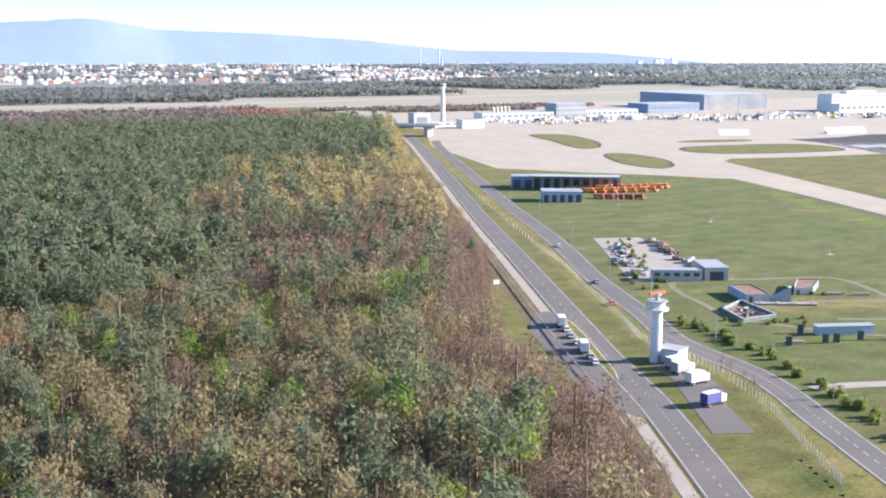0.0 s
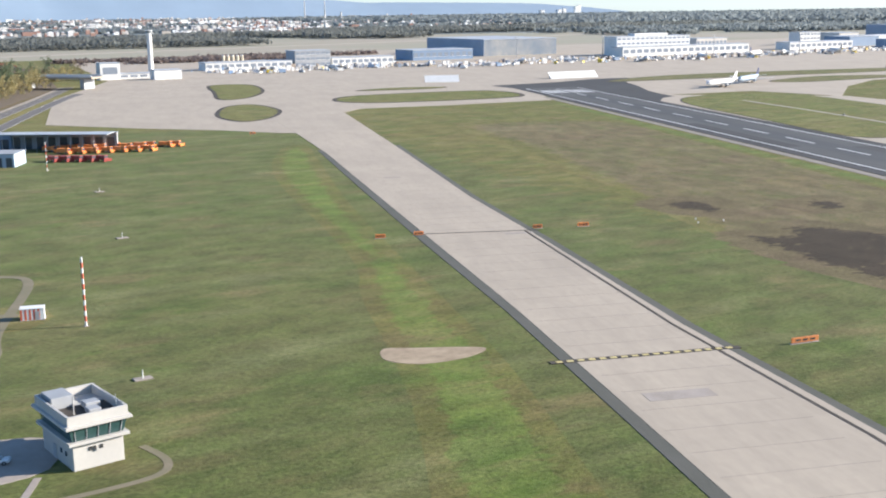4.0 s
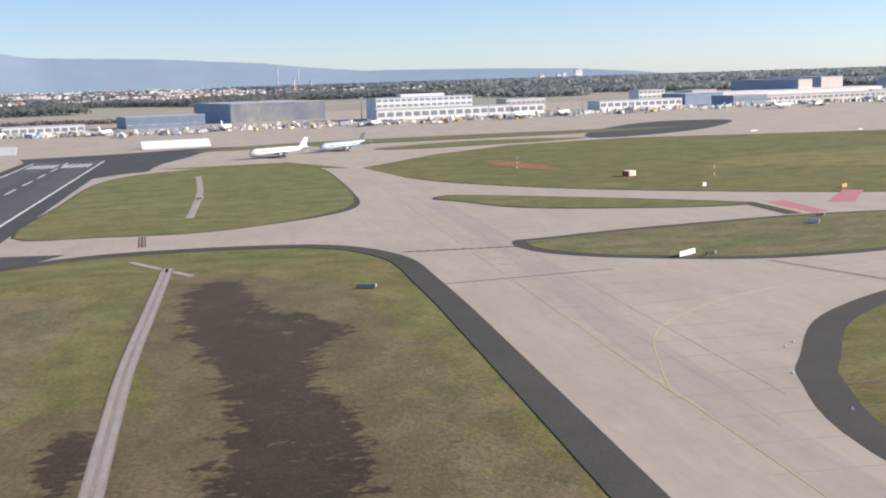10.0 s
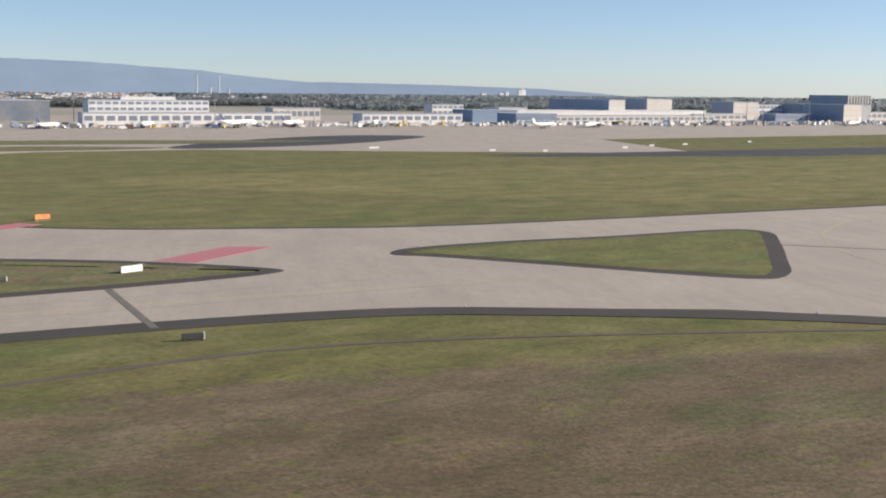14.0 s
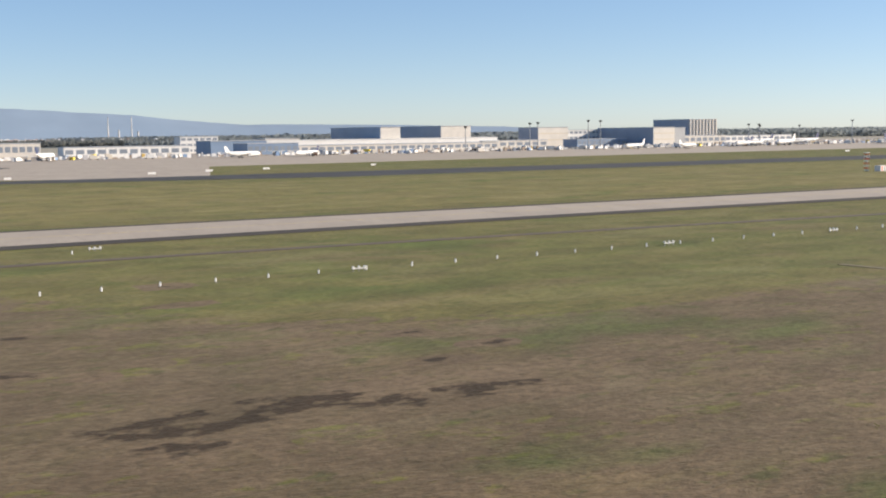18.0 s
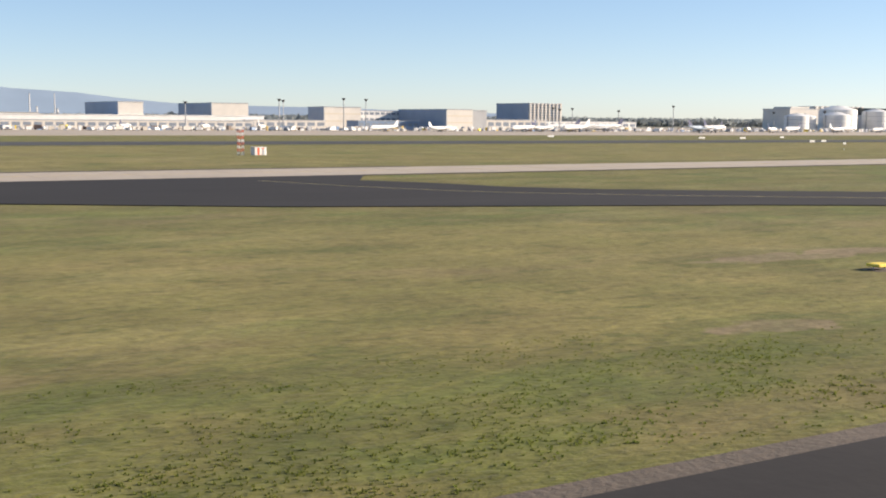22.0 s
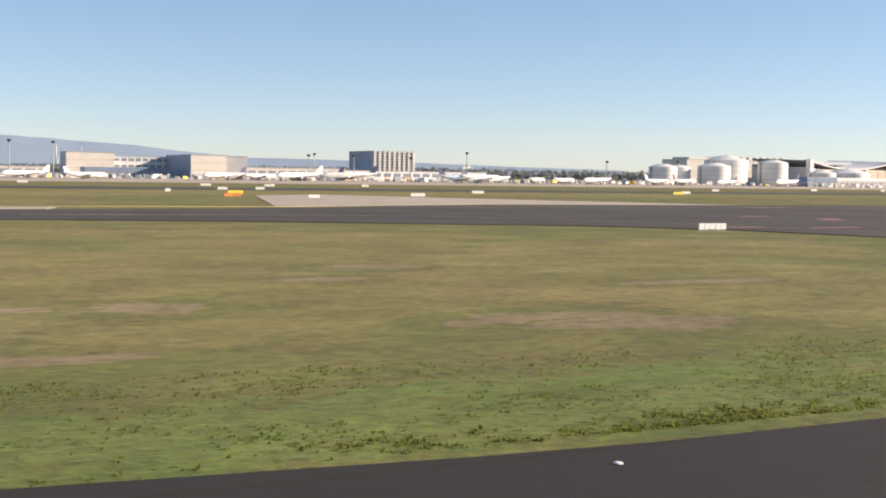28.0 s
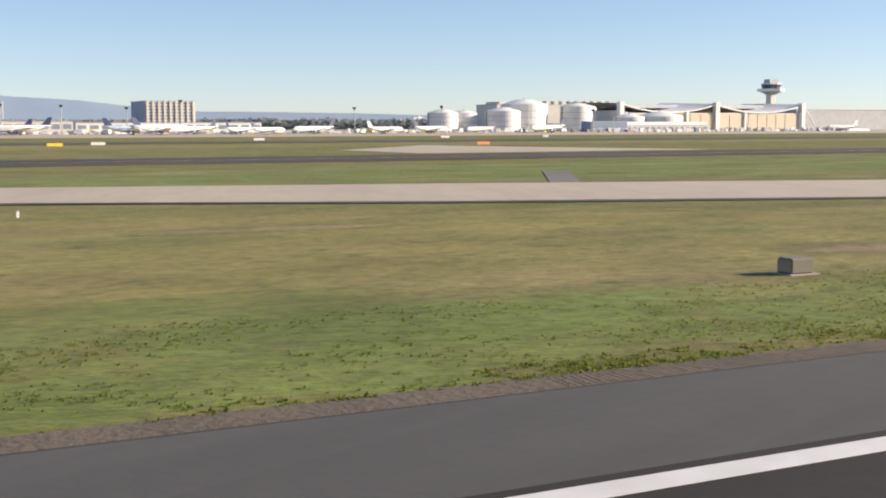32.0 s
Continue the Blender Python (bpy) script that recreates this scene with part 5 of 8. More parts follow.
far_woods("flowering_trees", 214, 262, 690, 750, 2.6, 5.6, RUST, "reddish flowering trees beyond the forest")
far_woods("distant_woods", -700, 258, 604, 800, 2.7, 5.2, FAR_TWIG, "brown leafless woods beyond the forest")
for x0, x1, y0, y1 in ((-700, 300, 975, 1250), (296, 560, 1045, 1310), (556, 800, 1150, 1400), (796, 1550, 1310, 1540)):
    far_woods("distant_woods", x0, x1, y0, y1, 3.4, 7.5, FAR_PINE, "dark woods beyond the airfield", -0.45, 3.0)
far_woods("distant_woods", 1000, 3200, 1000, 1250, 4.2, 7.0, FAR_HAZE, "haze-tinted woods beyond the airfield", -0.3, 5.0)
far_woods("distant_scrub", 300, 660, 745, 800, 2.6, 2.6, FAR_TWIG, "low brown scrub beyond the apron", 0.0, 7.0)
far_woods("distant_woods", 1300, 4200, 1500, 3200, 10.0, 8.0, FAR_HAZE, "wide haze-tinted forest on the horizon", -0.5, 9.0, 3)
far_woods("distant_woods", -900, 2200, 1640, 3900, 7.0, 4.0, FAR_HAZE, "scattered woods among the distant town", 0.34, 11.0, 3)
sheet("far_field", [(-900, 900), (1900, 800), (2500, 980), (600, 1330), (-900, 1350)], 0.05, FIELD, "pale brown fields beyond the apron", "field")
sheet("far_runway", [(-600, 935), (300, 930), (1250, 1180), (1250, 1200), (300, 950), (-600, 955)], 0.08, CONCRETE, "pale strip of a distant runway", "runway")
sheet("far_land", [(-4000, 1350), (600, 1335), (2500, 985), (5200, 900), (5200, 4600), (-4000, 4600)], 0.05, FARLAND, "bluish distant land with haze tinted into its colour", "ground")
brng = random.Random(5)


def town(count):
    """Houses and halls with hipped roofs, in the gaps between the woods."""
    co, faces = [], []
    while count:
        x, y = brng.uniform(-700, 2300), 1580 + 2300 * brng.random() ** 1.5
        if in_woods(x, y, 0.34, 11.0) or (x > 1500 and brng.random() < 0.6):
            continue
        count -= 1
        hall_like = brng.random() < 0.1
        w, d = (brng.uniform(10, 28), brng.uniform(8, 14)) if hall_like else (brng.uniform(3, 7.5), brng.uniform(3, 6.5))
        h = brng.choice((2.4, 3.0, 3.6, 4.4, 6.0)) * (1 + (y - 1600) / 4500)
        rise = 0.3 if hall_like else 1.3
        k = len(co)
        co += [(x + i * w, y + j * d, z) for z in (0, h) for i, j in ((0, 0), (1, 0), (1, 1), (0, 1))]
        faces += [(k + i, k + (i + 1) % 4, k + 4 + (i + 1) % 4, k + 4 + i) for i in range(4)]
        k = len(co)
        co += [(x + i * w, y + j * d, h) for i, j in ((-0.04, -0.04), (1.04, -0.04), (1.04, 1.04), (-0.04, 1.04))]
        co += [(x + 0.25 * w, y + d / 2, h + rise), (x + 0.75 * w, y + d / 2, h + rise)]
        faces += [(k, k + 1, k + 5, k + 4), (k + 1, k + 2, k + 5), (k + 2, k + 3, k + 4, k + 5), (k + 3, k, k + 4)]
    me = bpy.data.meshes.new("distant_town")
    me.from_pydata(co, [], faces)
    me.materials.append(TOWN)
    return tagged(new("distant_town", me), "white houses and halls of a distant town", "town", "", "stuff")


town(2600)
for x, y, w, h in ((2836, 3600, 14, 30), (2858, 3610, 12, 34), (2880, 3640, 14, 28), (2780, 3600, 14, 22), (2740, 3580, 18, 18), (2690, 3620, 20, 16)):
    b = thing("tower_block", (x, y, 0), "pale high-rise block on the far skyline", "building", "skyline towers")
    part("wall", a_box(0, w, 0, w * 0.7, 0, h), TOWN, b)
    part("roof", a_box(-0.3, w + 0.3, -0.3, w * 0.7 + 0.3, h, h + 1.0), GREY, b)
    for k in range(5):
        part("window_band", a_box(1, w - 1, -0.2, 0, h * (k + 0.4) / 5, h * (k + 0.7) / 5), HAZED_GLASS, b)
for x, y, h, r in ((1398, 2866, 60, 1.9), (1456, 2866, 60, 1.7), (1380, 2700, 28, 2.6), (1425, 2700, 24, 3.0)):
    c = thing("chimney", (x, y, 0), "tall grey chimney of a distant plant", "chimney", "distant chimneys")
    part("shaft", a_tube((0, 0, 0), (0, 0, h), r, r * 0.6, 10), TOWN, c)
    part("collar", a_tube((0, 0, h - 3), (0, 0, h), r * 0.7, r * 0.7, 10), GREY, c)
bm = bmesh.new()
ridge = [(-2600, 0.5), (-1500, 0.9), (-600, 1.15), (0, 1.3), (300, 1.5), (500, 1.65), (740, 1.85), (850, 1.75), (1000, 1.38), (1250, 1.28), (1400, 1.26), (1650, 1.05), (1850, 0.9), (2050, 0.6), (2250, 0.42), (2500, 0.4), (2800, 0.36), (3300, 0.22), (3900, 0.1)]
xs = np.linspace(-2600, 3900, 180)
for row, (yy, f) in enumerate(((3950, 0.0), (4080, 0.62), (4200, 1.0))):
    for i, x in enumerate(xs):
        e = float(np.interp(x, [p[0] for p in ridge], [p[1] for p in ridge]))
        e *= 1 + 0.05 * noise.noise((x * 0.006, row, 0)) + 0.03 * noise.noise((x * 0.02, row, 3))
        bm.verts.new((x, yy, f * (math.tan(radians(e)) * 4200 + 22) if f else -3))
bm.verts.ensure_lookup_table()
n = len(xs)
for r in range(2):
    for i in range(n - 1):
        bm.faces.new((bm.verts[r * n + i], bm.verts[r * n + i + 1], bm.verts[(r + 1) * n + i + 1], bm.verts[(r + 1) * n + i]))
tagged(mesh_ob("backdrop_hills", bm, HILLS, smooth=True), "wooded mountain range on the horizon, tinted blue for haze", "hills", "", "structure")

# ---- things: vehicles, signs, lights ----
K = 0.5  # the airfield's things in the plan's measure


def scaled(ob, k=K):
    ob.scale = (k, k, k)
    return ob


def wheel(parent, x, y, r=0.33, w=0.22):
    ty = part("wheel", a_tube((x, y - w / 2, r), (x, y + w / 2, r), r, r, 14), RUBBER, parent, "black rubber tyre")
    part("rim", a_tube((x, y - w / 2 - 0.01, r), (x, y + w / 2 + 0.01, r), r * 0.55, r * 0.55, 10), METAL, ty)


def car(at, turn, paint, label):
    c = scaled(thing("car", (*at, 0.04), label, "car", "parked cars", turn))
    bm = bmesh.new()
    box(bm, -2.1, 2.1, -0.85, 0.85, 0.3, 0.85, 0.12)
    part("body", bm, paint, c)
    bm = bmesh.new()
    r = bmesh.ops.create_cube(bm, size=1, matrix=Matrix.Translation((-0.2, 0, 1.12)) @ Matrix.Diagonal((2.5, 1.5, 0.56, 1)))
    for v in r["verts"]:
        if v.co.z > 1.2:
            v.co.x = -0.3 + (v.co.x + 0.2) * 0.66
            v.co.y *= 0.84
    part("cabin", bm, GLASS, c, "dark glazed cabin")
    part("roof", a_box(-1.1, 0.5, -0.62, 0.62, 1.38, 1.44, 0.02), paint, c)
    for x in (-1.3, 1.3):
        for y in (-0.8, 0.8):
            wheel(c, x, y)
    return c


def truck(at, turn, cab, cargo, length, label):
    c = scaled(thing("box_truck", (*at, 0.04), label, "truck", "parked trucks", turn))
    part("cargo_box", a_box(-length + 1.6, 1.3, -1.2, 1.2, 0.9, 3.4, 0.05), cargo, c)
    part("roof", a_box(-length + 1.65, 1.25, -1.15, 1.15, 3.4, 3.45), WHITE, c)
    part("chassis", a_box(-length + 1.6, 3.2, -0.9, 0.9, 0.5, 0.9), RUBBER, c)
    part("cab", a_box(1.4, 3.4, -1.1, 1.1, 0.6, 2.5, 0.15), cab, c)
    part("windscreen", a_box(3.36, 3.43, -0.95, 0.95, 1.5, 2.3), GLASS, c)
    for x in (-length + 2.6, 2.5):
        for y in (-1.0, 1.0):
            wheel(c, x, y, 0.45, 0.3)
    return c


def plough(at, turn, body, label):
    c = scaled(thing("snow_plough", (*at, 0.04), label, "plough", "winter service vehicles", turn))
    part("body", a_box(-3.5, 1.5, -1.2, 1.2, 0.8, 2.6, 0.1), body, c)
    part("cab", a_box(1.6, 3.4, -1.15, 1.15, 0.7, 2.9, 0.15), body, c)
    part("windscreen", a_box(3.36, 3.45, -1.0, 1.0, 1.7, 2.6), GLASS, c)
    bm = bmesh.new()
    r = bmesh.ops.create_cube(bm, size=1, matrix=Matrix.Translation((4.3, 0, 0.8)) @ Matrix.Diagonal((0.35, 4.2, 1.3, 1)))
    for v in r["verts"]:
        if v.co.z > 0.8:
            v.co.x += 0.35
    part("blade", bm, body, c)
    for x in (-2.4, 2.4):
        for y in (-1.0, 1.0):
            wheel(c, x, y, 0.55, 0.35)
    return c


def lattice_mast(name, at, h, w, bands, label, group=""):
    m = thing(name, (*at, 0), label, "mast", group)
    n = bands
    for sx in (-w, w):
        for sy in (-w, w):
            for i in range(n):
                part("leg", a_tube((sx, sy, h * i / n), (sx, sy, h * (i + 1) / n), 0.06, 0.06, 6), RED if i % 2 else WHITE, m)
    for i in range(n):
        z0, z1 = h * i / n, h * (i + 1) / n
        for a, b in (((-w, -w), (w, -w)), ((w, -w), (w, w)), ((w, w), (-w, w)), ((-w, w), (-w, -w))):
            part("brace", a_tube((*a, z0), (*b, z1), 0.03, 0.03, 5), RED if i % 2 else WHITE, m)
    part("head", a_box(-w * 1.2, w * 1.2, -w * 1.2, w * 1.2, h, h + 0.15), WHITE, m)
    return m


def pole(name, at, h, r, bands, label, foot=0.25):
    m = thing(name, (*at, 0), label, "pole")
    for i in range(bands):
        part("segment", a_tube((0, 0, h * i / bands), (0, 0, h * (i + 1) / bands), r, r, 8), RED if i % 2 else WHITE, m)
    part("footing", a_box(-foot, foot, -foot, foot, 0, 0.1, 0.02), GRAVEL, m)
    return m


def hut(name, at, turn, w, d, h, stripes, label):
    m = thing(name, (*at, 0), label, "hut", "", turn)
    part("body", a_box(-w / 2, w / 2, -d / 2, d / 2, 0.06, h - 0.08), WHITE, m)
    part("roof", a_box(-w / 2 - 0.05, w / 2 + 0.05, -d / 2 - 0.05, d / 2 + 0.05, h - 0.08, h), WHITE, m)
    part("plinth", a_box(-w / 2 - 0.1, w / 2 + 0.1, -d / 2 - 0.1, d / 2 + 0.1, 0, 0.06), GRAVEL, m)
    k = 2 * stripes + 1
    for i in range(stripes):
        x0 = -w / 2 + w * (2 * i + (0 if stripes > 2 else 1)) / k
        part("stripe", a_box(x0, x0 + w / k, -d / 2 - 0.012, d / 2 + 0.012, 0.08, h - 0.1), RED, m, "orange red painted stripe")
    part("door", a_box(w * 0.12, w * 0.3, -d / 2 - 0.03, -d / 2, 0.08, h * 0.75), GREY, m)
    return m


def board(name, at, turn, w, h, panels, face, label, group, legs=0.12, back=None):
    """A low airfield sign: panels side by side on short legs."""
    m = thing(name, (*at, 0), label, "sign", group, turn)
    pw = w / panels
    for i in range(panels):
        x0 = -w / 2 + i * pw
        p = part("panel", a_box(x0 + 0.02, x0 + pw - 0.02, -0.06, 0.06, legs, legs + h, 0.015), face, m)
        part("frame", a_box(x0 + 0.06, x0 + pw - 0.06, 0.06, 0.075, legs + 0.05, legs + h - 0.05), back or GREY, p)
        for x in (x0 + pw * 0.2, x0 + pw * 0.8):
            part("leg", a_tube((x, 0, 0), (x, 0, legs), 0.02, 0.02, 6), GREY, m)
    part("base", a_box(-w / 2 - 0.1, w / 2 + 0.1, -0.2, 0.2, 0, 0.03), GRAVEL, m)
    return m


def bars(sign, w, h, z, m, n, gap=0.3, y=-0.068):
    """Plain bars where a sign's writing cannot be read."""
    for i in range(n):
        x0 = -w / 2 + w * (i + gap / 2) / n
        part("writing", a_box(x0, x0 + w * (1 - gap) / n, y - 0.006, y, z, z + h), m, sign)


def light(at, h=0.28, label="small white post light in the grass", group="field lights"):
    m = thing("field_light", (*at, 0), label, "light", group)
    part("post", a_box(-0.06, 0.06, -0.06, 0.06, 0, h, 0.01), WHITE, m)
    part("lamp", a_tube((0, 0, h), (0, 0, h + 0.08), 0.05, 0.035, 8), GREY, m)
    return m


# ---- west: road, towers, sheds ----
for (x, y), p, t in (((95, 144), WHITE, 62), ((93.2, 140.2), GREY, 64), ((91.9, 136.5), WHITE, 64), ((89.2, 129.0), GREY, 64), ((88, 126.2), WHITE, 64), ((149, 206), GREY, 20), ((120.5, 173), GREY, 70), ((136, 210), WHITE, 70), ((149.2, 91.2), WHITE, -20), ((112, 156), RED, 250)):
    car((x, y), t, p, {WHITE: "white parked car on the asphalt", GREY: "dark grey car on the asphalt", RED: "red car driving on the road"}[p])
truck((90.4, 132.6), 64, WHITE, WHITE, 5.5, "white delivery truck parked in the lay-by")
truck((96.2, 147.3), 62, WHITE, WHITE, 5.5, "white van parked in the lay-by")
truck((94.5, 112.5), 8, WHITE, WHITE, 5.2, "white box truck parked beside the road")
truck((95.9, 117.2), 8, WHITE, GREY, 5.0, "grey box truck parked beside the road")
truck((96.7, 119.6), 8, GREY, GREY, 5.0, "dark box truck parked beside the hut")
truck((90.3, 104.4), 8, WHITE, NAVY, 5.2, "box truck with a blue cargo box")

rt = thing("radar_tower", (96.3, 123.7, 0), "slim white radar tower with a red antenna", "tower")
part("shaft", a_tube((0, 0, 0), (0, 0, 7.3), 0.82, 0.78, 28), WHITE, rt, smooth=False)
part("platform", a_tube((0, 0, 7.3), (0, 0, 7.55), 1.55, 1.6, 28), WHITE, rt)
for i in range(20):
    a = i * math.tau / 20
    part("rail_post", a_tube((1.5 * math.cos(a), 1.5 * math.sin(a), 7.5), (1.5 * math.cos(a), 1.5 * math.sin(a), 8.0), 0.025, 0.025, 5), GREY, rt)
part("cab", a_tube((0, 0, 7.55), (0, 0, 8.5), 1.05, 1.05, 24), WHITE, rt)
part("deck", a_tube((0, 0, 8.5), (0, 0, 8.62), 1.5, 1.5, 24), GREY, rt)
part("turntable", a_tube((0, 0, 8.62), (0, 0, 9.3), 0.3, 0.22, 12), GREY, rt)
ant = part("antenna", a_box(-1.35, 1.35, -0.12, 0.12, 9.45, 9.85, 0.03), RED, rt, "red and white radar antenna bar")
part("feed", a_box(-0.1, 0.1, -0.7, -0.12, 9.4, 9.6), WHITE, ant)
part("door", a_box(-0.25, 0.25, -0.85, -0.78, 0.05, 1.1), GREY, rt)
h = thing("equipment_hut", (98.6, 123, 0), "low white equipment hut beside the radar tower", "hut", "", 25)
part("body", a_box(-1.5, 1.5, -1.6, 1.6, 0, 1.8), WHITE, h)
part("roof", a_box(-1.6, 1.6, -1.7, 1.7, 1.8, 1.95), GREY, h)
part("door", a_box(-0.3, 0.2, -1.64, -1.6, 0.05, 1.2), GREY, h)

wt = thing("watch_tower", (153.9, 86.2, 0), "small white control tower with a dark glass band", "tower", "", 8)
part("body", a_box(0.15, 4.2, 0.15, 6.6, 0, 2.15, 0.03), OFFWHITE, wt)
part("balcony", a_box(-0.25, 4.6, -0.25, 6.9, 2.15, 2.4, 0.02), OFFWHITE, wt)
bm = bmesh.new()
r = bmesh.ops.create_cube(bm, size=1, matrix=Matrix.Translation((2.2, 3.35, 2.95)) @ Matrix.Diagonal((4.1, 6.4, 1.1, 1)))
for v in r["verts"]:
    if v.co.z > 3:
        v.co.x, v.co.y = 2.2 + (v.co.x - 2.2) * 1.12, 3.35 + (v.co.y - 3.35) * 1.08
gl = part("glass_band", bm, GREEN_GLASS, wt, "green tinted slanted windows")
for i in range(5):
    part("mullion", a_tube((0.4 + i * 0.9, 0.12, 2.4), (0.3 + i * 0.95, -0.12, 3.5), 0.04, 0.04, 5), GREY, gl)
part("roof", a_box(-0.45, 4.85, -0.4, 7.1, 3.5, 3.75, 0.03), OFFWHITE, wt)
for nm, a in (("parapet", (-0.2, 4.6, -0.15, 0.05, 3.75, 4.5)), ("parapet", (-0.2, 4.6, 6.65, 6.85, 3.75, 4.5)), ("parapet", (-0.2, 0.0, 0.05, 6.65, 3.75, 4.5)), ("parapet", (4.4, 4.6, 0.05, 6.65, 3.75, 4.5))):
    part(nm, a_box(*a), OFFWHITE, wt)
part("roof_cabin", a_box(0.2, 2.0, 4.2, 6.5, 3.75, 4.75, 0.03), GREY, wt)
part("roof_deck", a_box(0.0, 4.4, 0.05, 4.2, 3.75, 3.8), SHOULDER, wt, "dark bitumen roof deck")
for y in (0.6, 1.9, 3.2):
    part("rail", a_tube((4.5, y, 4.5), (4.5, y + 1.3, 4.5), 0.03, 0.03, 5), GREY, wt)
part("hatch", a_box(2.4, 3.6, 2.8, 3.8, 3.8, 4.3, 0.03), GREY, wt)
part("aerial", a_tube((3.9, 0.4, 4.5), (3.9, 0.4, 5.4), 0.03, 0.02, 5), GREY, wt)
for x in (1.4, 1.75, 2.3):
    part("vent", a_box(x, x + 0.22, 0.08, 0.15, 1.45, 1.75), BLACK, wt)
part("antenna", a_tube((1.2, 2.2, 3.75), (1.2, 2.2, 5.6), 0.05, 0.03, 6), OFFWHITE, wt)
part("ventilator", a_box(2.2, 3.2, 1.6, 2.6, 3.75, 4.15, 0.04), GREY, wt)
part("door", a_box(0.1, 0.16, 3.6, 4.3, 0.03, 1.2), GREY, wt)
for y in (1.4, 2.4):
    part("window", a_box(0.1, 0.16, y, y + 0.35, 0.9, 1.25), GLASS, wt)
part("window", a_box(1.7, 2.0, 0.1, 0.16, 1.3, 1.55), GLASS, wt)
b = thing("dark_container", (142, 85.6, 0), "small dark green container on the grass", "container")
part("body", a_box(-0.6, 0.6, -0.5, 0.5, 0, 1.0, 0.02), GREEN_PAINT, b)
part("lid", a_box(-0.62, 0.62, -0.52, 0.52, 1.0, 1.06), GREY, b)
b = thing("dark_container", (144.9, 89.2, 0), "dark kiosk box beside the path", "container")
part("body", a_box(-0.4, 0.4, -0.4, 0.4, 0, 1.1, 0.02), GREEN_PAINT, b)
part("lid", a_box(-0.45, 0.45, -0.45, 0.45, 1.1, 1.16), GREY, b)
fr = thing("antenna_field", (135, 76, 0), "low white antenna frames standing in the grass", "antenna")
for i in range(14):
    part("mast", a_tube((i * 0.85, -0.35 * i, 0), (i * 0.85, -0.35 * i, 0.9), 0.03, 0.03, 5), WHITE, fr)
for k in range(3):
    part("rail", a_tube((0, -0.7 * k, 0.15 + 0.2 * k), (11.2, -4.6 - 0.7 * k, 0.15 + 0.2 * k), 0.04, 0.04, 5), WHITE, fr)
for i in range(5):
    part("cross_rail", a_tube((2.5 * i, -1.0 * i, 0.2), (2.5 * i - 2, -1.0 * i - 3.5, 0.2), 0.04, 0.04, 5), WHITE, fr)
pole("striped_pole", (165, 128), 7.9, 0.13, 13, "tall thin red and white striped pole")
pole("striped_pole", (189, 262), 6.5, 0.09, 9, "tall thin pale pole in the grass")
hut("striped_hut", (160.6, 134.6), -15, 2.6, 1.5, 1.4, 5, "red and white striped equipment hut")
for x, y in ((191, 225), (182.2, 176.4), (165, 106), (150, 108)):
    m = thing("grass_marker", (x, y, 0), "small pale marker slab with a post", "marker")
    part("slab", a_box(-0.9, 0.9, -0.5, 0.5, 0, 0.12, 0.02), GRAVEL, m)
    part("post", a_tube((0, 0, 0.12), (0, 0, 0.9), 0.06, 0.05, 6), WHITE, m)


def shed(name, a, b, depth, h, wall, roof, label, doors=0, drop=0.0, windows=0, cat="shed"):
    """A long low building whose front wall runs from a to b."""
    a, b = Vector(a), Vector(b)
    L = (b - a).length
    m = thing(name, (a.x, a.y, 0), label, cat, "", math.degrees(math.atan2(b.y - a.y, b.x - a.x)))
    bm = bmesh.new()
    r = bmesh.ops.create_cube(bm, size=1, matrix=Matrix.Translation((L / 2, depth / 2, h / 2)) @ Matrix.Diagonal((L, depth, h, 1)))
    for v in r["verts"]:
        if v.co.z > h / 2 and v.co.y > depth / 2:
            v.co.z -= drop
    part("wall", bm, wall, m)
    bm = bmesh.new()
    r = bmesh.ops.create_cube(bm, size=1, matrix=Matrix.Translation((L / 2, depth / 2, h + 0.06)) @ Matrix.Diagonal((L + 0.3, depth + 0.3, 0.12, 1)))
    for v in r["verts"]:
        if v.co.y > depth / 2:
            v.co.z -= drop
    part("roof", bm, roof, m)
    for i in range(doors):
        x = L * (i + 0.5) / doors
        part("door", a_box(x - L / doors * 0.3, x + L / doors * 0.3, -0.04, 0, 0.02, h * 0.72), GLASS, m, "dark door opening")
    for i in range(windows):
        x = L * (i + 0.5) / windows
        w = part("window", a_box(x - L / windows * 0.3, x + L / windows * 0.3, -0.03, 0, h * 0.45, h * 0.8), GLASS, m)
        part("sill", a_box(x - L / windows * 0.32, x + L / windows * 0.32, -0.06, 0, h * 0.42, h * 0.45), WHITE, w)
    return m


shed("blue_shed", (174, 277.5), (184, 272), 8, 3.0, PALEBLUE, GREY, "pale blue flat shed with dark doors", 5)
op = shed("open_shelter", (190, 309), (213, 294), 1.0, 4.2, GREY, ROOFGREY, "long open vehicle shelter with grey roof", 9)
part("canopy", a_box(0, 27, -6, 0.3, 4.2, 4.4), ROOFGREY, op)
for i in range(10):
    part("post", a_tube((0.3 + i * 2.9, -5.8, 0), (0.3 + i * 2.9, -5.8, 4.2), 0.09, 0.09, 6), GREY, op)
shed("blue_shed", (184, 312), (190, 308), 7, 3.6, BLUE, GREY, "small dark blue shed beside the shelter", 2)
for i in range(11):
    plough((197 + 3.0 * i + (i % 2) * 0.6, 297.5 - 0.7 * i + (i % 3) * 0.8), -50, ORANGE, "orange snow plough parked in a row")
for i in range(7):
    plough((199 + 3.2 * i, 291 - 0.9 * i), -50, ORANGE, "orange snow plough parked in a row")
for i in range(5):
    plough((193.5 + 2.5 * i, 277.5 - 1.4 * i), -70, DARKRED, "dark red plough blade unit parked in a row")
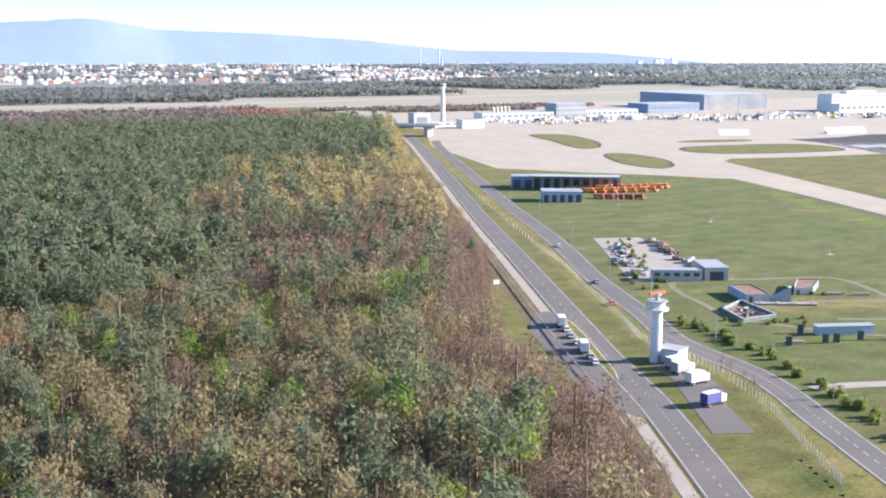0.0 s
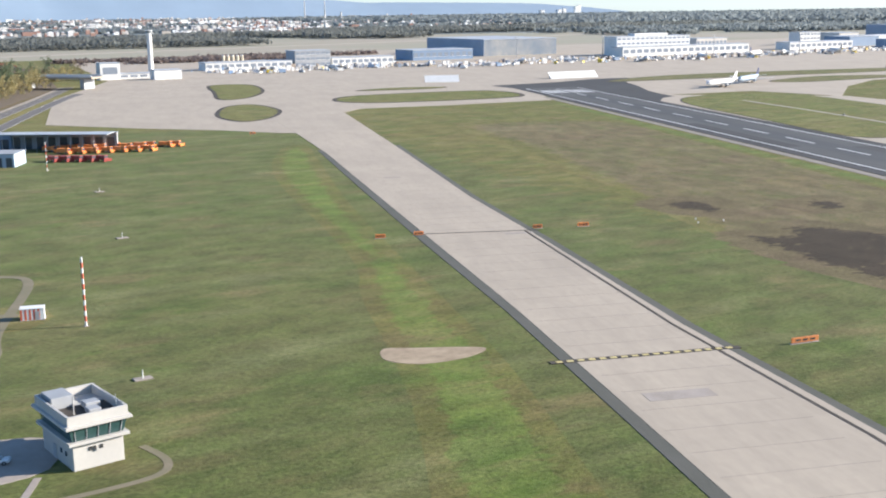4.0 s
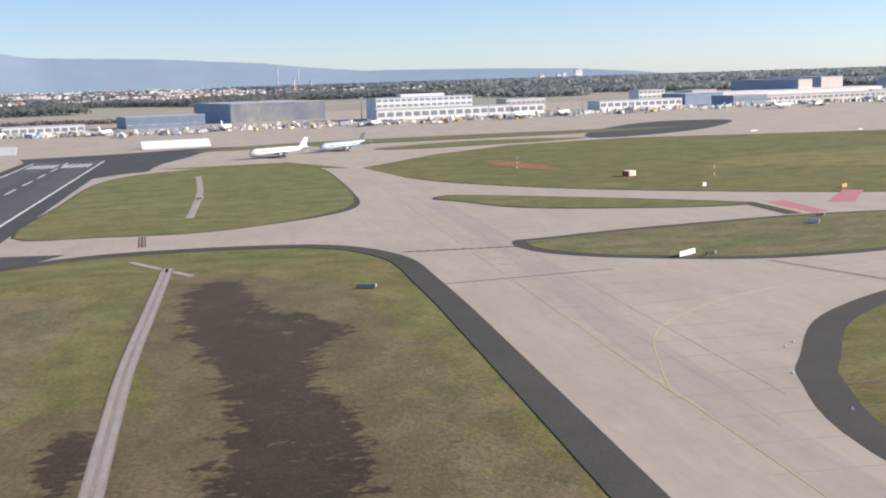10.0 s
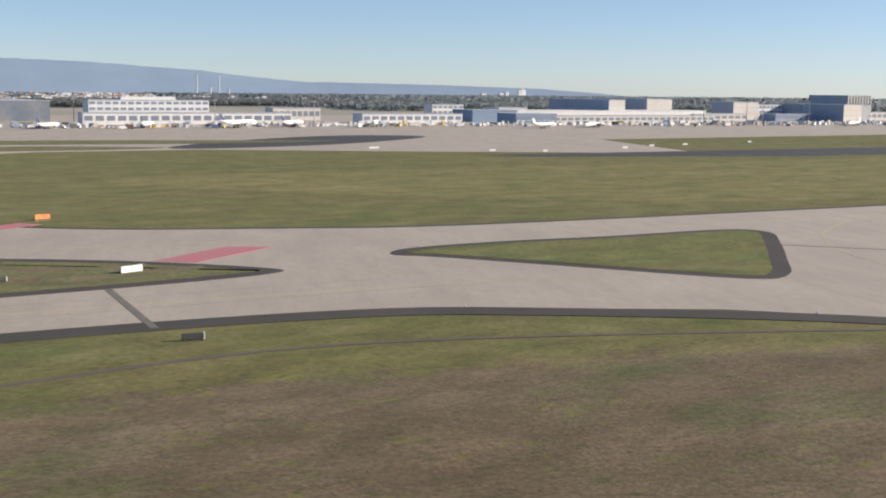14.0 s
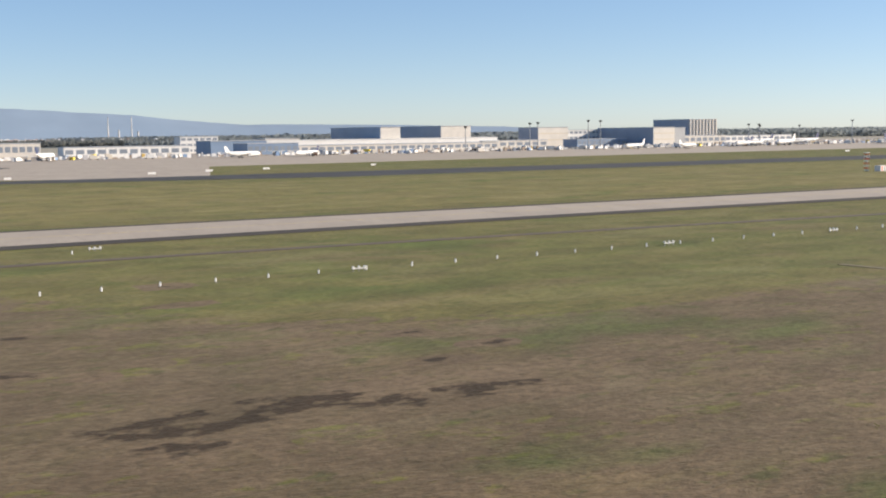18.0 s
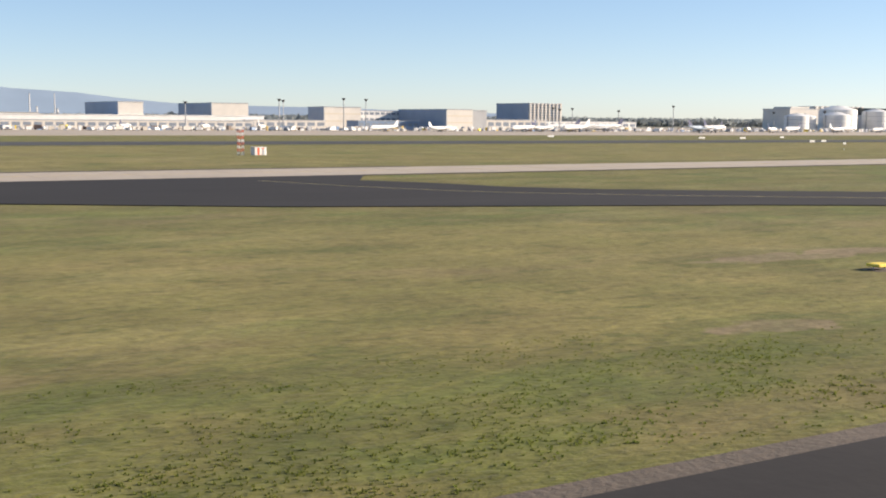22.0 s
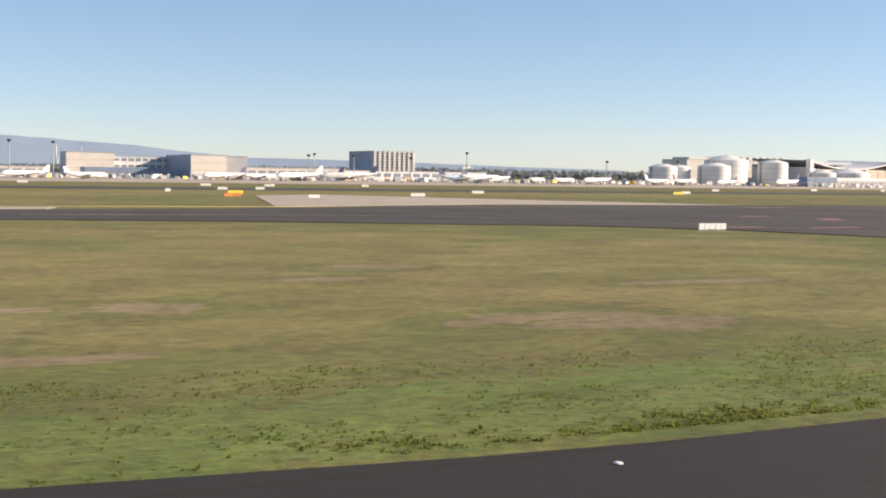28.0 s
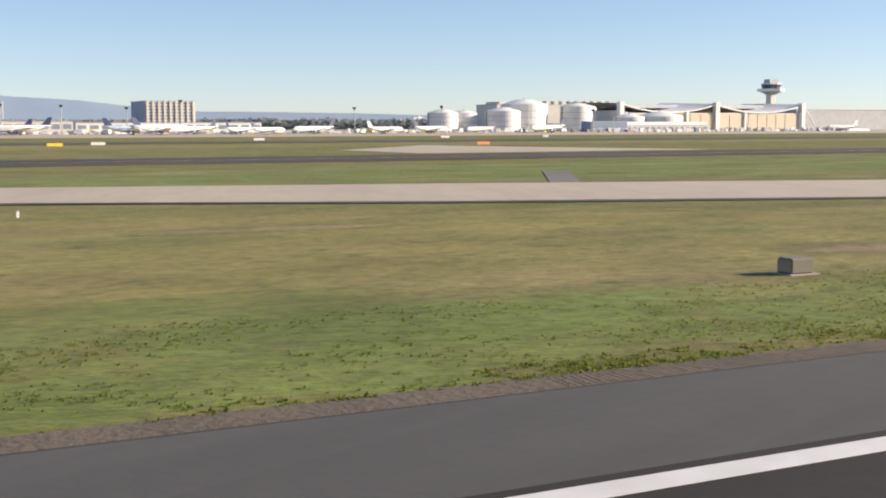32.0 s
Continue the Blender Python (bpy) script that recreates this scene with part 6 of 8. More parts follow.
shed("yard_shed", (131, 170), (139, 165.6), 2.6, 2.0, OFFWHITE, GREY, "long white yard shed with windows", 0, 0.0, 5)
shed("yard_shed", (140, 165.8), (144, 164), 8.5, 2.4, OFFWHITE, GREY, "white yard hall with a pale roof", 1)
prng = random.Random(21)
for i in range(60):
    t = prng.random()
    if i < 34:
        x, y = 144 + 14 * t + prng.uniform(-1.3, 1.3) + 3, 176 + 36 * t + prng.uniform(-1.5, 1.5)
    else:
        x, y = 131 + 16 * t + prng.uniform(-1, 2.6), 175 + 30 * t + prng.uniform(-1.5, 1.5)
    s = prng.uniform(0.45, 1.1)
    if i >= 34 and i % 2:
        car((x, y), 55 + prng.uniform(-6, 6), WHITE if i % 4 == 1 else GREY, "white or grey car stored in the yard")
        continue
    m = thing("scrap_crate", (x, y, 0.03), "rusty crate of scrap in the storage yard", "crate", "yard scrap", prng.uniform(20, 70))
    paint = (SCRAP if i % 3 else GREY) if i < 34 else GREY
    part("crate", a_box(-s, s, -0.6 * s, 0.6 * s, 0.08, 0.75 * s, 0.03), paint, m)
    for y0 in (-0.4 * s, 0.3 * s):
        part("skid", a_box(-0.9 * s, 0.9 * s, y0, y0 + 0.1 * s, 0, 0.08), SCRAP, m)
    x0, y0 = prng.uniform(-0.6, 0.1) * s, prng.uniform(-0.4, 0.0) * s
    part("load", a_box(x0, x0 + 0.5 * s, y0, y0 + 0.4 * s, 0.75 * s, prng.uniform(0.85, 1.2) * s, 0.02), SCRAP, m)
def pen(corners, h, label, skip=()):
    """A low roofless fire-training pen: thick walls round a rusty floor."""
    m = thing("training_pen", (0, 0, 0), label, "pen", "training pens")
    c = [Vector((*p, 0)) for p in corners]
    mid = sum(c, Vector()) / len(c)
    bm = bmesh.new()
    bm.faces.new([bm.verts.new(mid + (v - mid) * 0.97 + Vector((0, 0, 0.12))) for v in c])
    part("floor", bm, RUSTROOF, m, "rusty brown floor")
    for i, p in enumerate(c):
        if i in skip:
            continue
        q = c[(i + 1) % len(c)]
        d = (q - p).normalized()
        n = Vector((-d.y, d.x, 0)) * 0.13
        bm = bmesh.new()
        ring = [p - n - d * 0.1, q - n - d * 0.14, q + n - d * 0.14, p + n - d * 0.1]
        lo = [bm.verts.new(v) for v in ring]
        hi = [bm.verts.new(v + Vector((0, 0, h))) for v in ring]
        bm.faces.new(lo[::-1])
        bm.faces.new(hi)
        for k in range(4):
            bm.faces.new((lo[k], lo[(k + 1) % 4], hi[(k + 1) % 4], hi[k]))
        bmesh.ops.recalc_face_normals(bm, faces=bm.faces)
        w = part("wall", bm, PEN_WALL, m)
        e = (q - p).length
        cap = a_box(0, e - 0.28, -0.16, 0.16, h, h + 0.05)
        cap.transform(Matrix.Translation(p) @ Matrix.Rotation(math.atan2(d.y, d.x), 4, "Z"))
        part("coping", cap, GREY, w)
    return m


pen([(125.7, 144.2), (123, 136.2), (130.2, 136.6), (132.6, 147.6)], 0.6, "roofless training pen with a rusty floor")
scrap = thing("scrap_heap", (127.9, 141.2, 0.12), "heap of rusty and pale scrap in a training pen", "scrap")
srng = random.Random(41)
for i in range(22):
    bm = a_box(-srng.uniform(0.2, 0.9), srng.uniform(0.2, 0.9), -0.12, 0.12, 0, srng.uniform(0.08, 0.4), 0.02)
    bm.transform(Matrix.Translation((srng.uniform(-2.6, 2.4), srng.uniform(-2.6, 3.0), 0.0)) @ Matrix.Rotation(srng.uniform(0, 3.1), 4, "Z"))
    part("beam" if i % 2 else "scrap_sheet", bm, (RUSTROOF, SOIL, OFFWHITE, GREY, PEN_WALL)[i % 5], scrap)
for x, y, k in ((127.6, 134.0, 0.7), (129.5, 133.4, 0.6), (131.2, 131.0, 0.6), (126.0, 133.4, 0.5), (148.7, 147.4, 0.6), (121.4, 134.8, 0.6), (129.5, 129.7, 0.4), (154.0, 145.4, 0.4), (144.9, 150.2, 0.6), (133.6, 134.2, 0.5), (121.5, 138.5, 0.5), (150.4, 146.6, 0.5)):
    b = copy_thing(bush_master, pose(x, y, 0, 0, 0, 67 * x))
    b.scale = (k * 1.2, k * 1.2, k)
    tagged(b, "dark green shrub beside the training yard", "bush", "training yard shrubs")
def training_house(c, h, label):
    """A low flat-roofed block: off-white, dark teal and pale blue walls, a rusty roof behind a parapet, a dark door."""
    m = thing("training_house", (0, 0, 0), label, "building", "training houses")
    c = [Vector((*p, 0)) for p in c]
    mid = sum(c, Vector()) / 4
    bm = bmesh.new()
    bm.faces.new([bm.verts.new(mid + (v - mid) * 0.93 + Vector((0, 0, h - 0.12))) for v in c])
    part("roof", bm, RUSTROOF, m, "rusty brown flat roof")
    for i, p in enumerate(c):
        q = c[(i + 1) % 4]
        d = (q - p).normalized()
        bm = a_box(0, (q - p).length - 0.13, 0, 0.13, 0, h)
        bm.transform(Matrix.Translation(p) @ Matrix.Rotation(math.atan2(d.y, d.x), 4, "Z"))
        w = part("wall", bm, (OFFWHITE, PEN_WALL, PEN_WALL, PALEBLUE)[i], m)
        if i == 0:
            bm = a_box(0.5, 1.1, -0.03, 0, 0.02, h * 0.7)
            bm.transform(Matrix.Translation(p) @ Matrix.Rotation(math.atan2(d.y, d.x), 4, "Z"))
            part("door", bm, GREEN_PAINT, w, "dark green door")
    return m


training_house([(133.7, 147.5), (137.6, 145.9), (140.4, 153.8), (136.4, 155.4)], 1.5, "low white training house with a rusty roof")
training_house([(145.6, 148.7), (148.8, 147.5), (155.0, 152.2), (152.0, 154.6)], 1.35, "long low training house with a rusty roof")
m = thing("training_ramp", (0, 0, 0), "grey concrete wall that slopes like a sail", "ramp")
bm = bmesh.new()
ends = [Vector((138.0, 146.2, 0)), Vector((141.0, 144.6, 0))]
back = Vector((0.6, 1.6, 0))
v = [bm.verts.new(p) for p in (ends[0], ends[1], ends[1] + Vector((0, 0, 2.5)), ends[0] + Vector((0, 0, 0.3)), ends[0] + back, ends[1] + back, ends[1] + back * 0.3 + Vector((0, 0, 2.5)), ends[0] + back + Vector((0, 0, 0.3)))]
for f in ((0, 1, 2, 3), (1, 5, 6, 2), (5, 4, 7, 6), (4, 0, 3, 7), (3, 2, 6, 7), (0, 4, 5, 1)):
    bm.faces.new([v[i] for i in f])
bmesh.ops.recalc_face_normals(bm, faces=bm.faces)
part("slope", bm, GREY, m)
part("kerb", a_box(140.7, 141.4, 144.9, 145.5, 2.42, 2.56, 0.02), WHITE, m)
m = thing("training_platform", (138.4, 143.2, 0), "low concrete platform beside the pens", "platform", "", -30)
part("slab", a_box(-5.2, 5.2, -0.7, 0.7, 0, 0.35, 0.03), GRAVEL, m)
for x in (-4.4, -1.5, 1.4, 4.2):
    part("bollard", a_box(x, x + 0.25, -0.55, -0.3, 0.35, 0.8, 0.02), WHITE, m)
shed("white_bunker", (127.3, 124.6), (135.6, 121.5), 1.7, 1.3, PALEBLUE, GREY, "long low white bunker with a grey roof", 0, 0.0, 0)
for x, y in ((126.0, 126.9), (119, 122), (125, 120.8), (126.6, 120.2), (131, 119.8), (135, 118), (143, 116)):
    b = thing("green_locker", (x, y, 0), "tall dark green locker on a slab", "locker", "green lockers", -25)
    part("body", a_box(-0.4, 0.4, -0.25, 0.25, 0.05, 1.45, 0.02), GREEN_PAINT, b)
    part("slab", a_box(-0.5, 0.5, -0.35, 0.35, 0, 0.05), GRAVEL, b)
for x, y in ((138, 117.3), (120.5, 122.6), (156, 143), (152, 145.4)):
    b = thing("concrete_block", (x, y, 0), "low concrete block beside the path", "block", "", -25)
    part("block", a_box(-1.4, 1.4, -0.25, 0.25, 0, 0.4, 0.04), GREY, b)
    part("cap", a_box(-1.45, 1.45, -0.3, 0.3, 0.4, 0.46), GRAVEL, b)

# fence along the perimeter: pale posts with wire
fl = curve_pts([(84, 78), (90, 90), (95.8, 102), (100.5, 118), (101.6, 132.7), (106.5, 145.3), (115, 167), (126, 194), (134, 218), (158, 282), (196, 380)], False, 15)
fence = thing("perimeter_fence", (0, 0, 0), "wire perimeter fence with pale posts", "fence")
for i, p in enumerate(fl):
    part("post", a_tube((p.x, p.y, 0), (p.x, p.y, 1.15), 0.04, 0.04, 5), WHITE, fence)
    if i:
        q = fl[i - 1]
        for z in (0.4, 0.75, 1.1):
            part("wire", a_tube((q.x, q.y, z), (p.x, p.y, z), 0.006, 0.006, 3), GREY, fence)
gr = thing("guard_rail", (0, 0, 0), "pale guard rail along the forest road", "rail")
gl2 = offset_line(curve_pts([(72, 78)] + road_a[:5], False, 6), 5.6)
for i in range(1, len(gl2)):
    p, q = gl2[i - 1], gl2[i]
    part("rail", a_tube((p.x, p.y, 0.4), (q.x, q.y, 0.4), 0.09, 0.09, 5), GREY, gr)
    part("post", a_tube((p.x, p.y, 0), (p.x, p.y, 0.4), 0.06, 0.06, 5), GREY, gr)
med = curve_pts([(85.6, 117.8), (88.2, 121.5), (92.8, 132.4), (96.7, 141.8), (99.4, 150.4), (96.4, 145.6), (91, 131.4), (87.4, 122.8)], True, 3)
sheet("median_kerb", med, 0.075, CONCRETE, "pale concrete kerb round a grass median", "kerb")
sheet("grass_median", inset(med, 0.22), 0.085, GREEN, "green grass median beside the lay-by", "grass")
ml = thing("street_lamp", (109.5, 141, 0), "slim grey street lamp beside the road", "lamp", "street lamps")
part("pole", a_tube((0, 0, 0), (0, 0, 5.0), 0.06, 0.04, 6), GREY, ml)
part("arm", a_tube((0, 0, 5.0), (-0.8, 0.3, 5.1), 0.035, 0.03, 5), GREY, ml)
part("head", a_box(-1.2, -0.7, 0.2, 0.4, 5.05, 5.15, 0.02), GREY, ml)
for x, y in ((117, 152), (127, 178), (141, 212), (156, 250), (172, 292), (110.5, 128)):
    copy_thing(ml, pose(x, y, 0))
brd = thing("road_bridge", (252, 540, 0), "pale concrete bridge over the road", "bridge", "", -43)
part("deck", a_box(-16, 20, -5, 5, 4.6, 5.4), CONCRETE, brd)
for y in (-5, 4.8):
    part("parapet", a_box(-16, 20, y, y + 0.2, 5.4, 6.2), WHITE, brd)
for x in (-15, 15):
    part("pier", a_box(x - 1, x + 1, -4.6, 4.6, 0, 4.6), GREY, brd)
b = thing("road_sign", (101, 176, 0), "small white road sign at the forest edge", "sign")
part("post", a_tube((0, 0, 0), (0, 0, 1.0), 0.05, 0.05, 5), GREY, b)
part("plate", a_box(-0.6, 0.6, -0.03, 0.03, 1.0, 1.8), WHITE, b)

# ---- airfield: signs, lights, masts ----
for x, y, t, w in ((227, 81, -10, 3.4), (221.5, 153, -15, 1.6), (215.5, 154.2, -15, 1.6), (240, 147.6, -15, 1.6), (247, 145, -15, 2.0), (254, 306, -15, 1.6)):
    s = board("taxiway_sign", (x, y), t, w, 0.55, 2, ORANGE, "low orange taxiway sign in the grass", "taxiway signs")
    bars(s, w * 0.8, 0.2, 0.28, BLACK, 3)
for x, y, t, w, n in ((457.2, 123, 20, 4.2, 3), (538.9, 118.4, 20, 2.6, 2), (521.3, 194, 20, 1.5, 1), (539.8, 172.2, 20, 2.4, 2), (494, 136, -70, 2.0, 1)):
    s = board("taxiway_sign", (x, y), t, w, 0.7, n, ORANGE if (x, y) == (539.8, 172.2) else WHITE, "white backed taxiway sign in the grass", "taxiway signs")
for x, y, t, w, h in ((464.2, 83.2, -15, 1.3, 0.5), (534.9, 84.4, -10, 1.7, 0.6), (411.2, 127.4, -35, 2.4, 0.5), (501.2, 141.6, -10, 1.6, 0.5), (460, 121.5, 0, 1.6, 0.5), (526, 117.5, 0, 1.4, 0.5), (599.8, 39.2, -12, 1.1, 0.55), (485, 84.6, 0, 1.0, 0.42), (425.5, 247, 20, 1.4, 0.5)):
    b = thing("cable_box", (x, y, 0.1 if y > 100 else 0), "low sign back with a white end cap", "box", "sign backs", t)
    part("casing", a_box(-w / 2, w / 2, -0.12, 0.12, 0.1, h, 0.03), SLATE if x in (464.2, 411.2) else SHOULDER_OLD, b)
    part("plinth", a_box(-w / 2, w / 2, -0.16, 0.16, 0, 0.03), SOIL, b)
    for dx in (-w * 0.35, w * 0.35):
        part("leg", a_box(dx - 0.04, dx + 0.04, -0.05, 0.05, 0.03, 0.1), GREY, b)
    part("cap", a_box(w / 2 - 0.1, w / 2 + 0.02, -0.14, 0.14, 0.08, h + 0.03), WHITE, b)
b = board("taxiway_sign", (598, 40.6), 25, 1.9, 0.5, 2, WHITE, "white backed sign beside the taxiway", "taxiway signs")
b = board("taxiway_sign", (583.8, 59), 65, 1.0, 0.55, 1, YELLOW, "small yellow taxiway sign in the grass", "taxiway signs")
b = board("taxiway_sign", (641.6, 43.4), 42, 2.6, 0.75, 2, WHITE, "tall white backed sign in the grass", "taxiway signs")
for x, y in ((604.3, 45.2), (631, 44.6)):
    m = thing("guard_light", (x, y, 0.07), "small yellow runway guard light", "light", "guard lights")
    part("housing", a_box(-0.2, 0.2, -0.12, 0.12, 0.08, 0.38, 0.03), YELLOW, m)
    part("foot", a_tube((0, 0, 0), (0, 0, 0.08), 0.08, 0.08, 6), GREY, m)
    part("lens", a_tube((-0.1, -0.16, 0.27), (-0.1, -0.15, 0.27), 0.08, 0.08, 8), GLASS, m)
s = board("taxiway_sign", (645.2, 98.6), 5, 2.4, 0.5, 2, BLUE, "blue backed sign with a white end", "taxiway signs")
part("end_panel", a_box(1.2, 1.5, -0.08, 0.08, 0.1, 0.7), WHITE, s)
hut("striped_hut", (525.1, 225.6), 15, 2.6, 2.0, 1.3, 3, "orange and white equipment hut in the field")
pole("striped_pole", (517.7, 264.9), 3.2, 0.1, 5, "thin pale pole in the grass field")
pole("striped_pole", (539.0, 211.1), 2.6, 0.08, 3, "thin white pole in the grass field")
first = light((674.1, 80.5))
for i in range(1, 26):
    copy_thing(first, pose(674.1 + 4.11 * i, 80.5 + 0.085 * i, 0))
for i in range(9):
    copy_thing(first, pose(663.3 + 0.3 * i, 73.3 - 4.05 * i, 0))
for x, y in ((647.2, 97.7), (690.6, 108.1), (820.9, 75.5), (821, 70), (821.6, 64), (822, 59.5), (822.5, 55.9), (823, 52.3), (823.4, 48.5), (792, 77), (800, 76.6), (808, 76), (1045, 186), (1048, 167), (1204.6, 57.2), (268.7, 136.2), (265.9, 139.7), (264, 137)):
    copy_thing(first, pose(x, y, 0))
for x, y in ((662.8, 81.3), (706, 80.5), (738, 81.3), (760, 81.5), (693, 109.5), (802, 77.2), (816, 74)):
    m = thing("light_cluster", (x, y, 0), "cluster of white approach lights in the grass", "light", "light clusters")
    part("bar", a_box(-0.6, 0.6, -0.05, 0.05, 0.2, 0.28), WHITE, m)
    for dx in (-0.5, 0, 0.5):
        part("post", a_tube((dx, 0, 0), (dx, 0, 0.2), 0.03, 0.03, 5), GREY, m)
        part("lamp", a_tube((dx, -0.08, 0.35), (dx, 0.08, 0.35), 0.1, 0.1, 8), WHITE, m)
for x, y in ((605, 50), (600, 66), (626.5, 67), (627, 80), (628, 54), (634, 39), (424, 70), (432, 78), (594, 62), (586, 71), (430, 77), (420, 60), (560, 87), (487, 94), (520, 94.5), (938.9, 44.2), (950, 55.3), (946, 58.8), (983, 45.6), (968.5, 29.6), (1032.6, 19.6)):
    m = thing("edge_light", (x, y, 0.06), "small pale taxiway edge light", "light", "edge lights")
    part("base", a_tube((0, 0, 0), (0, 0, 0.05), 0.14, 0.12, 8), GREY, m)
    part("lamp", a_tube((0, 0, 0.05), (0, 0, 0.22), 0.07, 0.05, 8), WHITE, m)
# wind mast and the localizer hut with its lattice mast
wv = thing("wind_mast", (763.9, 62.6, 0), "thin red and white wind mast on a slab", "mast")
for i in range(8):
    part("segment", a_tube((0, 0, 0.37 * i), (0, 0, 0.37 * (i + 1)), 0.07, 0.07, 8), (WHITE, WHITE, WHITE, WHITE, WHITE, RED, RED, RED)[i], wv)
for z in (1.6, 2.1):
    part("arm", a_tube((0, 0, z), (0.35, 0, z), 0.03, 0.03, 5), WHITE, wv)
    part("box", a_box(0.25, 0.45, -0.1, 0.1, z - 0.08, z + 0.1), WHITE, wv)
part("slab", a_box(-0.6, 0.6, -0.5, 0.5, 0, 0.06), GRAVEL, wv)
lattice_mast("lattice_mast", (806, 62), 7.6, 0.34, 13, "red and white lattice mast with antennas")
hut("localizer_hut", (808.9, 62.2), 5, 2.5, 1.9, 1.45, 2, "orange and white striped localizer hut")
b = thing("equipment_cabinet", (811.6, 61.2, 0), "low grey cabinet beside the hut", "cabinet")
part("casing", a_box(-0.6, 0.6, -0.4, 0.4, 0.05, 0.9, 0.03), GREY, b)
part("plinth", a_box(-0.7, 0.7, -0.5, 0.5, 0, 0.05), GRAVEL, b)
lattice_mast("lattice_mast", (896.5, 190), 4.4, 0.4, 8, "distant red and white lattice mast")
hut("striped_hut", (899.0, 188), 5, 2.2, 1.6, 1.4, 2, "orange and white equipment hut in the field")
for i, (x, y) in enumerate(((866.1, 33.9), (866.6, 29.1), (866.9, 24.1), (866.9, 19.8))):
    m = thing("papi_unit", (x, y, 0), "flat yellow approach light unit on legs", "light unit", "approach light units")
    part("housing", a_box(-0.45, 0.45, -0.35, 0.35, 0.16, 0.3, 0.03), YELLOW, m)
    for dx in (-0.35, 0.35):
        part("leg", a_tube((dx, 0, 0), (dx, 0, 0.16), 0.03, 0.03, 5), GREY, m)
    part("slab", a_box(-0.7, 0.7, -0.6, 0.6, 0, 0.025), SOIL, m)
for x, y, w, d, lab, m in ((910.1, 21.0, 0.45, 0.38, "small concrete cover slab in the grass", GRAVEL), (908.2, 41.4, 0.5, 0.35, "small concrete cover slab in the grass", GRAVEL), (740, 26.2, 2.6, 1.6, "dark asphalt slab sunk in the grass", SHOULDER), (743.5, 24.5, 3.2, 1.6, "dark asphalt slab sunk in the grass", SHOULDER), (1119.9, 19.9, 1.0, 0.9, "grey concrete cover slab in the grass", GRAVEL), (1126.0, 26.5, 1.1, 0.6, "pale concrete manhole surround", GRAVEL), (1125.4, 21.6, 1.1, 0.6, "pale concrete manhole surround", GRAVEL), (1124.3, 16.8, 0.35, 0.5, "pale plate in the asphalt", WHITE), (1159.5, 26.9, 0.7, 0.9, "pale concrete manhole surround", GRAVEL), (1162.6, 24.4, 0.8, 0.9, "pale concrete manhole surround", GRAVEL), (1171.2, 19.5, 0.9, 0.55, "pale concrete manhole surround", GRAVEL), (1171.3, 17.1, 0.65, 0.4, "pale concrete manhole surround", GRAVEL), (1181, 19.3, 0.9, 0.55, "pale concrete cover slab in the grass", GRAVEL), (1178, 17.5, 1.4, 0.5, "pale concrete cover slab in the grass", GRAVEL)):
    c = thing("cover_slab", (x, y, -0.02 if lab.startswith("dark") else (0.04 if lab.endswith("grass") else 0.06)), lab, "slab", "cover slabs", -8)
    part("slab", a_box(-w, w, -d, d, -0.04, 0.045, 0.01), m, c)
    part("lid", a_box(-w * 0.45, w * 0.45, -d * 0.45, d * 0.45, 0.045, 0.065), GREY if lab.startswith("dark") else m, c)
# grooved concrete edge slabs beside the exit
for x0, y0, x1, y1, pitch, top in ((1080, 16.15, 1119.3, 16.3, 0.16, 0.03), (941, 16.1, 1001, 16.1, 0.15, 0.039), (1209, 16.2, 1232, 16.2, 0.14, 0.039)):
    n = int((x1 - x0) / pitch)
    st = tagged(new("grooved_verge"), "grooved brown earth ridges at the runway edge", "verge", "", "structure")
    for i in range(n):
        x, yc = x0 + (x1 - x0) * i / n, y0 + (y1 - y0) * i / n
        part("ridge", a_box(x, x + pitch * 0.6, yc - 0.36, yc + 0.36, 0.0, top), SOIL, st)
# signs at the last exit
sg = board("taxiway_sign", (1117.9, 51.6), 0, 3.0, 0.45, 3, YELLOW, "yellow taxiway sign with a black middle panel", "exit signs")
part("middle_panel", a_box(-0.35, 0.4, -0.068, -0.061, 0.16, 0.53), BLACK, sg)
bars(sg, 1.0, 0.12, 0.28, YELLOW, 3, 0.4, -0.07)
for x, y, t, w, n in ((1118.9, 46.6, 0, 2.6, 4), (1151.9, 77.7, 0, 2.8, 5), (1155.1, 48.3, 10, 1.9, 4), (1157.0, 38.9, 10, 1.5, 3), (1112, 78.4, 0, 2.9, 5), (1113, 184, 0, 2, 1), (1157.5, 82, 0, 0.8, 1)):
    board("exit_sign", (x, y), t, w, 0.52, n, GREY if x == 1118.9 else WHITE, "grey backed exit sign panels" if x == 1118.9 else "white backed exit sign panels in the grass", "exit signs")
for x, y, m in ((1127.3, 16.0, BLUE), (1131.1, 26.4, BLACK), (1059.4, 14.7, WHITE)):
    b = thing("inset_light", (x, y, 0.066), "small flush taxiway light set in the asphalt", "light", "inset lights")
    part("collar", a_tube((0, 0, 0), (0, 0, 0.012), 0.09, 0.08, 10), GREY, b)
    part("lens", a_tube((0, 0, 0.012), (0, 0, 0.022), 0.065, 0.05, 8), m, b)
for x, y in ((1127.9, 47.8), (1148.5, 48.3)):
    m = thing("guard_light", (x, y, 0.07), "small yellow runway guard light", "light", "guard lights")
    part("housing", a_box(-0.22, 0.22, -0.14, 0.14, 0.06, 0.4, 0.04), YELLOW, m)
    part("foot", a_tube((0, 0, 0), (0, 0, 0.08), 0.08, 0.08, 6), GREY, m)
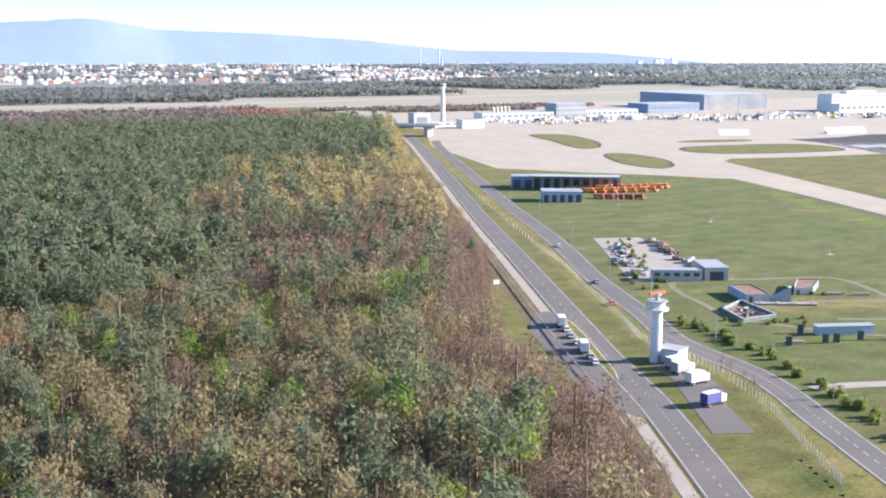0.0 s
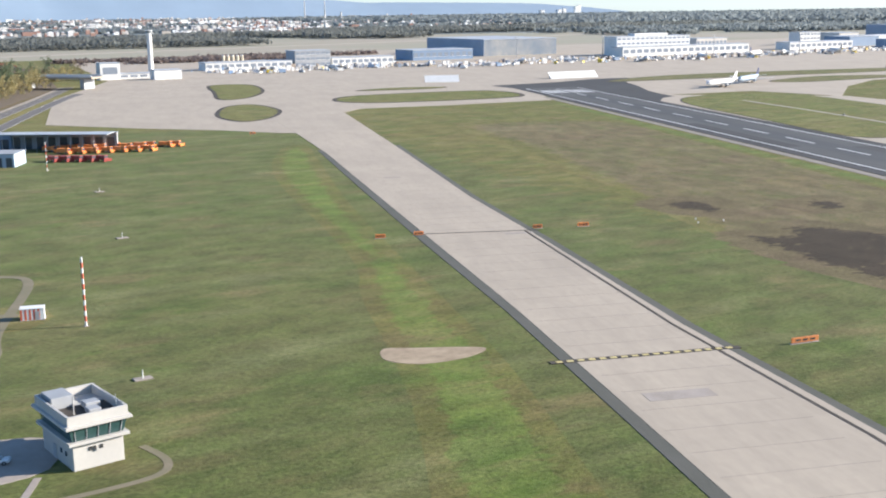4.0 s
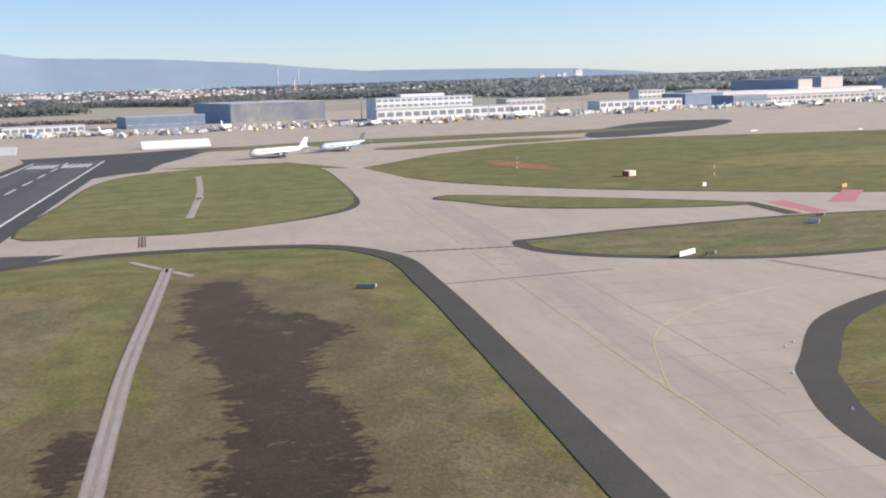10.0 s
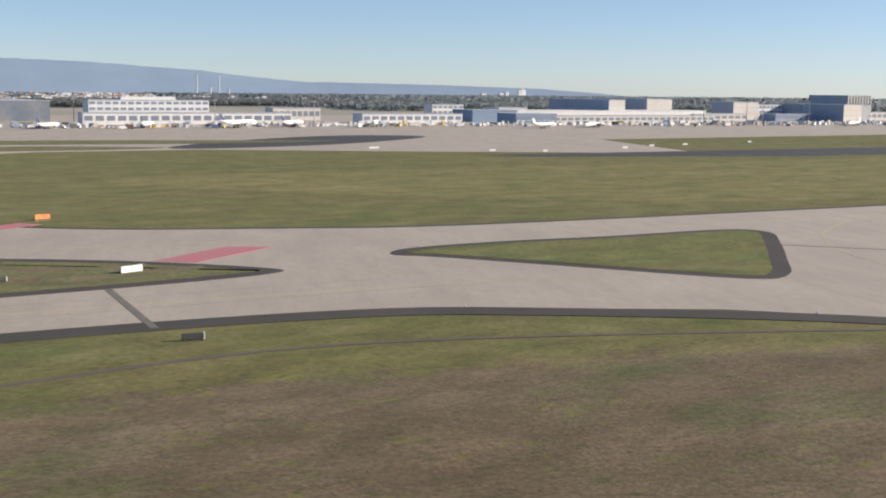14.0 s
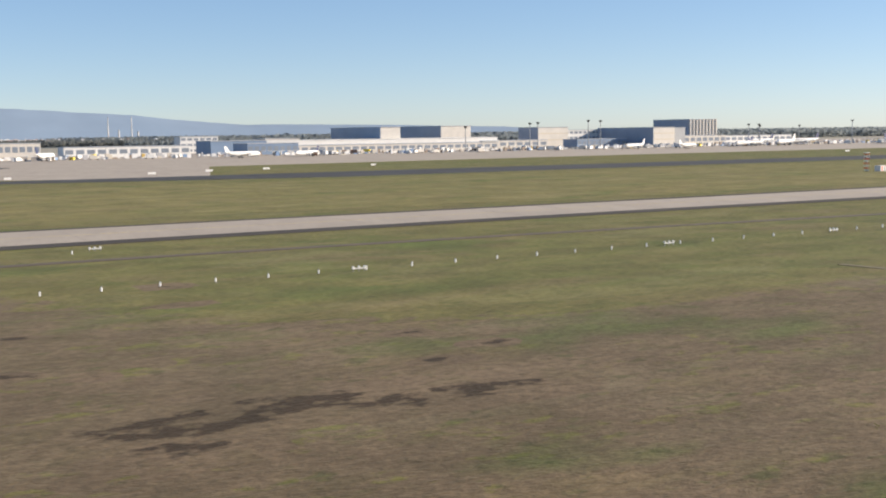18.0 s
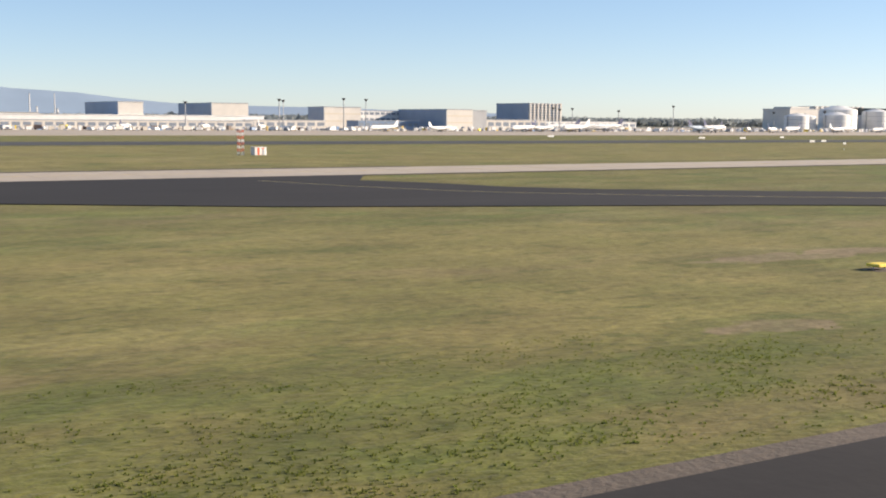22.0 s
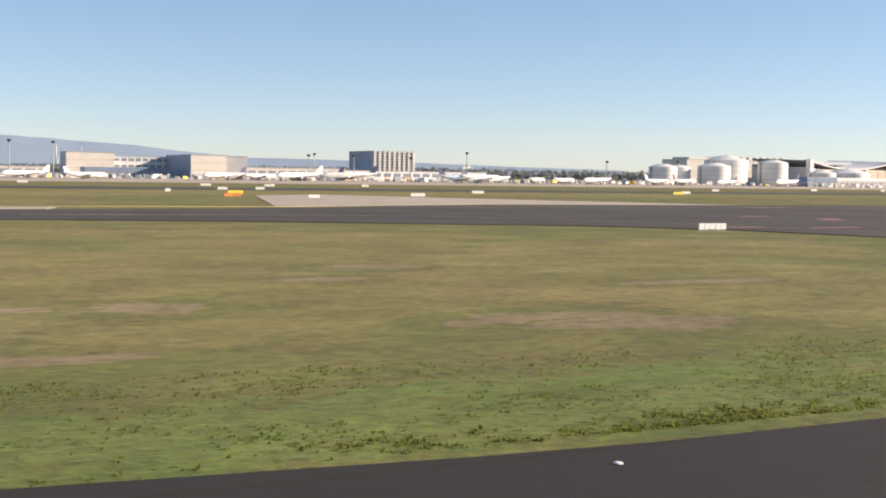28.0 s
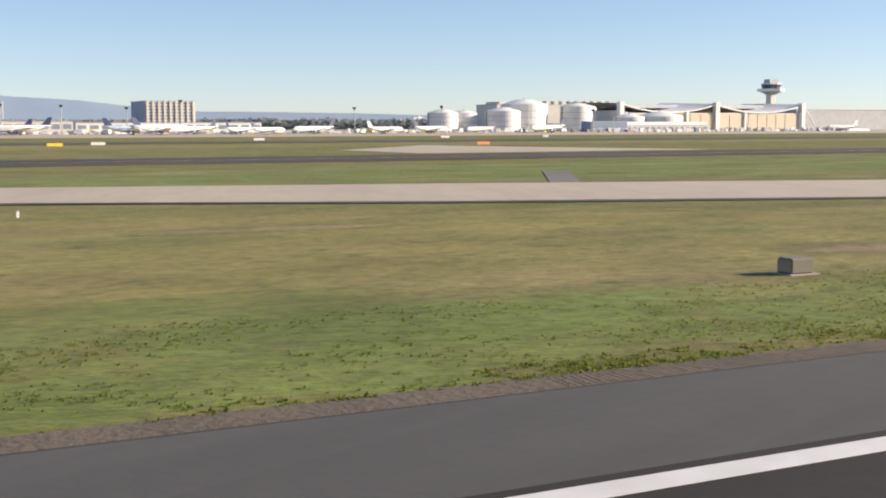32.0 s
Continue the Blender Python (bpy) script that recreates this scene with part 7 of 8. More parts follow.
for x, y, w, d, h, t in ((1115.5, 22.6, 0.25, 0.8, 0.62, 8), (1222.6, 25.3, 0.42, 0.3, 0.5, 0)):
    b = thing("distance_box", (x, y, 0), "brown and grey box sign on a concrete slab", "box", "distance boxes", t)
    part("casing", a_box(-w, w, -d, d, 0.05, h, 0.04), BAR_BROWN, b)
    part("face", a_box(-w - 0.02, -w, -d * 0.9, d * 0.9, 0.1, h - 0.06), WHITE if t else SAND, b)
    part("slab", a_box(-w - 0.12, w + 0.12, -d - 0.12, d + 0.12, 0, 0.05), GRAVEL, b)
for x, y, w in ((675.3, 344, 5), (705, 318, 3), (720, 310, 2.5), (760, 320, 3), (780, 330, 3), (800, 335, 3), (842, 345, 2.5), (1083, 354, 4), (1128.5, 321.4, 4), (1146, 318, 4), (1117, 259, 3), (1127, 263, 3), (1169, 233, 4), (1098.6, 230.8, 1.5), (1139, 199.4, 4), (1101, 191, 4), (1312.8, 215, 4), (1180, 330, 3), (1230, 240, 4), (1240, 250, 4), (1290, 300, 4), (1360, 330, 4), (1400, 335, 3), (1108, 215, 4)):
    board("far_sign", (x, y), 0, w * 0.75, 0.6, 2, ORANGE if x in (1101, 1312.8) else (YELLOW if x in (1108, 1230) else WHITE), "white backed airfield sign far across the grass", "far signs")

# ---- buildings beyond the apron ----
def hall(name, sw, length, depth, h, wall, label, storeys=0, bays=0, roof=None, turn=0.0, bands=0, cat="building"):
    """A box building; sw is its corner towards the airfield's west, the front runs along +x."""
    m = thing(name, (*sw, 0), label, cat, "", turn)
    part("wall", a_box(0, length, 0, depth, 0, h), wall, m)
    part("roof", a_box(-0.3, length + 0.3, -0.3, depth + 0.3, h, h + 0.35), roof or ROOFGREY, m)
    for k in range(storeys):
        z = h * (k + 0.35) / storeys
        for i in range(bays):
            x = length * (i + 0.5) / bays
            w = part("window", a_box(x - length / bays * 0.36, x + length / bays * 0.36, -0.08, 0, z, z + h / storeys * 0.42), HAZED_GLASS, m)
            if length / bays > 3:
                part("sill", a_box(x - length / bays * 0.38, x + length / bays * 0.38, -0.15, 0, z - 0.15, z), WHITE, w)
    # west sides: bluish cladding, with their shade painted into the colour
    if name in ("large_hangar", "big_hangar"):
        part("side_cladding", a_box(-0.2, 0, -0.1, depth + 0.1, 0, h + 0.05), SLATE, m, "slate blue side cladding with its shade put into the colour")
    for k in range(bands):
        z = h * (k + 1) / (bands + 1)
        part("band", a_box(-0.06, length + 0.06, -0.06, 0, z, z + 0.5), CREAM if wall is not CREAM else BEIGE, m)
    return m


hall("white_house", (284, 590), 10, 8, 8.2, WHITE, "small white block beside the bridge", 1, 1)
hall("low_hall", (307, 575), 14, 8, 4.6, WHITE, "low white hall beside the slim tower", 0, 0)
hall("low_hall", (294, 592), 30, 6, 2.6, WHITE, "low white annex with a flat roof", 1, 6)
st = thing("slim_tower", (320.4, 626, 0), "slim pale concrete tower with a small head", "tower")
part("shaft", a_tube((0, 0, 0), (0, 0, 22), 1.5, 1.25, 20), WHITE, st)
part("head", a_tube((0, 0, 22), (0, 0, 23.5), 1.9, 1.9, 20), WHITE, st)
part("glass_ring", a_tube((0, 0, 22.4), (0, 0, 23.1), 1.95, 1.95, 20), GLASS, st)
part("antenna", a_tube((0, 0, 23.5), (0, 0, 25.6), 0.12, 0.06, 6), GREY, st)
hall("terminal_pier", (356, 640), 53, 12, 4.2, WHITE, "low white pier with dark openings", 1, 12)
for i in range(5):
    t = thing("silo", (372 + 2.9 * i, 655, 0), "pale yellow silo behind the pier", "silo", "yellow silos")
    part("barrel", a_tube((0, 0, 0), (0, 0, 7.4), 1.0, 1.0, 14), BEIGE, t)
    part("cap", a_tube((0, 0, 7.4), (0, 0, 7.8), 1.0, 0.4, 14), WHITE, t)
hall("office_block", (411, 640), 23, 14, 9.4, GREY, "grey blue office block at the apron", 3, 7)
hall("terminal_pier", (436, 642), 42, 10, 4.6, WHITE, "low white pier with dark openings", 1, 10)
hall("dark_hall", (506, 668), 46, 24, 6.4, BLUE, "long low slate blue hall", 1, 10)
hall("big_hangar", (575, 690), 62, 80, 11.3, PATCHY, "large grey hangar with a patchy painted front", 0, 0)
for x, y in ((582, 660), (640, 640), (705, 600), (745, 560)):
    t = thing("light_mast", (x, y, 0), "tall thin apron floodlight mast", "mast", "floodlight masts")
    part("pole", a_tube((0, 0, 0), (0, 0, 13), 0.3, 0.18, 6), GREY, t)
    part("head", a_box(-1.2, 1.2, -0.4, 0.4, 13, 13.5), GREY, t)
off = hall("white_office", (646, 632), 66, 14, 12.6, WHITE, "long white office building with window rows", 4, 16)
part("penthouse", a_box(18, 48, 3, 10, 12.9, 14.6), WHITE, off)
hall("low_hall", (640, 618), 116, 12, 6.0, WHITE, "long low white hall with dark gates", 1, 20)
hall("low_hall", (772, 690), 32, 14, 7.6, CREAM, "pale greenish hall behind the apron", 1, 8)
hall("low_hall", (802, 622), 68, 14, 5.4, WHITE, "low white hangar row with dark gates", 1, 12)
hall("white_office", (886, 690), 24, 12, 10.2, WHITE, "white office block with window bands", 3, 6)
hall("blue_hall", (888, 640), 34, 26, 7.4, BLUE, "blue grey hall with a low roof", 0, 0)
hall("blue_hall", (894, 598), 30, 22, 6.0, BLUE, "dark blue glazed hall front", 1, 8)
hall("cream_hall", (945, 700), 24, 22, 8.3, CREAM, "cream hall behind the cargo row", 0, 0)
hall("cargo_row", (920, 642), 165, 26, 7.2, WHITE, "long white cargo terminal roof", 0, 0, WHITE)
hall("cargo_row", (926, 612), 140, 16, 4.4, CREAM, "long cream cargo row with loading gates", 1, 26)
hall("low_hall", (1072, 640), 52, 16, 5.0, CREAM, "low cream hall beside the cargo row", 1, 8)
hall("large_hangar", (1000, 645), 14, 73, 14.6, CREAM, "tall cream hangar with a plain side", 0, 0)
hall("large_hangar", (1070, 690), 24, 64, 15.2, CREAM, "tall cream hangar with a plain side", 0, 0)
hall("large_hangar", (1136, 668), 26, 24, 13.5, CREAM, "cream cargo block with a red band", 0, 0, bands=2)
hall("white_office", (1162, 672), 36, 14, 11.4, WHITE, "white office wing with window bands", 3, 9)
hall("glass_pier", (1140, 628), 42, 16, 5.0, BLUE, "low dark glazed pier with sloping roof", 1, 10)
hall("large_hangar", (1192, 611), 19, 61, 12.4, CREAM, "cream hangar with a red band", 0, 0, bands=2)
hall("large_hangar", (1211.3, 614), 12, 40, 12.0, GREY, "grey hangar annex with plain walls", 0, 0)
hall("low_hall", (1232, 645), 60, 16, 6.2, CREAM, "low cream service hall", 1, 10)
hall("low_hall", (1300, 690), 110, 14, 5.4, WHITE, "low white service hall far off", 1, 16)
blk = hall("grid_block", (1352.2, 751), 32, 46, 19.4, CREAM, "tall cream block with a gridded front", 0, 0)
# the block's west side, darkened by colour where shade falls
part("side_cladding", a_box(-0.2, 0, -0.1, 46.1, 0, 19.5), SLATE, blk, "slate blue side cladding with its shade put into the colour")
for i in range(9):
    part("pilaster", a_box(0.6 + 3.7 * i, 1.6 + 3.7 * i, -0.7, 0, 1, 19.2), CREAM, blk)
for k in range(9):
    for i in range(8):
        part("window", a_box(1.9 + 3.7 * i, 4.0 + 3.7 * i, -0.12, 0, 1.6 + 2 * k, 2.6 + 2 * k), HAZED_GLASS, blk)
for i, (x0, x1, h2, yb) in enumerate(((1484, 1502, 11.0, 606), (1503, 1519, 10.8, 614), (1520, 1541, 12.0, 602), (1542, 1571, 16.4, 622), (1578, 1598, 15.2, 612), (1596, 1610, 15.2, 625), (1607, 1626, 8.6, 596), (1625, 1654, 9.0, 596))):
    r = (x1 - x0) / 2
    t = thing("storage_tank", ((x0 + x1) / 2, yb, 0), "white cylindrical fuel storage tank", "tank", "fuel tanks")
    part("shell", a_tube((0, 0, 0), (0, 0, h2), r, r, 36), WHITE, t, smooth=False)
    dome = part("dome", a_tube((0, 0, h2), (0, 0, h2 + r * 0.2), r, r * 0.35, 36), WHITE, t)
    part("vent", a_tube((0, 0, h2 + r * 0.2), (0, 0, h2 + r * 0.2 + 0.8), 0.5, 0.5, 8), GREY, dome)
    for k in range(3):
        part("ring", a_tube((0, 0, h2 * (k + 1) / 4), (0, 0, h2 * (k + 1) / 4 + 0.2), r + 0.12, r + 0.12, 36), GREY, t)
    part("stair", a_box(-r - 0.5, -r - 0.1, -0.5, 0.5, 0, h2), GREY, t)
ser = hall("serrated_hall", (1572, 685), 100, 30, 17.5, CREAM, "large hall with a serrated roof edge", 0, 0)
for i in range(10):
    part("roof_light", a_box(32 + 6.4 * i, 35.4 + 6.4 * i, 0.5, 20, 17.8, 20.2), CREAM, ser)
part("pediment", a_box(2, 24, 0.5, 20, 17.8, 19.4), CREAM, ser)
hg = thing("cable_hangar", (1622, 612, 0), "wide cream hangar with hanging cable roof", "hangar")
part("front", a_box(0, 150, 0, 1.2, 0, 11.5), CREAM, hg)
part("side_wall", a_box(0, 1.2, 1.2, 60, 0, 13), CREAM, hg)
part("back_wall", a_box(0, 150, 60, 61, 0, 15), CREAM, hg)
for i in range(4):
    part("gate_post", a_box(2 + 48 * i, 3.6 + 48 * i, -1.4, 0, 0, 12), WHITE, hg)
for i in range(3):
    g = part("gate", a_box(5 + 48 * i, 48 + 48 * i, -0.5, 0, 0.2, 10.8), BEIGE, hg)
    for k in range(5):
        part("gate_rib", a_box(6 + 48 * i + 8 * k, 6.3 + 48 * i + 8 * k, -0.7, -0.5, 0.4, 10.6), CREAM, g)
for x0 in (0, 75):
    bm = bmesh.new()
    n = 14
    rows = []
    for i in range(n + 1):
        u = i / n
        z = 17.6 - 5.4 * (1 - (2 * u - 1) ** 2)
        rows.append([bm.verts.new((x0 + 75 * u, yy, z + dz)) for yy, dz in ((-1, 0), (61, 1.5), (61, 0.6), (-1, -0.9))])
    for a, b in zip(rows, rows[1:]):
        for k in range(4):
            bm.faces.new((a[k], b[k], b[(k + 1) % 4], a[(k + 1) % 4]))
    bmesh.ops.recalc_face_normals(bm, faces=bm.faces)
    part("cable_roof", bm, WHITE, hg)
    part("back_roof", a_box(x0 + 8, x0 + 67, 30, 60, 15, 17.4), ROOFGREY, hg)
for x in (-1, 75, 149):
    part("pylon", a_box(x - 1.6, x + 1.6, -2, 2, 0, 18.4), WHITE, hg)
part("stay", a_tube((150, 0, 17.8), (163, 0, 1), 0.5, 0.5, 6), WHITE, hg)
hall("kiosk_hall", (1552, 540), 24, 10, 5.6, BLUE, "dark glazed hall on the apron", 1, 6)
pr = hall("boarding_pier", (1578, 544), 58, 6, 3.4, CREAM, "cream boarding pier on legs", 1, 14)
part("upper_deck", a_box(0, 58, 0.5, 5.5, 3.8, 5.6), WHITE, pr)
hall("large_hangar", (1802, 650), 90, 40, 14.5, GREY, "dark grey hangar with a curved roof", 0, 0)
ct = thing("control_tower", (1777, 650, 0), "tall slim airport control tower with wide head", "tower")
part("shaft", a_box(-2.6, 2.6, -2.6, 2.6, 0, 26, 0.5), CREAM, ct)
part("collar", a_tube((0, 0, 25), (0, 0, 27.5), 3, 8, 8), GREY, ct)
part("balcony", a_tube((0, 0, 27.5), (0, 0, 29.4), 9.5, 9.5, 8), WHITE, ct)
part("glass_cab", a_tube((0, 0, 29.4), (0, 0, 32.4), 6, 7, 8), GLASS, ct)
part("cab_roof", a_tube((0, 0, 32.4), (0, 0, 33.4), 7.2, 6.4, 8), WHITE, ct)
part("equipment", a_box(-4, 4, -3, 3, 33.4, 36), GREY, ct)
for x, y, w in ((403, 470.5, 16), (463.5, 455, 27), (1700, 520, 40)):
    b = thing("blast_fence", (x, y, 0), "long white blast fence on the apron", "fence", "blast fences", -4 if x == 463.5 else (-23 if x < 600 else 0))
    bm = a_box(0, w, -0.15, 0.15, 0, 3.0 if x < 600 else 1.4)
    for v in bm.verts:
        v.co.y += 1.1 * v.co.z
    part("panel", bm, WHITE, b, "white panel that leans back")
    for i in range(5):
        part("strut", a_box(w * i / 5 + 0.5, w * i / 5 + 0.9, 1.45, 2.6, 0, 1.2), GREY, b)
for i, (x, y, h3) in enumerate(((1060, 560, 15), (1075, 590, 15), (1097, 560, 16), (1118, 575, 16), (1250, 580, 13), (1280, 600, 13), (1310, 590, 12), (1330, 560, 15), (1420, 560, 12), (1470, 560, 13), (1010, 560, 13), (1240, 560, 12), (1540, 520, 11))):
    t = thing("light_mast", (x, y, 0), "tall apron floodlight mast with dark head", "mast", "floodlight masts")
    part("pole", a_tube((0, 0, 0), (0, 0, h3), 0.32, 0.2, 6), GREY, t)
    part("head", a_tube((0, 0, h3), (0, 0, h3 + 1.2), 0.5, 1.1, 8), BLACK, t)

# ---- aircraft on the apron ----
def airliner(at, turn, length, fin, label, hull=None):
    L, r = length, length * 0.052
    c = scaled(thing("airliner", (*at, 0.05), label, "aircraft", "parked airliners", turn))
    bm = bmesh.new()
    rings = []
    for u, k, dz in ((0, 0.05, -0.2), (0.02, 0.35, -0.15), (0.06, 0.75, -0.05), (0.12, 1, 0), (0.68, 1, 0), (0.82, 0.75, 0.25), (0.94, 0.35, 0.6), (1.0, 0.08, 0.8)):
        z0 = r * 1.75 + dz * r
        rings.append([bm.verts.new((L * (0.5 - u), r * k * math.cos(a), z0 + r * k * math.sin(a))) for a in np.linspace(0, math.tau, 16, endpoint=False)])
    for a, b in zip(rings, rings[1:]):
        for i in range(16):
            bm.faces.new((a[i], a[(i + 1) % 16], b[(i + 1) % 16], b[i]))
    bm.faces.new(rings[0])
    bm.faces.new(rings[-1])
    bmesh.ops.recalc_face_normals(bm, faces=bm.faces)
    fu = part("fuselage", bm, hull or WHITE, c, smooth=True)

    def slab(name, corners, m):
        bm = bmesh.new()
        top = [bm.verts.new((x, y, z + t)) for x, y, z, t in corners]
        low = [bm.verts.new((x, y, z - t)) for x, y, z, t in corners]
        bm.faces.new(top)
        bm.faces.new(low[::-1])
        for i in range(len(top)):
            j = (i + 1) % len(top)
            bm.faces.new((top[i], low[i], low[j], top[j]))
        bmesh.ops.recalc_face_normals(bm, faces=bm.faces)
        return part(name, bm, m, c)

    for s in (-1, 1):
        slab("wing", [(L * 0.1, s * r * 0.7, r * 1.2, 0.35), (-L * 0.14, s * L * 0.46, r * 2.0, 0.08), (-L * 0.19, s * L * 0.46, r * 2.0, 0.08), (-L * 0.12, s * r * 0.7, r * 1.2, 0.3)], WHITE)
        slab("stabilizer", [(-L * 0.4, s * r * 0.3, r * 2.3, 0.15), (-L * 0.47, s * L * 0.16, r * 2.5, 0.05), (-L * 0.5, s * L * 0.16, r * 2.5, 0.05), (-L * 0.48, s * r * 0.2, r * 2.3, 0.12)], WHITE)
        part("engine", a_tube((L * 0.1, s * L * 0.15, r * 0.95), (L * 0.0, s * L * 0.15, r * 0.95), r * 0.5, r * 0.36, 14), GREY, c)
        part("gear", a_tube((-L * 0.06, s * r * 0.9, 0.5), (-L * 0.06, s * r * 0.9, r * 1.1), 0.25, 0.25, 6), GREY, c)
        part("wheel", a_tube((-L * 0.06, s * r * 0.6, 0.5), (-L * 0.06, s * r * 1.2, 0.5), 0.5, 0.5, 10), RUBBER, c)
        part("window_band", a_box(-L * 0.28, L * 0.36, s * r * 0.985 - 0.02, s * r * 0.985 + 0.02, r * 1.85, r * 2.0), GLASS, fu)
    part("nose_gear", a_tube((L * 0.38, 0, 0), (L * 0.38, 0, r * 0.9), 0.3, 0.2, 6), GREY, c)
    part("windscreen", a_box(L * 0.445, L * 0.462, -r * 0.45, r * 0.45, r * 1.95, r * 2.2), GLASS, fu)
    bm = bmesh.new()
    for s in (-1, 1):
        vs = [bm.verts.new(v) for v in ((-L * 0.34, s * 0.12, r * 2.5), (-L * 0.45, s * 0.06, r * 2.5 + L * 0.125), (-L * 0.51, s * 0.06, r * 2.5 + L * 0.125), (-L * 0.47, s * 0.12, r * 2.3))]
        bm.faces.new(vs)
    bm.verts.ensure_lookup_table()
    for i in range(4):
        j = (i + 1) % 4
        bm.faces.new((bm.verts[i], bm.verts[j], bm.verts[4 + j], bm.verts[4 + i]))
    bmesh.ops.recalc_face_normals(bm, faces=bm.faces)
    part("fin", bm, fin, c)
    return c


airliner((486.5, 364), 194, 47, WHITE, "white airliner taxiing on the concrete")
airliner((515, 377), 203, 46, TAIL, "airliner with a dark tail on the apron", PALEBLUE)
airliner((1296, 497), 10, 56, TAIL, "airliner with a blue hull and dark tail", PALEBLUE)
fleet = (((1252, 533), 183, 60, TAIL), ((1249, 569), 183, 56, TAIL), ((1308, 500), 20, 58, TAIL), ((1355, 500), 30, 44, TAIL), ((1378, 505), 200, 50, TAIL), ((1412, 500), 20, 46, WHITE), ((1500, 500), 200, 56, TAIL), ((1326, 520), 200, 50, TAIL), ((1345, 510), 40, 44, TAIL), ((1186, 520), 200, 48, TAIL), ((1222, 520), 200, 56, WHITE), ((1206, 530), 20, 44, TAIL), ((658, 560), 60, 44, TAIL), ((704, 560), 30, 56, TAIL), ((612, 560), 50, 40, TAIL), ((735, 565), 40, 48, TAIL), ((780, 560), 60, 50, TAIL), ((862, 520), 20, 44, WHITE), ((897, 525), 210, 40, TAIL), ((1100, 520), 200, 44, WHITE), ((1122, 500), 20, 40, WHITE), ((1020, 560), 60, 40, TAIL), ((1050, 560), 60, 40, WHITE), ((980, 560), 60, 40, TAIL), ((1717, 520), 180, 50, WHITE), ((1445, 520), 20, 48, TAIL), ((1470, 515), 200, 44, TAIL), ((480, 600), 60, 40, WHITE), ((430, 615), 60, 40, TAIL), ((540, 590), 60, 44, WHITE))
first_plane = {}
for at, t, L, fin in fleet:
    k = fin.name
    if k not in first_plane:
        first_plane[k] = (airliner(at, t, L, fin, "parked airliner with a dark blue tail" if fin is TAIL else "parked white airliner on the apron"), L)
    else:
        src, L0 = first_plane[k]
        o = copy_thing(src, pose(*at, 0.05, 0, 0, t))
        o.scale = (K * L / L0,) * 3
# apron clutter: service vehicles, containers, boarding bridges
arng = random.Random(9)
masters = []
for m, lab in ((WHITE, "white service vehicle on the apron"), (GREY, "grey container dolly on the apron"), (YELLOW, "yellow service vehicle on the apron"), (BLUE, "blue service vehicle on the apron"), (SCRAP, "brown cargo container on the apron"), (CREAM, "pale cargo container on the apron")):
    c = scaled(thing("service_vehicle", (600, 575, 0.05), lab, "vehicle", "apron vehicles"), 0.6)
    part("body", a_box(-4, 3, -1.5, 1.5, 0.7, 4.2, 0.1), m, c)
    part("cab", a_box(3.1, 5, -1.4, 1.4, 0.6, 3.0, 0.15), WHITE, c)
    for x in (-2.5, 3.5):
        for y in (-1.3, 1.3):
            part("wheel", a_tube((x, y - 0.2, 0.6), (x, y + 0.2, 0.6), 0.6, 0.6, 8), RUBBER, c)
    masters.append(c)
for i in range(240):
    x = arng.uniform(360, 1560)
    y = (595 if x < 620 else 575 if x < 900 else 560) + arng.uniform(-35, 15) + (25 if x < 480 else 0)
    c = copy_thing(masters[(0, 0, 1, 3, 4, 5, 0, 1, 5, 2)[i % 10]], pose(x, y, 0.05, 0, 0, arng.uniform(0, 360)))
    f = arng.uniform(0.28, 0.55)
    c.scale = (f, f, f)
co, faces = [], []
for i in range(1500):
    x = arng.uniform(345, 1720)
    y = (600 if x < 620 else 582 if x < 900 else 566 if x < 1540 else 535) + arng.uniform(-22, 18) + (22 if x < 480 else 0)
    w, d, h = arng.uniform(0.5, 2.6), arng.uniform(0.5, 1.4), arng.choice((0.5, 0.8, 1.1, 1.6, 2.2))
    k = len(co)
    co += [(x + i0 * w, y + j0 * d, 0.04 + z0 * h) for z0 in (0, 1) for i0, j0 in ((0, 0), (1, 0), (1, 1), (0, 1))]
    faces += [(k + j, k + (j + 1) % 4, k + 4 + (j + 1) % 4, k + 4 + j) for j in range(4)] + [(k + 4, k + 5, k + 6, k + 7)]
me = bpy.data.meshes.new("apron_clutter")
me.from_pydata(co, [], faces)
me.materials.append(CLUTTER)
tagged(new("apron_clutter", me), "carts, containers and steps standing on the apron", "clutter", "", "stuff")
# low horizon of woods behind the eastern apron, greyed in colour for haze
far_woods("distant_woods", 1380, 3300, 920, 1000, 4.0, 9.0, FAR_HAZE, "low haze-tinted woods behind the eastern apron", -0.6, 13.0)

# ---- grass tufts beside the runway ----
TUFT = foliage("grass_blades", (0.125, 0.172, 0.030), (0.165, 0.180, 0.044), (0.235, 0.212, 0.075))
paved = []
for ob in (exit_one, exit_two, exit_three):
    top = [v.co for v in ob.data.vertices if v.co.z > 0.04]
    paved.append((np.array([v.x for v in top]), np.array([v.y for v in top])))


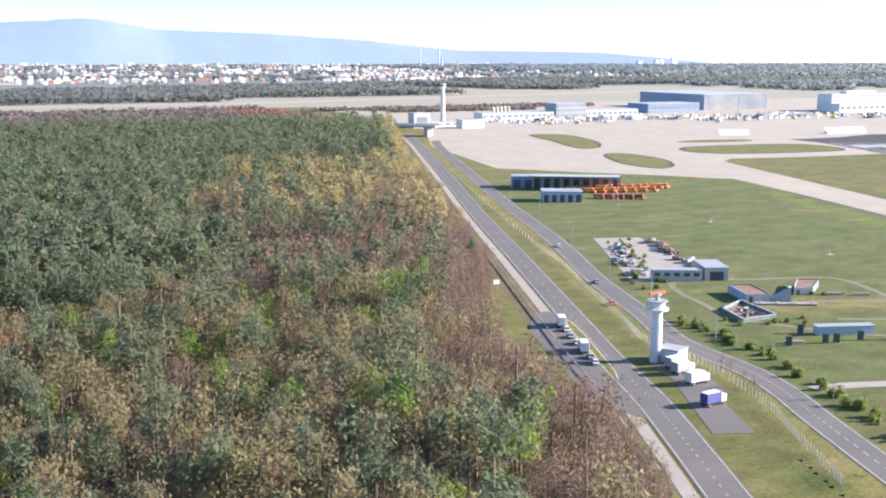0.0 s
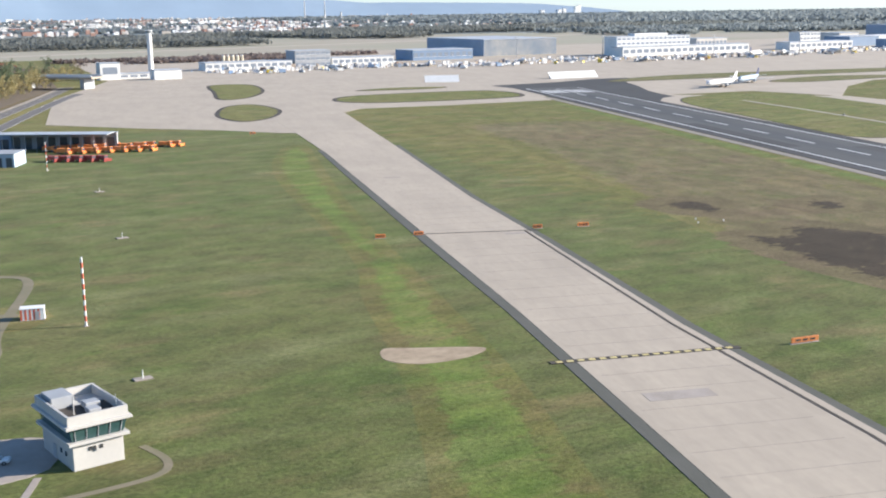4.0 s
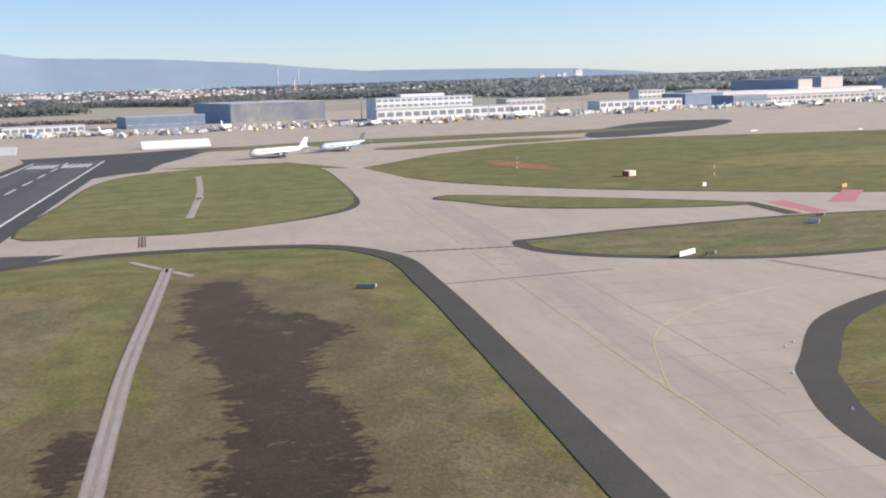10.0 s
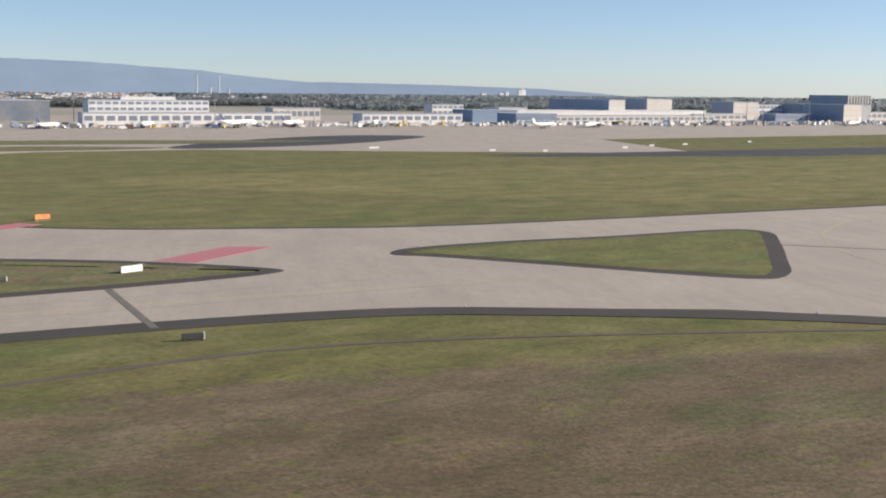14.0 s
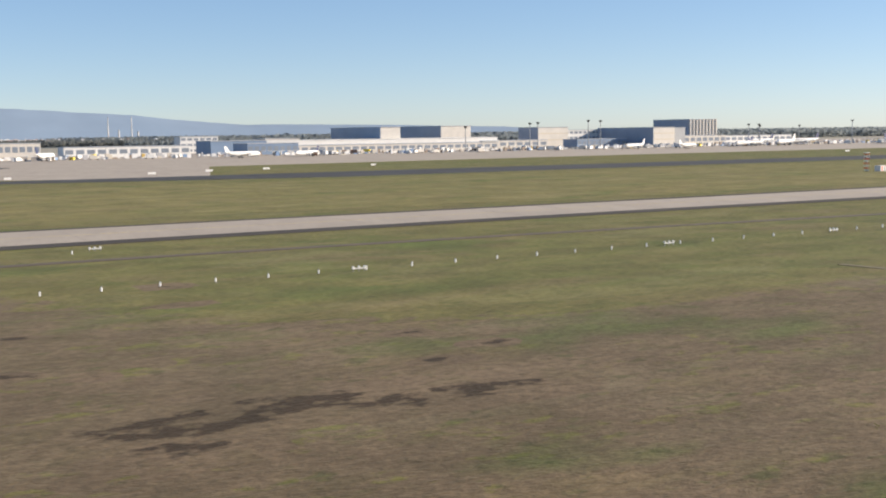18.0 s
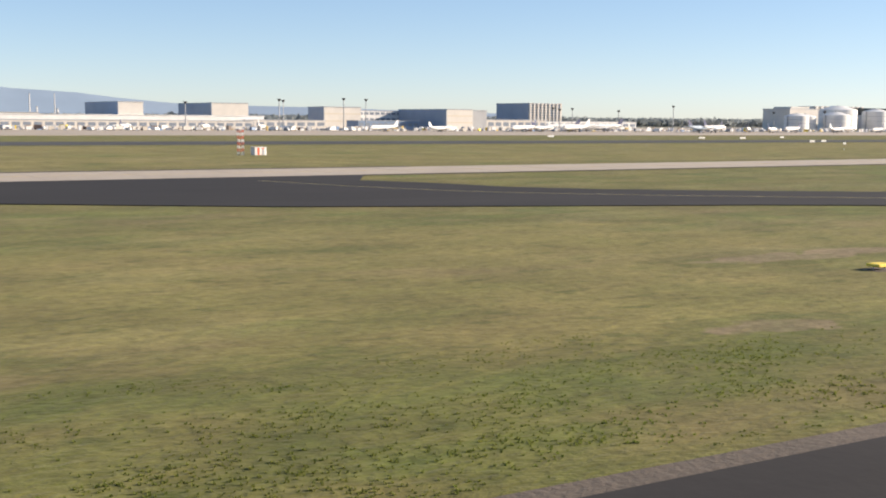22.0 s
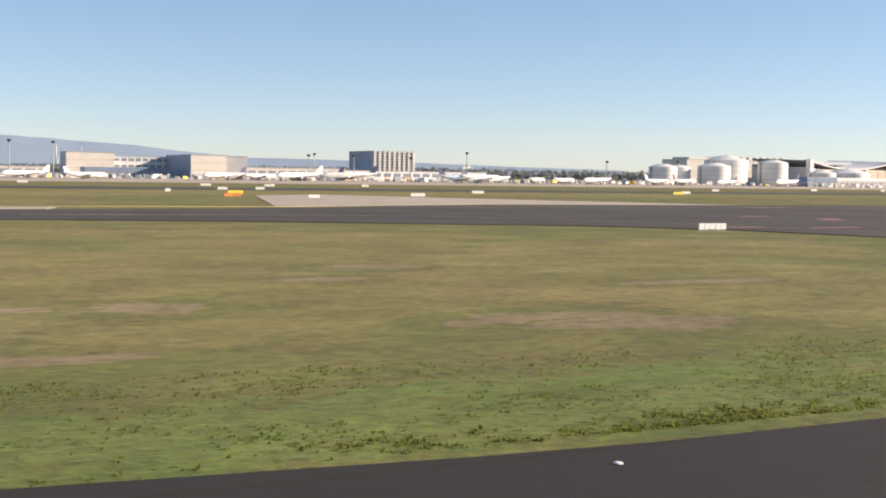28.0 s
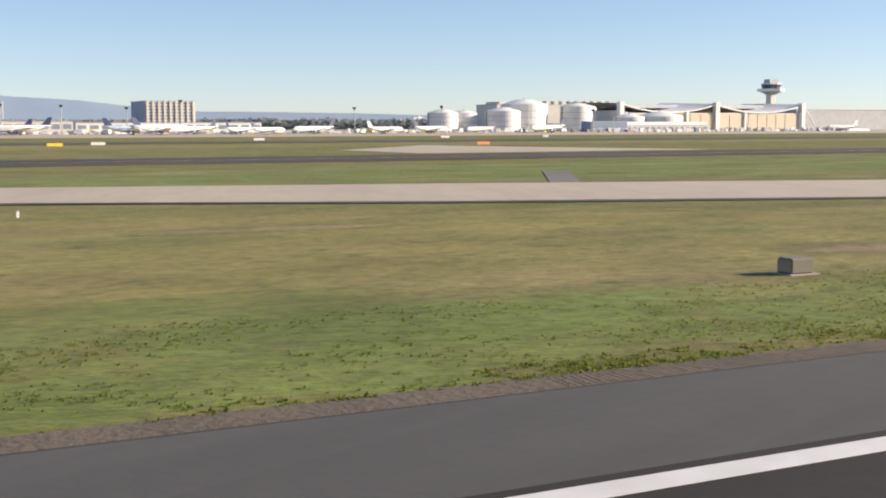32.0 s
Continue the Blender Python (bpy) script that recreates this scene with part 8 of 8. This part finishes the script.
def on_pavement(x, y):
    hit = np.zeros(len(x), bool)
    for px, py in paved:
        inside = np.zeros(len(x), bool)
        for i in range(len(px)):
            j = i - 1
            cut = (py[i] > y) != (py[j] > y)
            with np.errstate(divide="ignore", invalid="ignore"):
                inside ^= cut & (x < (px[j] - px[i]) * (y - py[i]) / (py[j] - py[i]) + px[i])
        hit |= inside
    return hit


grng = np.random.default_rng(21)


def tufts(x0, x1, y0, y1, count, tall):
    x, y = grng.uniform(x0, x1, count), y0 + (y1 - y0) * grng.random(count) ** 1.4
    lump = np.sin(x * 0.9 + 2 * np.sin(y * 0.7)) + np.sin(y * 1.7 + 1.3 * np.sin(x * 0.43)) + np.sin(x * 0.21 - y * 0.5)
    lump = 0.6 * lump + np.sin(x * 3.1 + 1.7 * np.sin(y * 2.3)) * np.sin(y * 4.4 + 2 * np.sin(x * 1.3))
    keep = (lump + grng.normal(0, 0.75, count) > 0.4) & ~on_pavement(x, y - 0.25)
    x, y = x[keep], y[keep]
    n, blades = len(x), 5
    o = np.repeat(np.stack([x, y, np.zeros(n)], 1), blades, 0)
    a = grng.uniform(0, 6.283, n * blades)
    h = np.repeat(tall * grng.uniform(0.5, 1.3, n), blades) * grng.uniform(0.6, 1.1, n * blades)
    d = np.stack([np.cos(a), np.sin(a), np.zeros(n * blades)], 1)
    s = np.stack([-np.sin(a), np.cos(a), np.zeros(n * blades)], 1)
    root = o + d * (h * 0.25)[:, None]
    tip = root + d * (h * grng.uniform(0.3, 1.1, n * blades))[:, None]
    tip[:, 2] = h
    w = s * (h * 0.5)[:, None]
    return np.stack([root - w, root + w, tip], 1).reshape(-1, 3)


me = tri_mesh("grass_tufts", np.concatenate([tufts(845, 1300, 16.7, 25, 260000, 0.055), tufts(845, 1300, 16.6, 17.8, 60000, 0.075), tufts(845, 1300, 15.6, 15.75, 9000, 0.05), tufts(700, 845, 17, 28, 60000, 0.05), tufts(1117, 1128, 18, 40, 16000, 0.09), tufts(1150, 1200, 16.2, 24, 40000, 0.075), tufts(1151, 1158, 29, 50, 9000, 0.08)]))
me.materials.append(TUFT)
tagged(new("grass_tufts", me), "rough green and straw grass tufts beside the runway", "grass", "", "stuff")
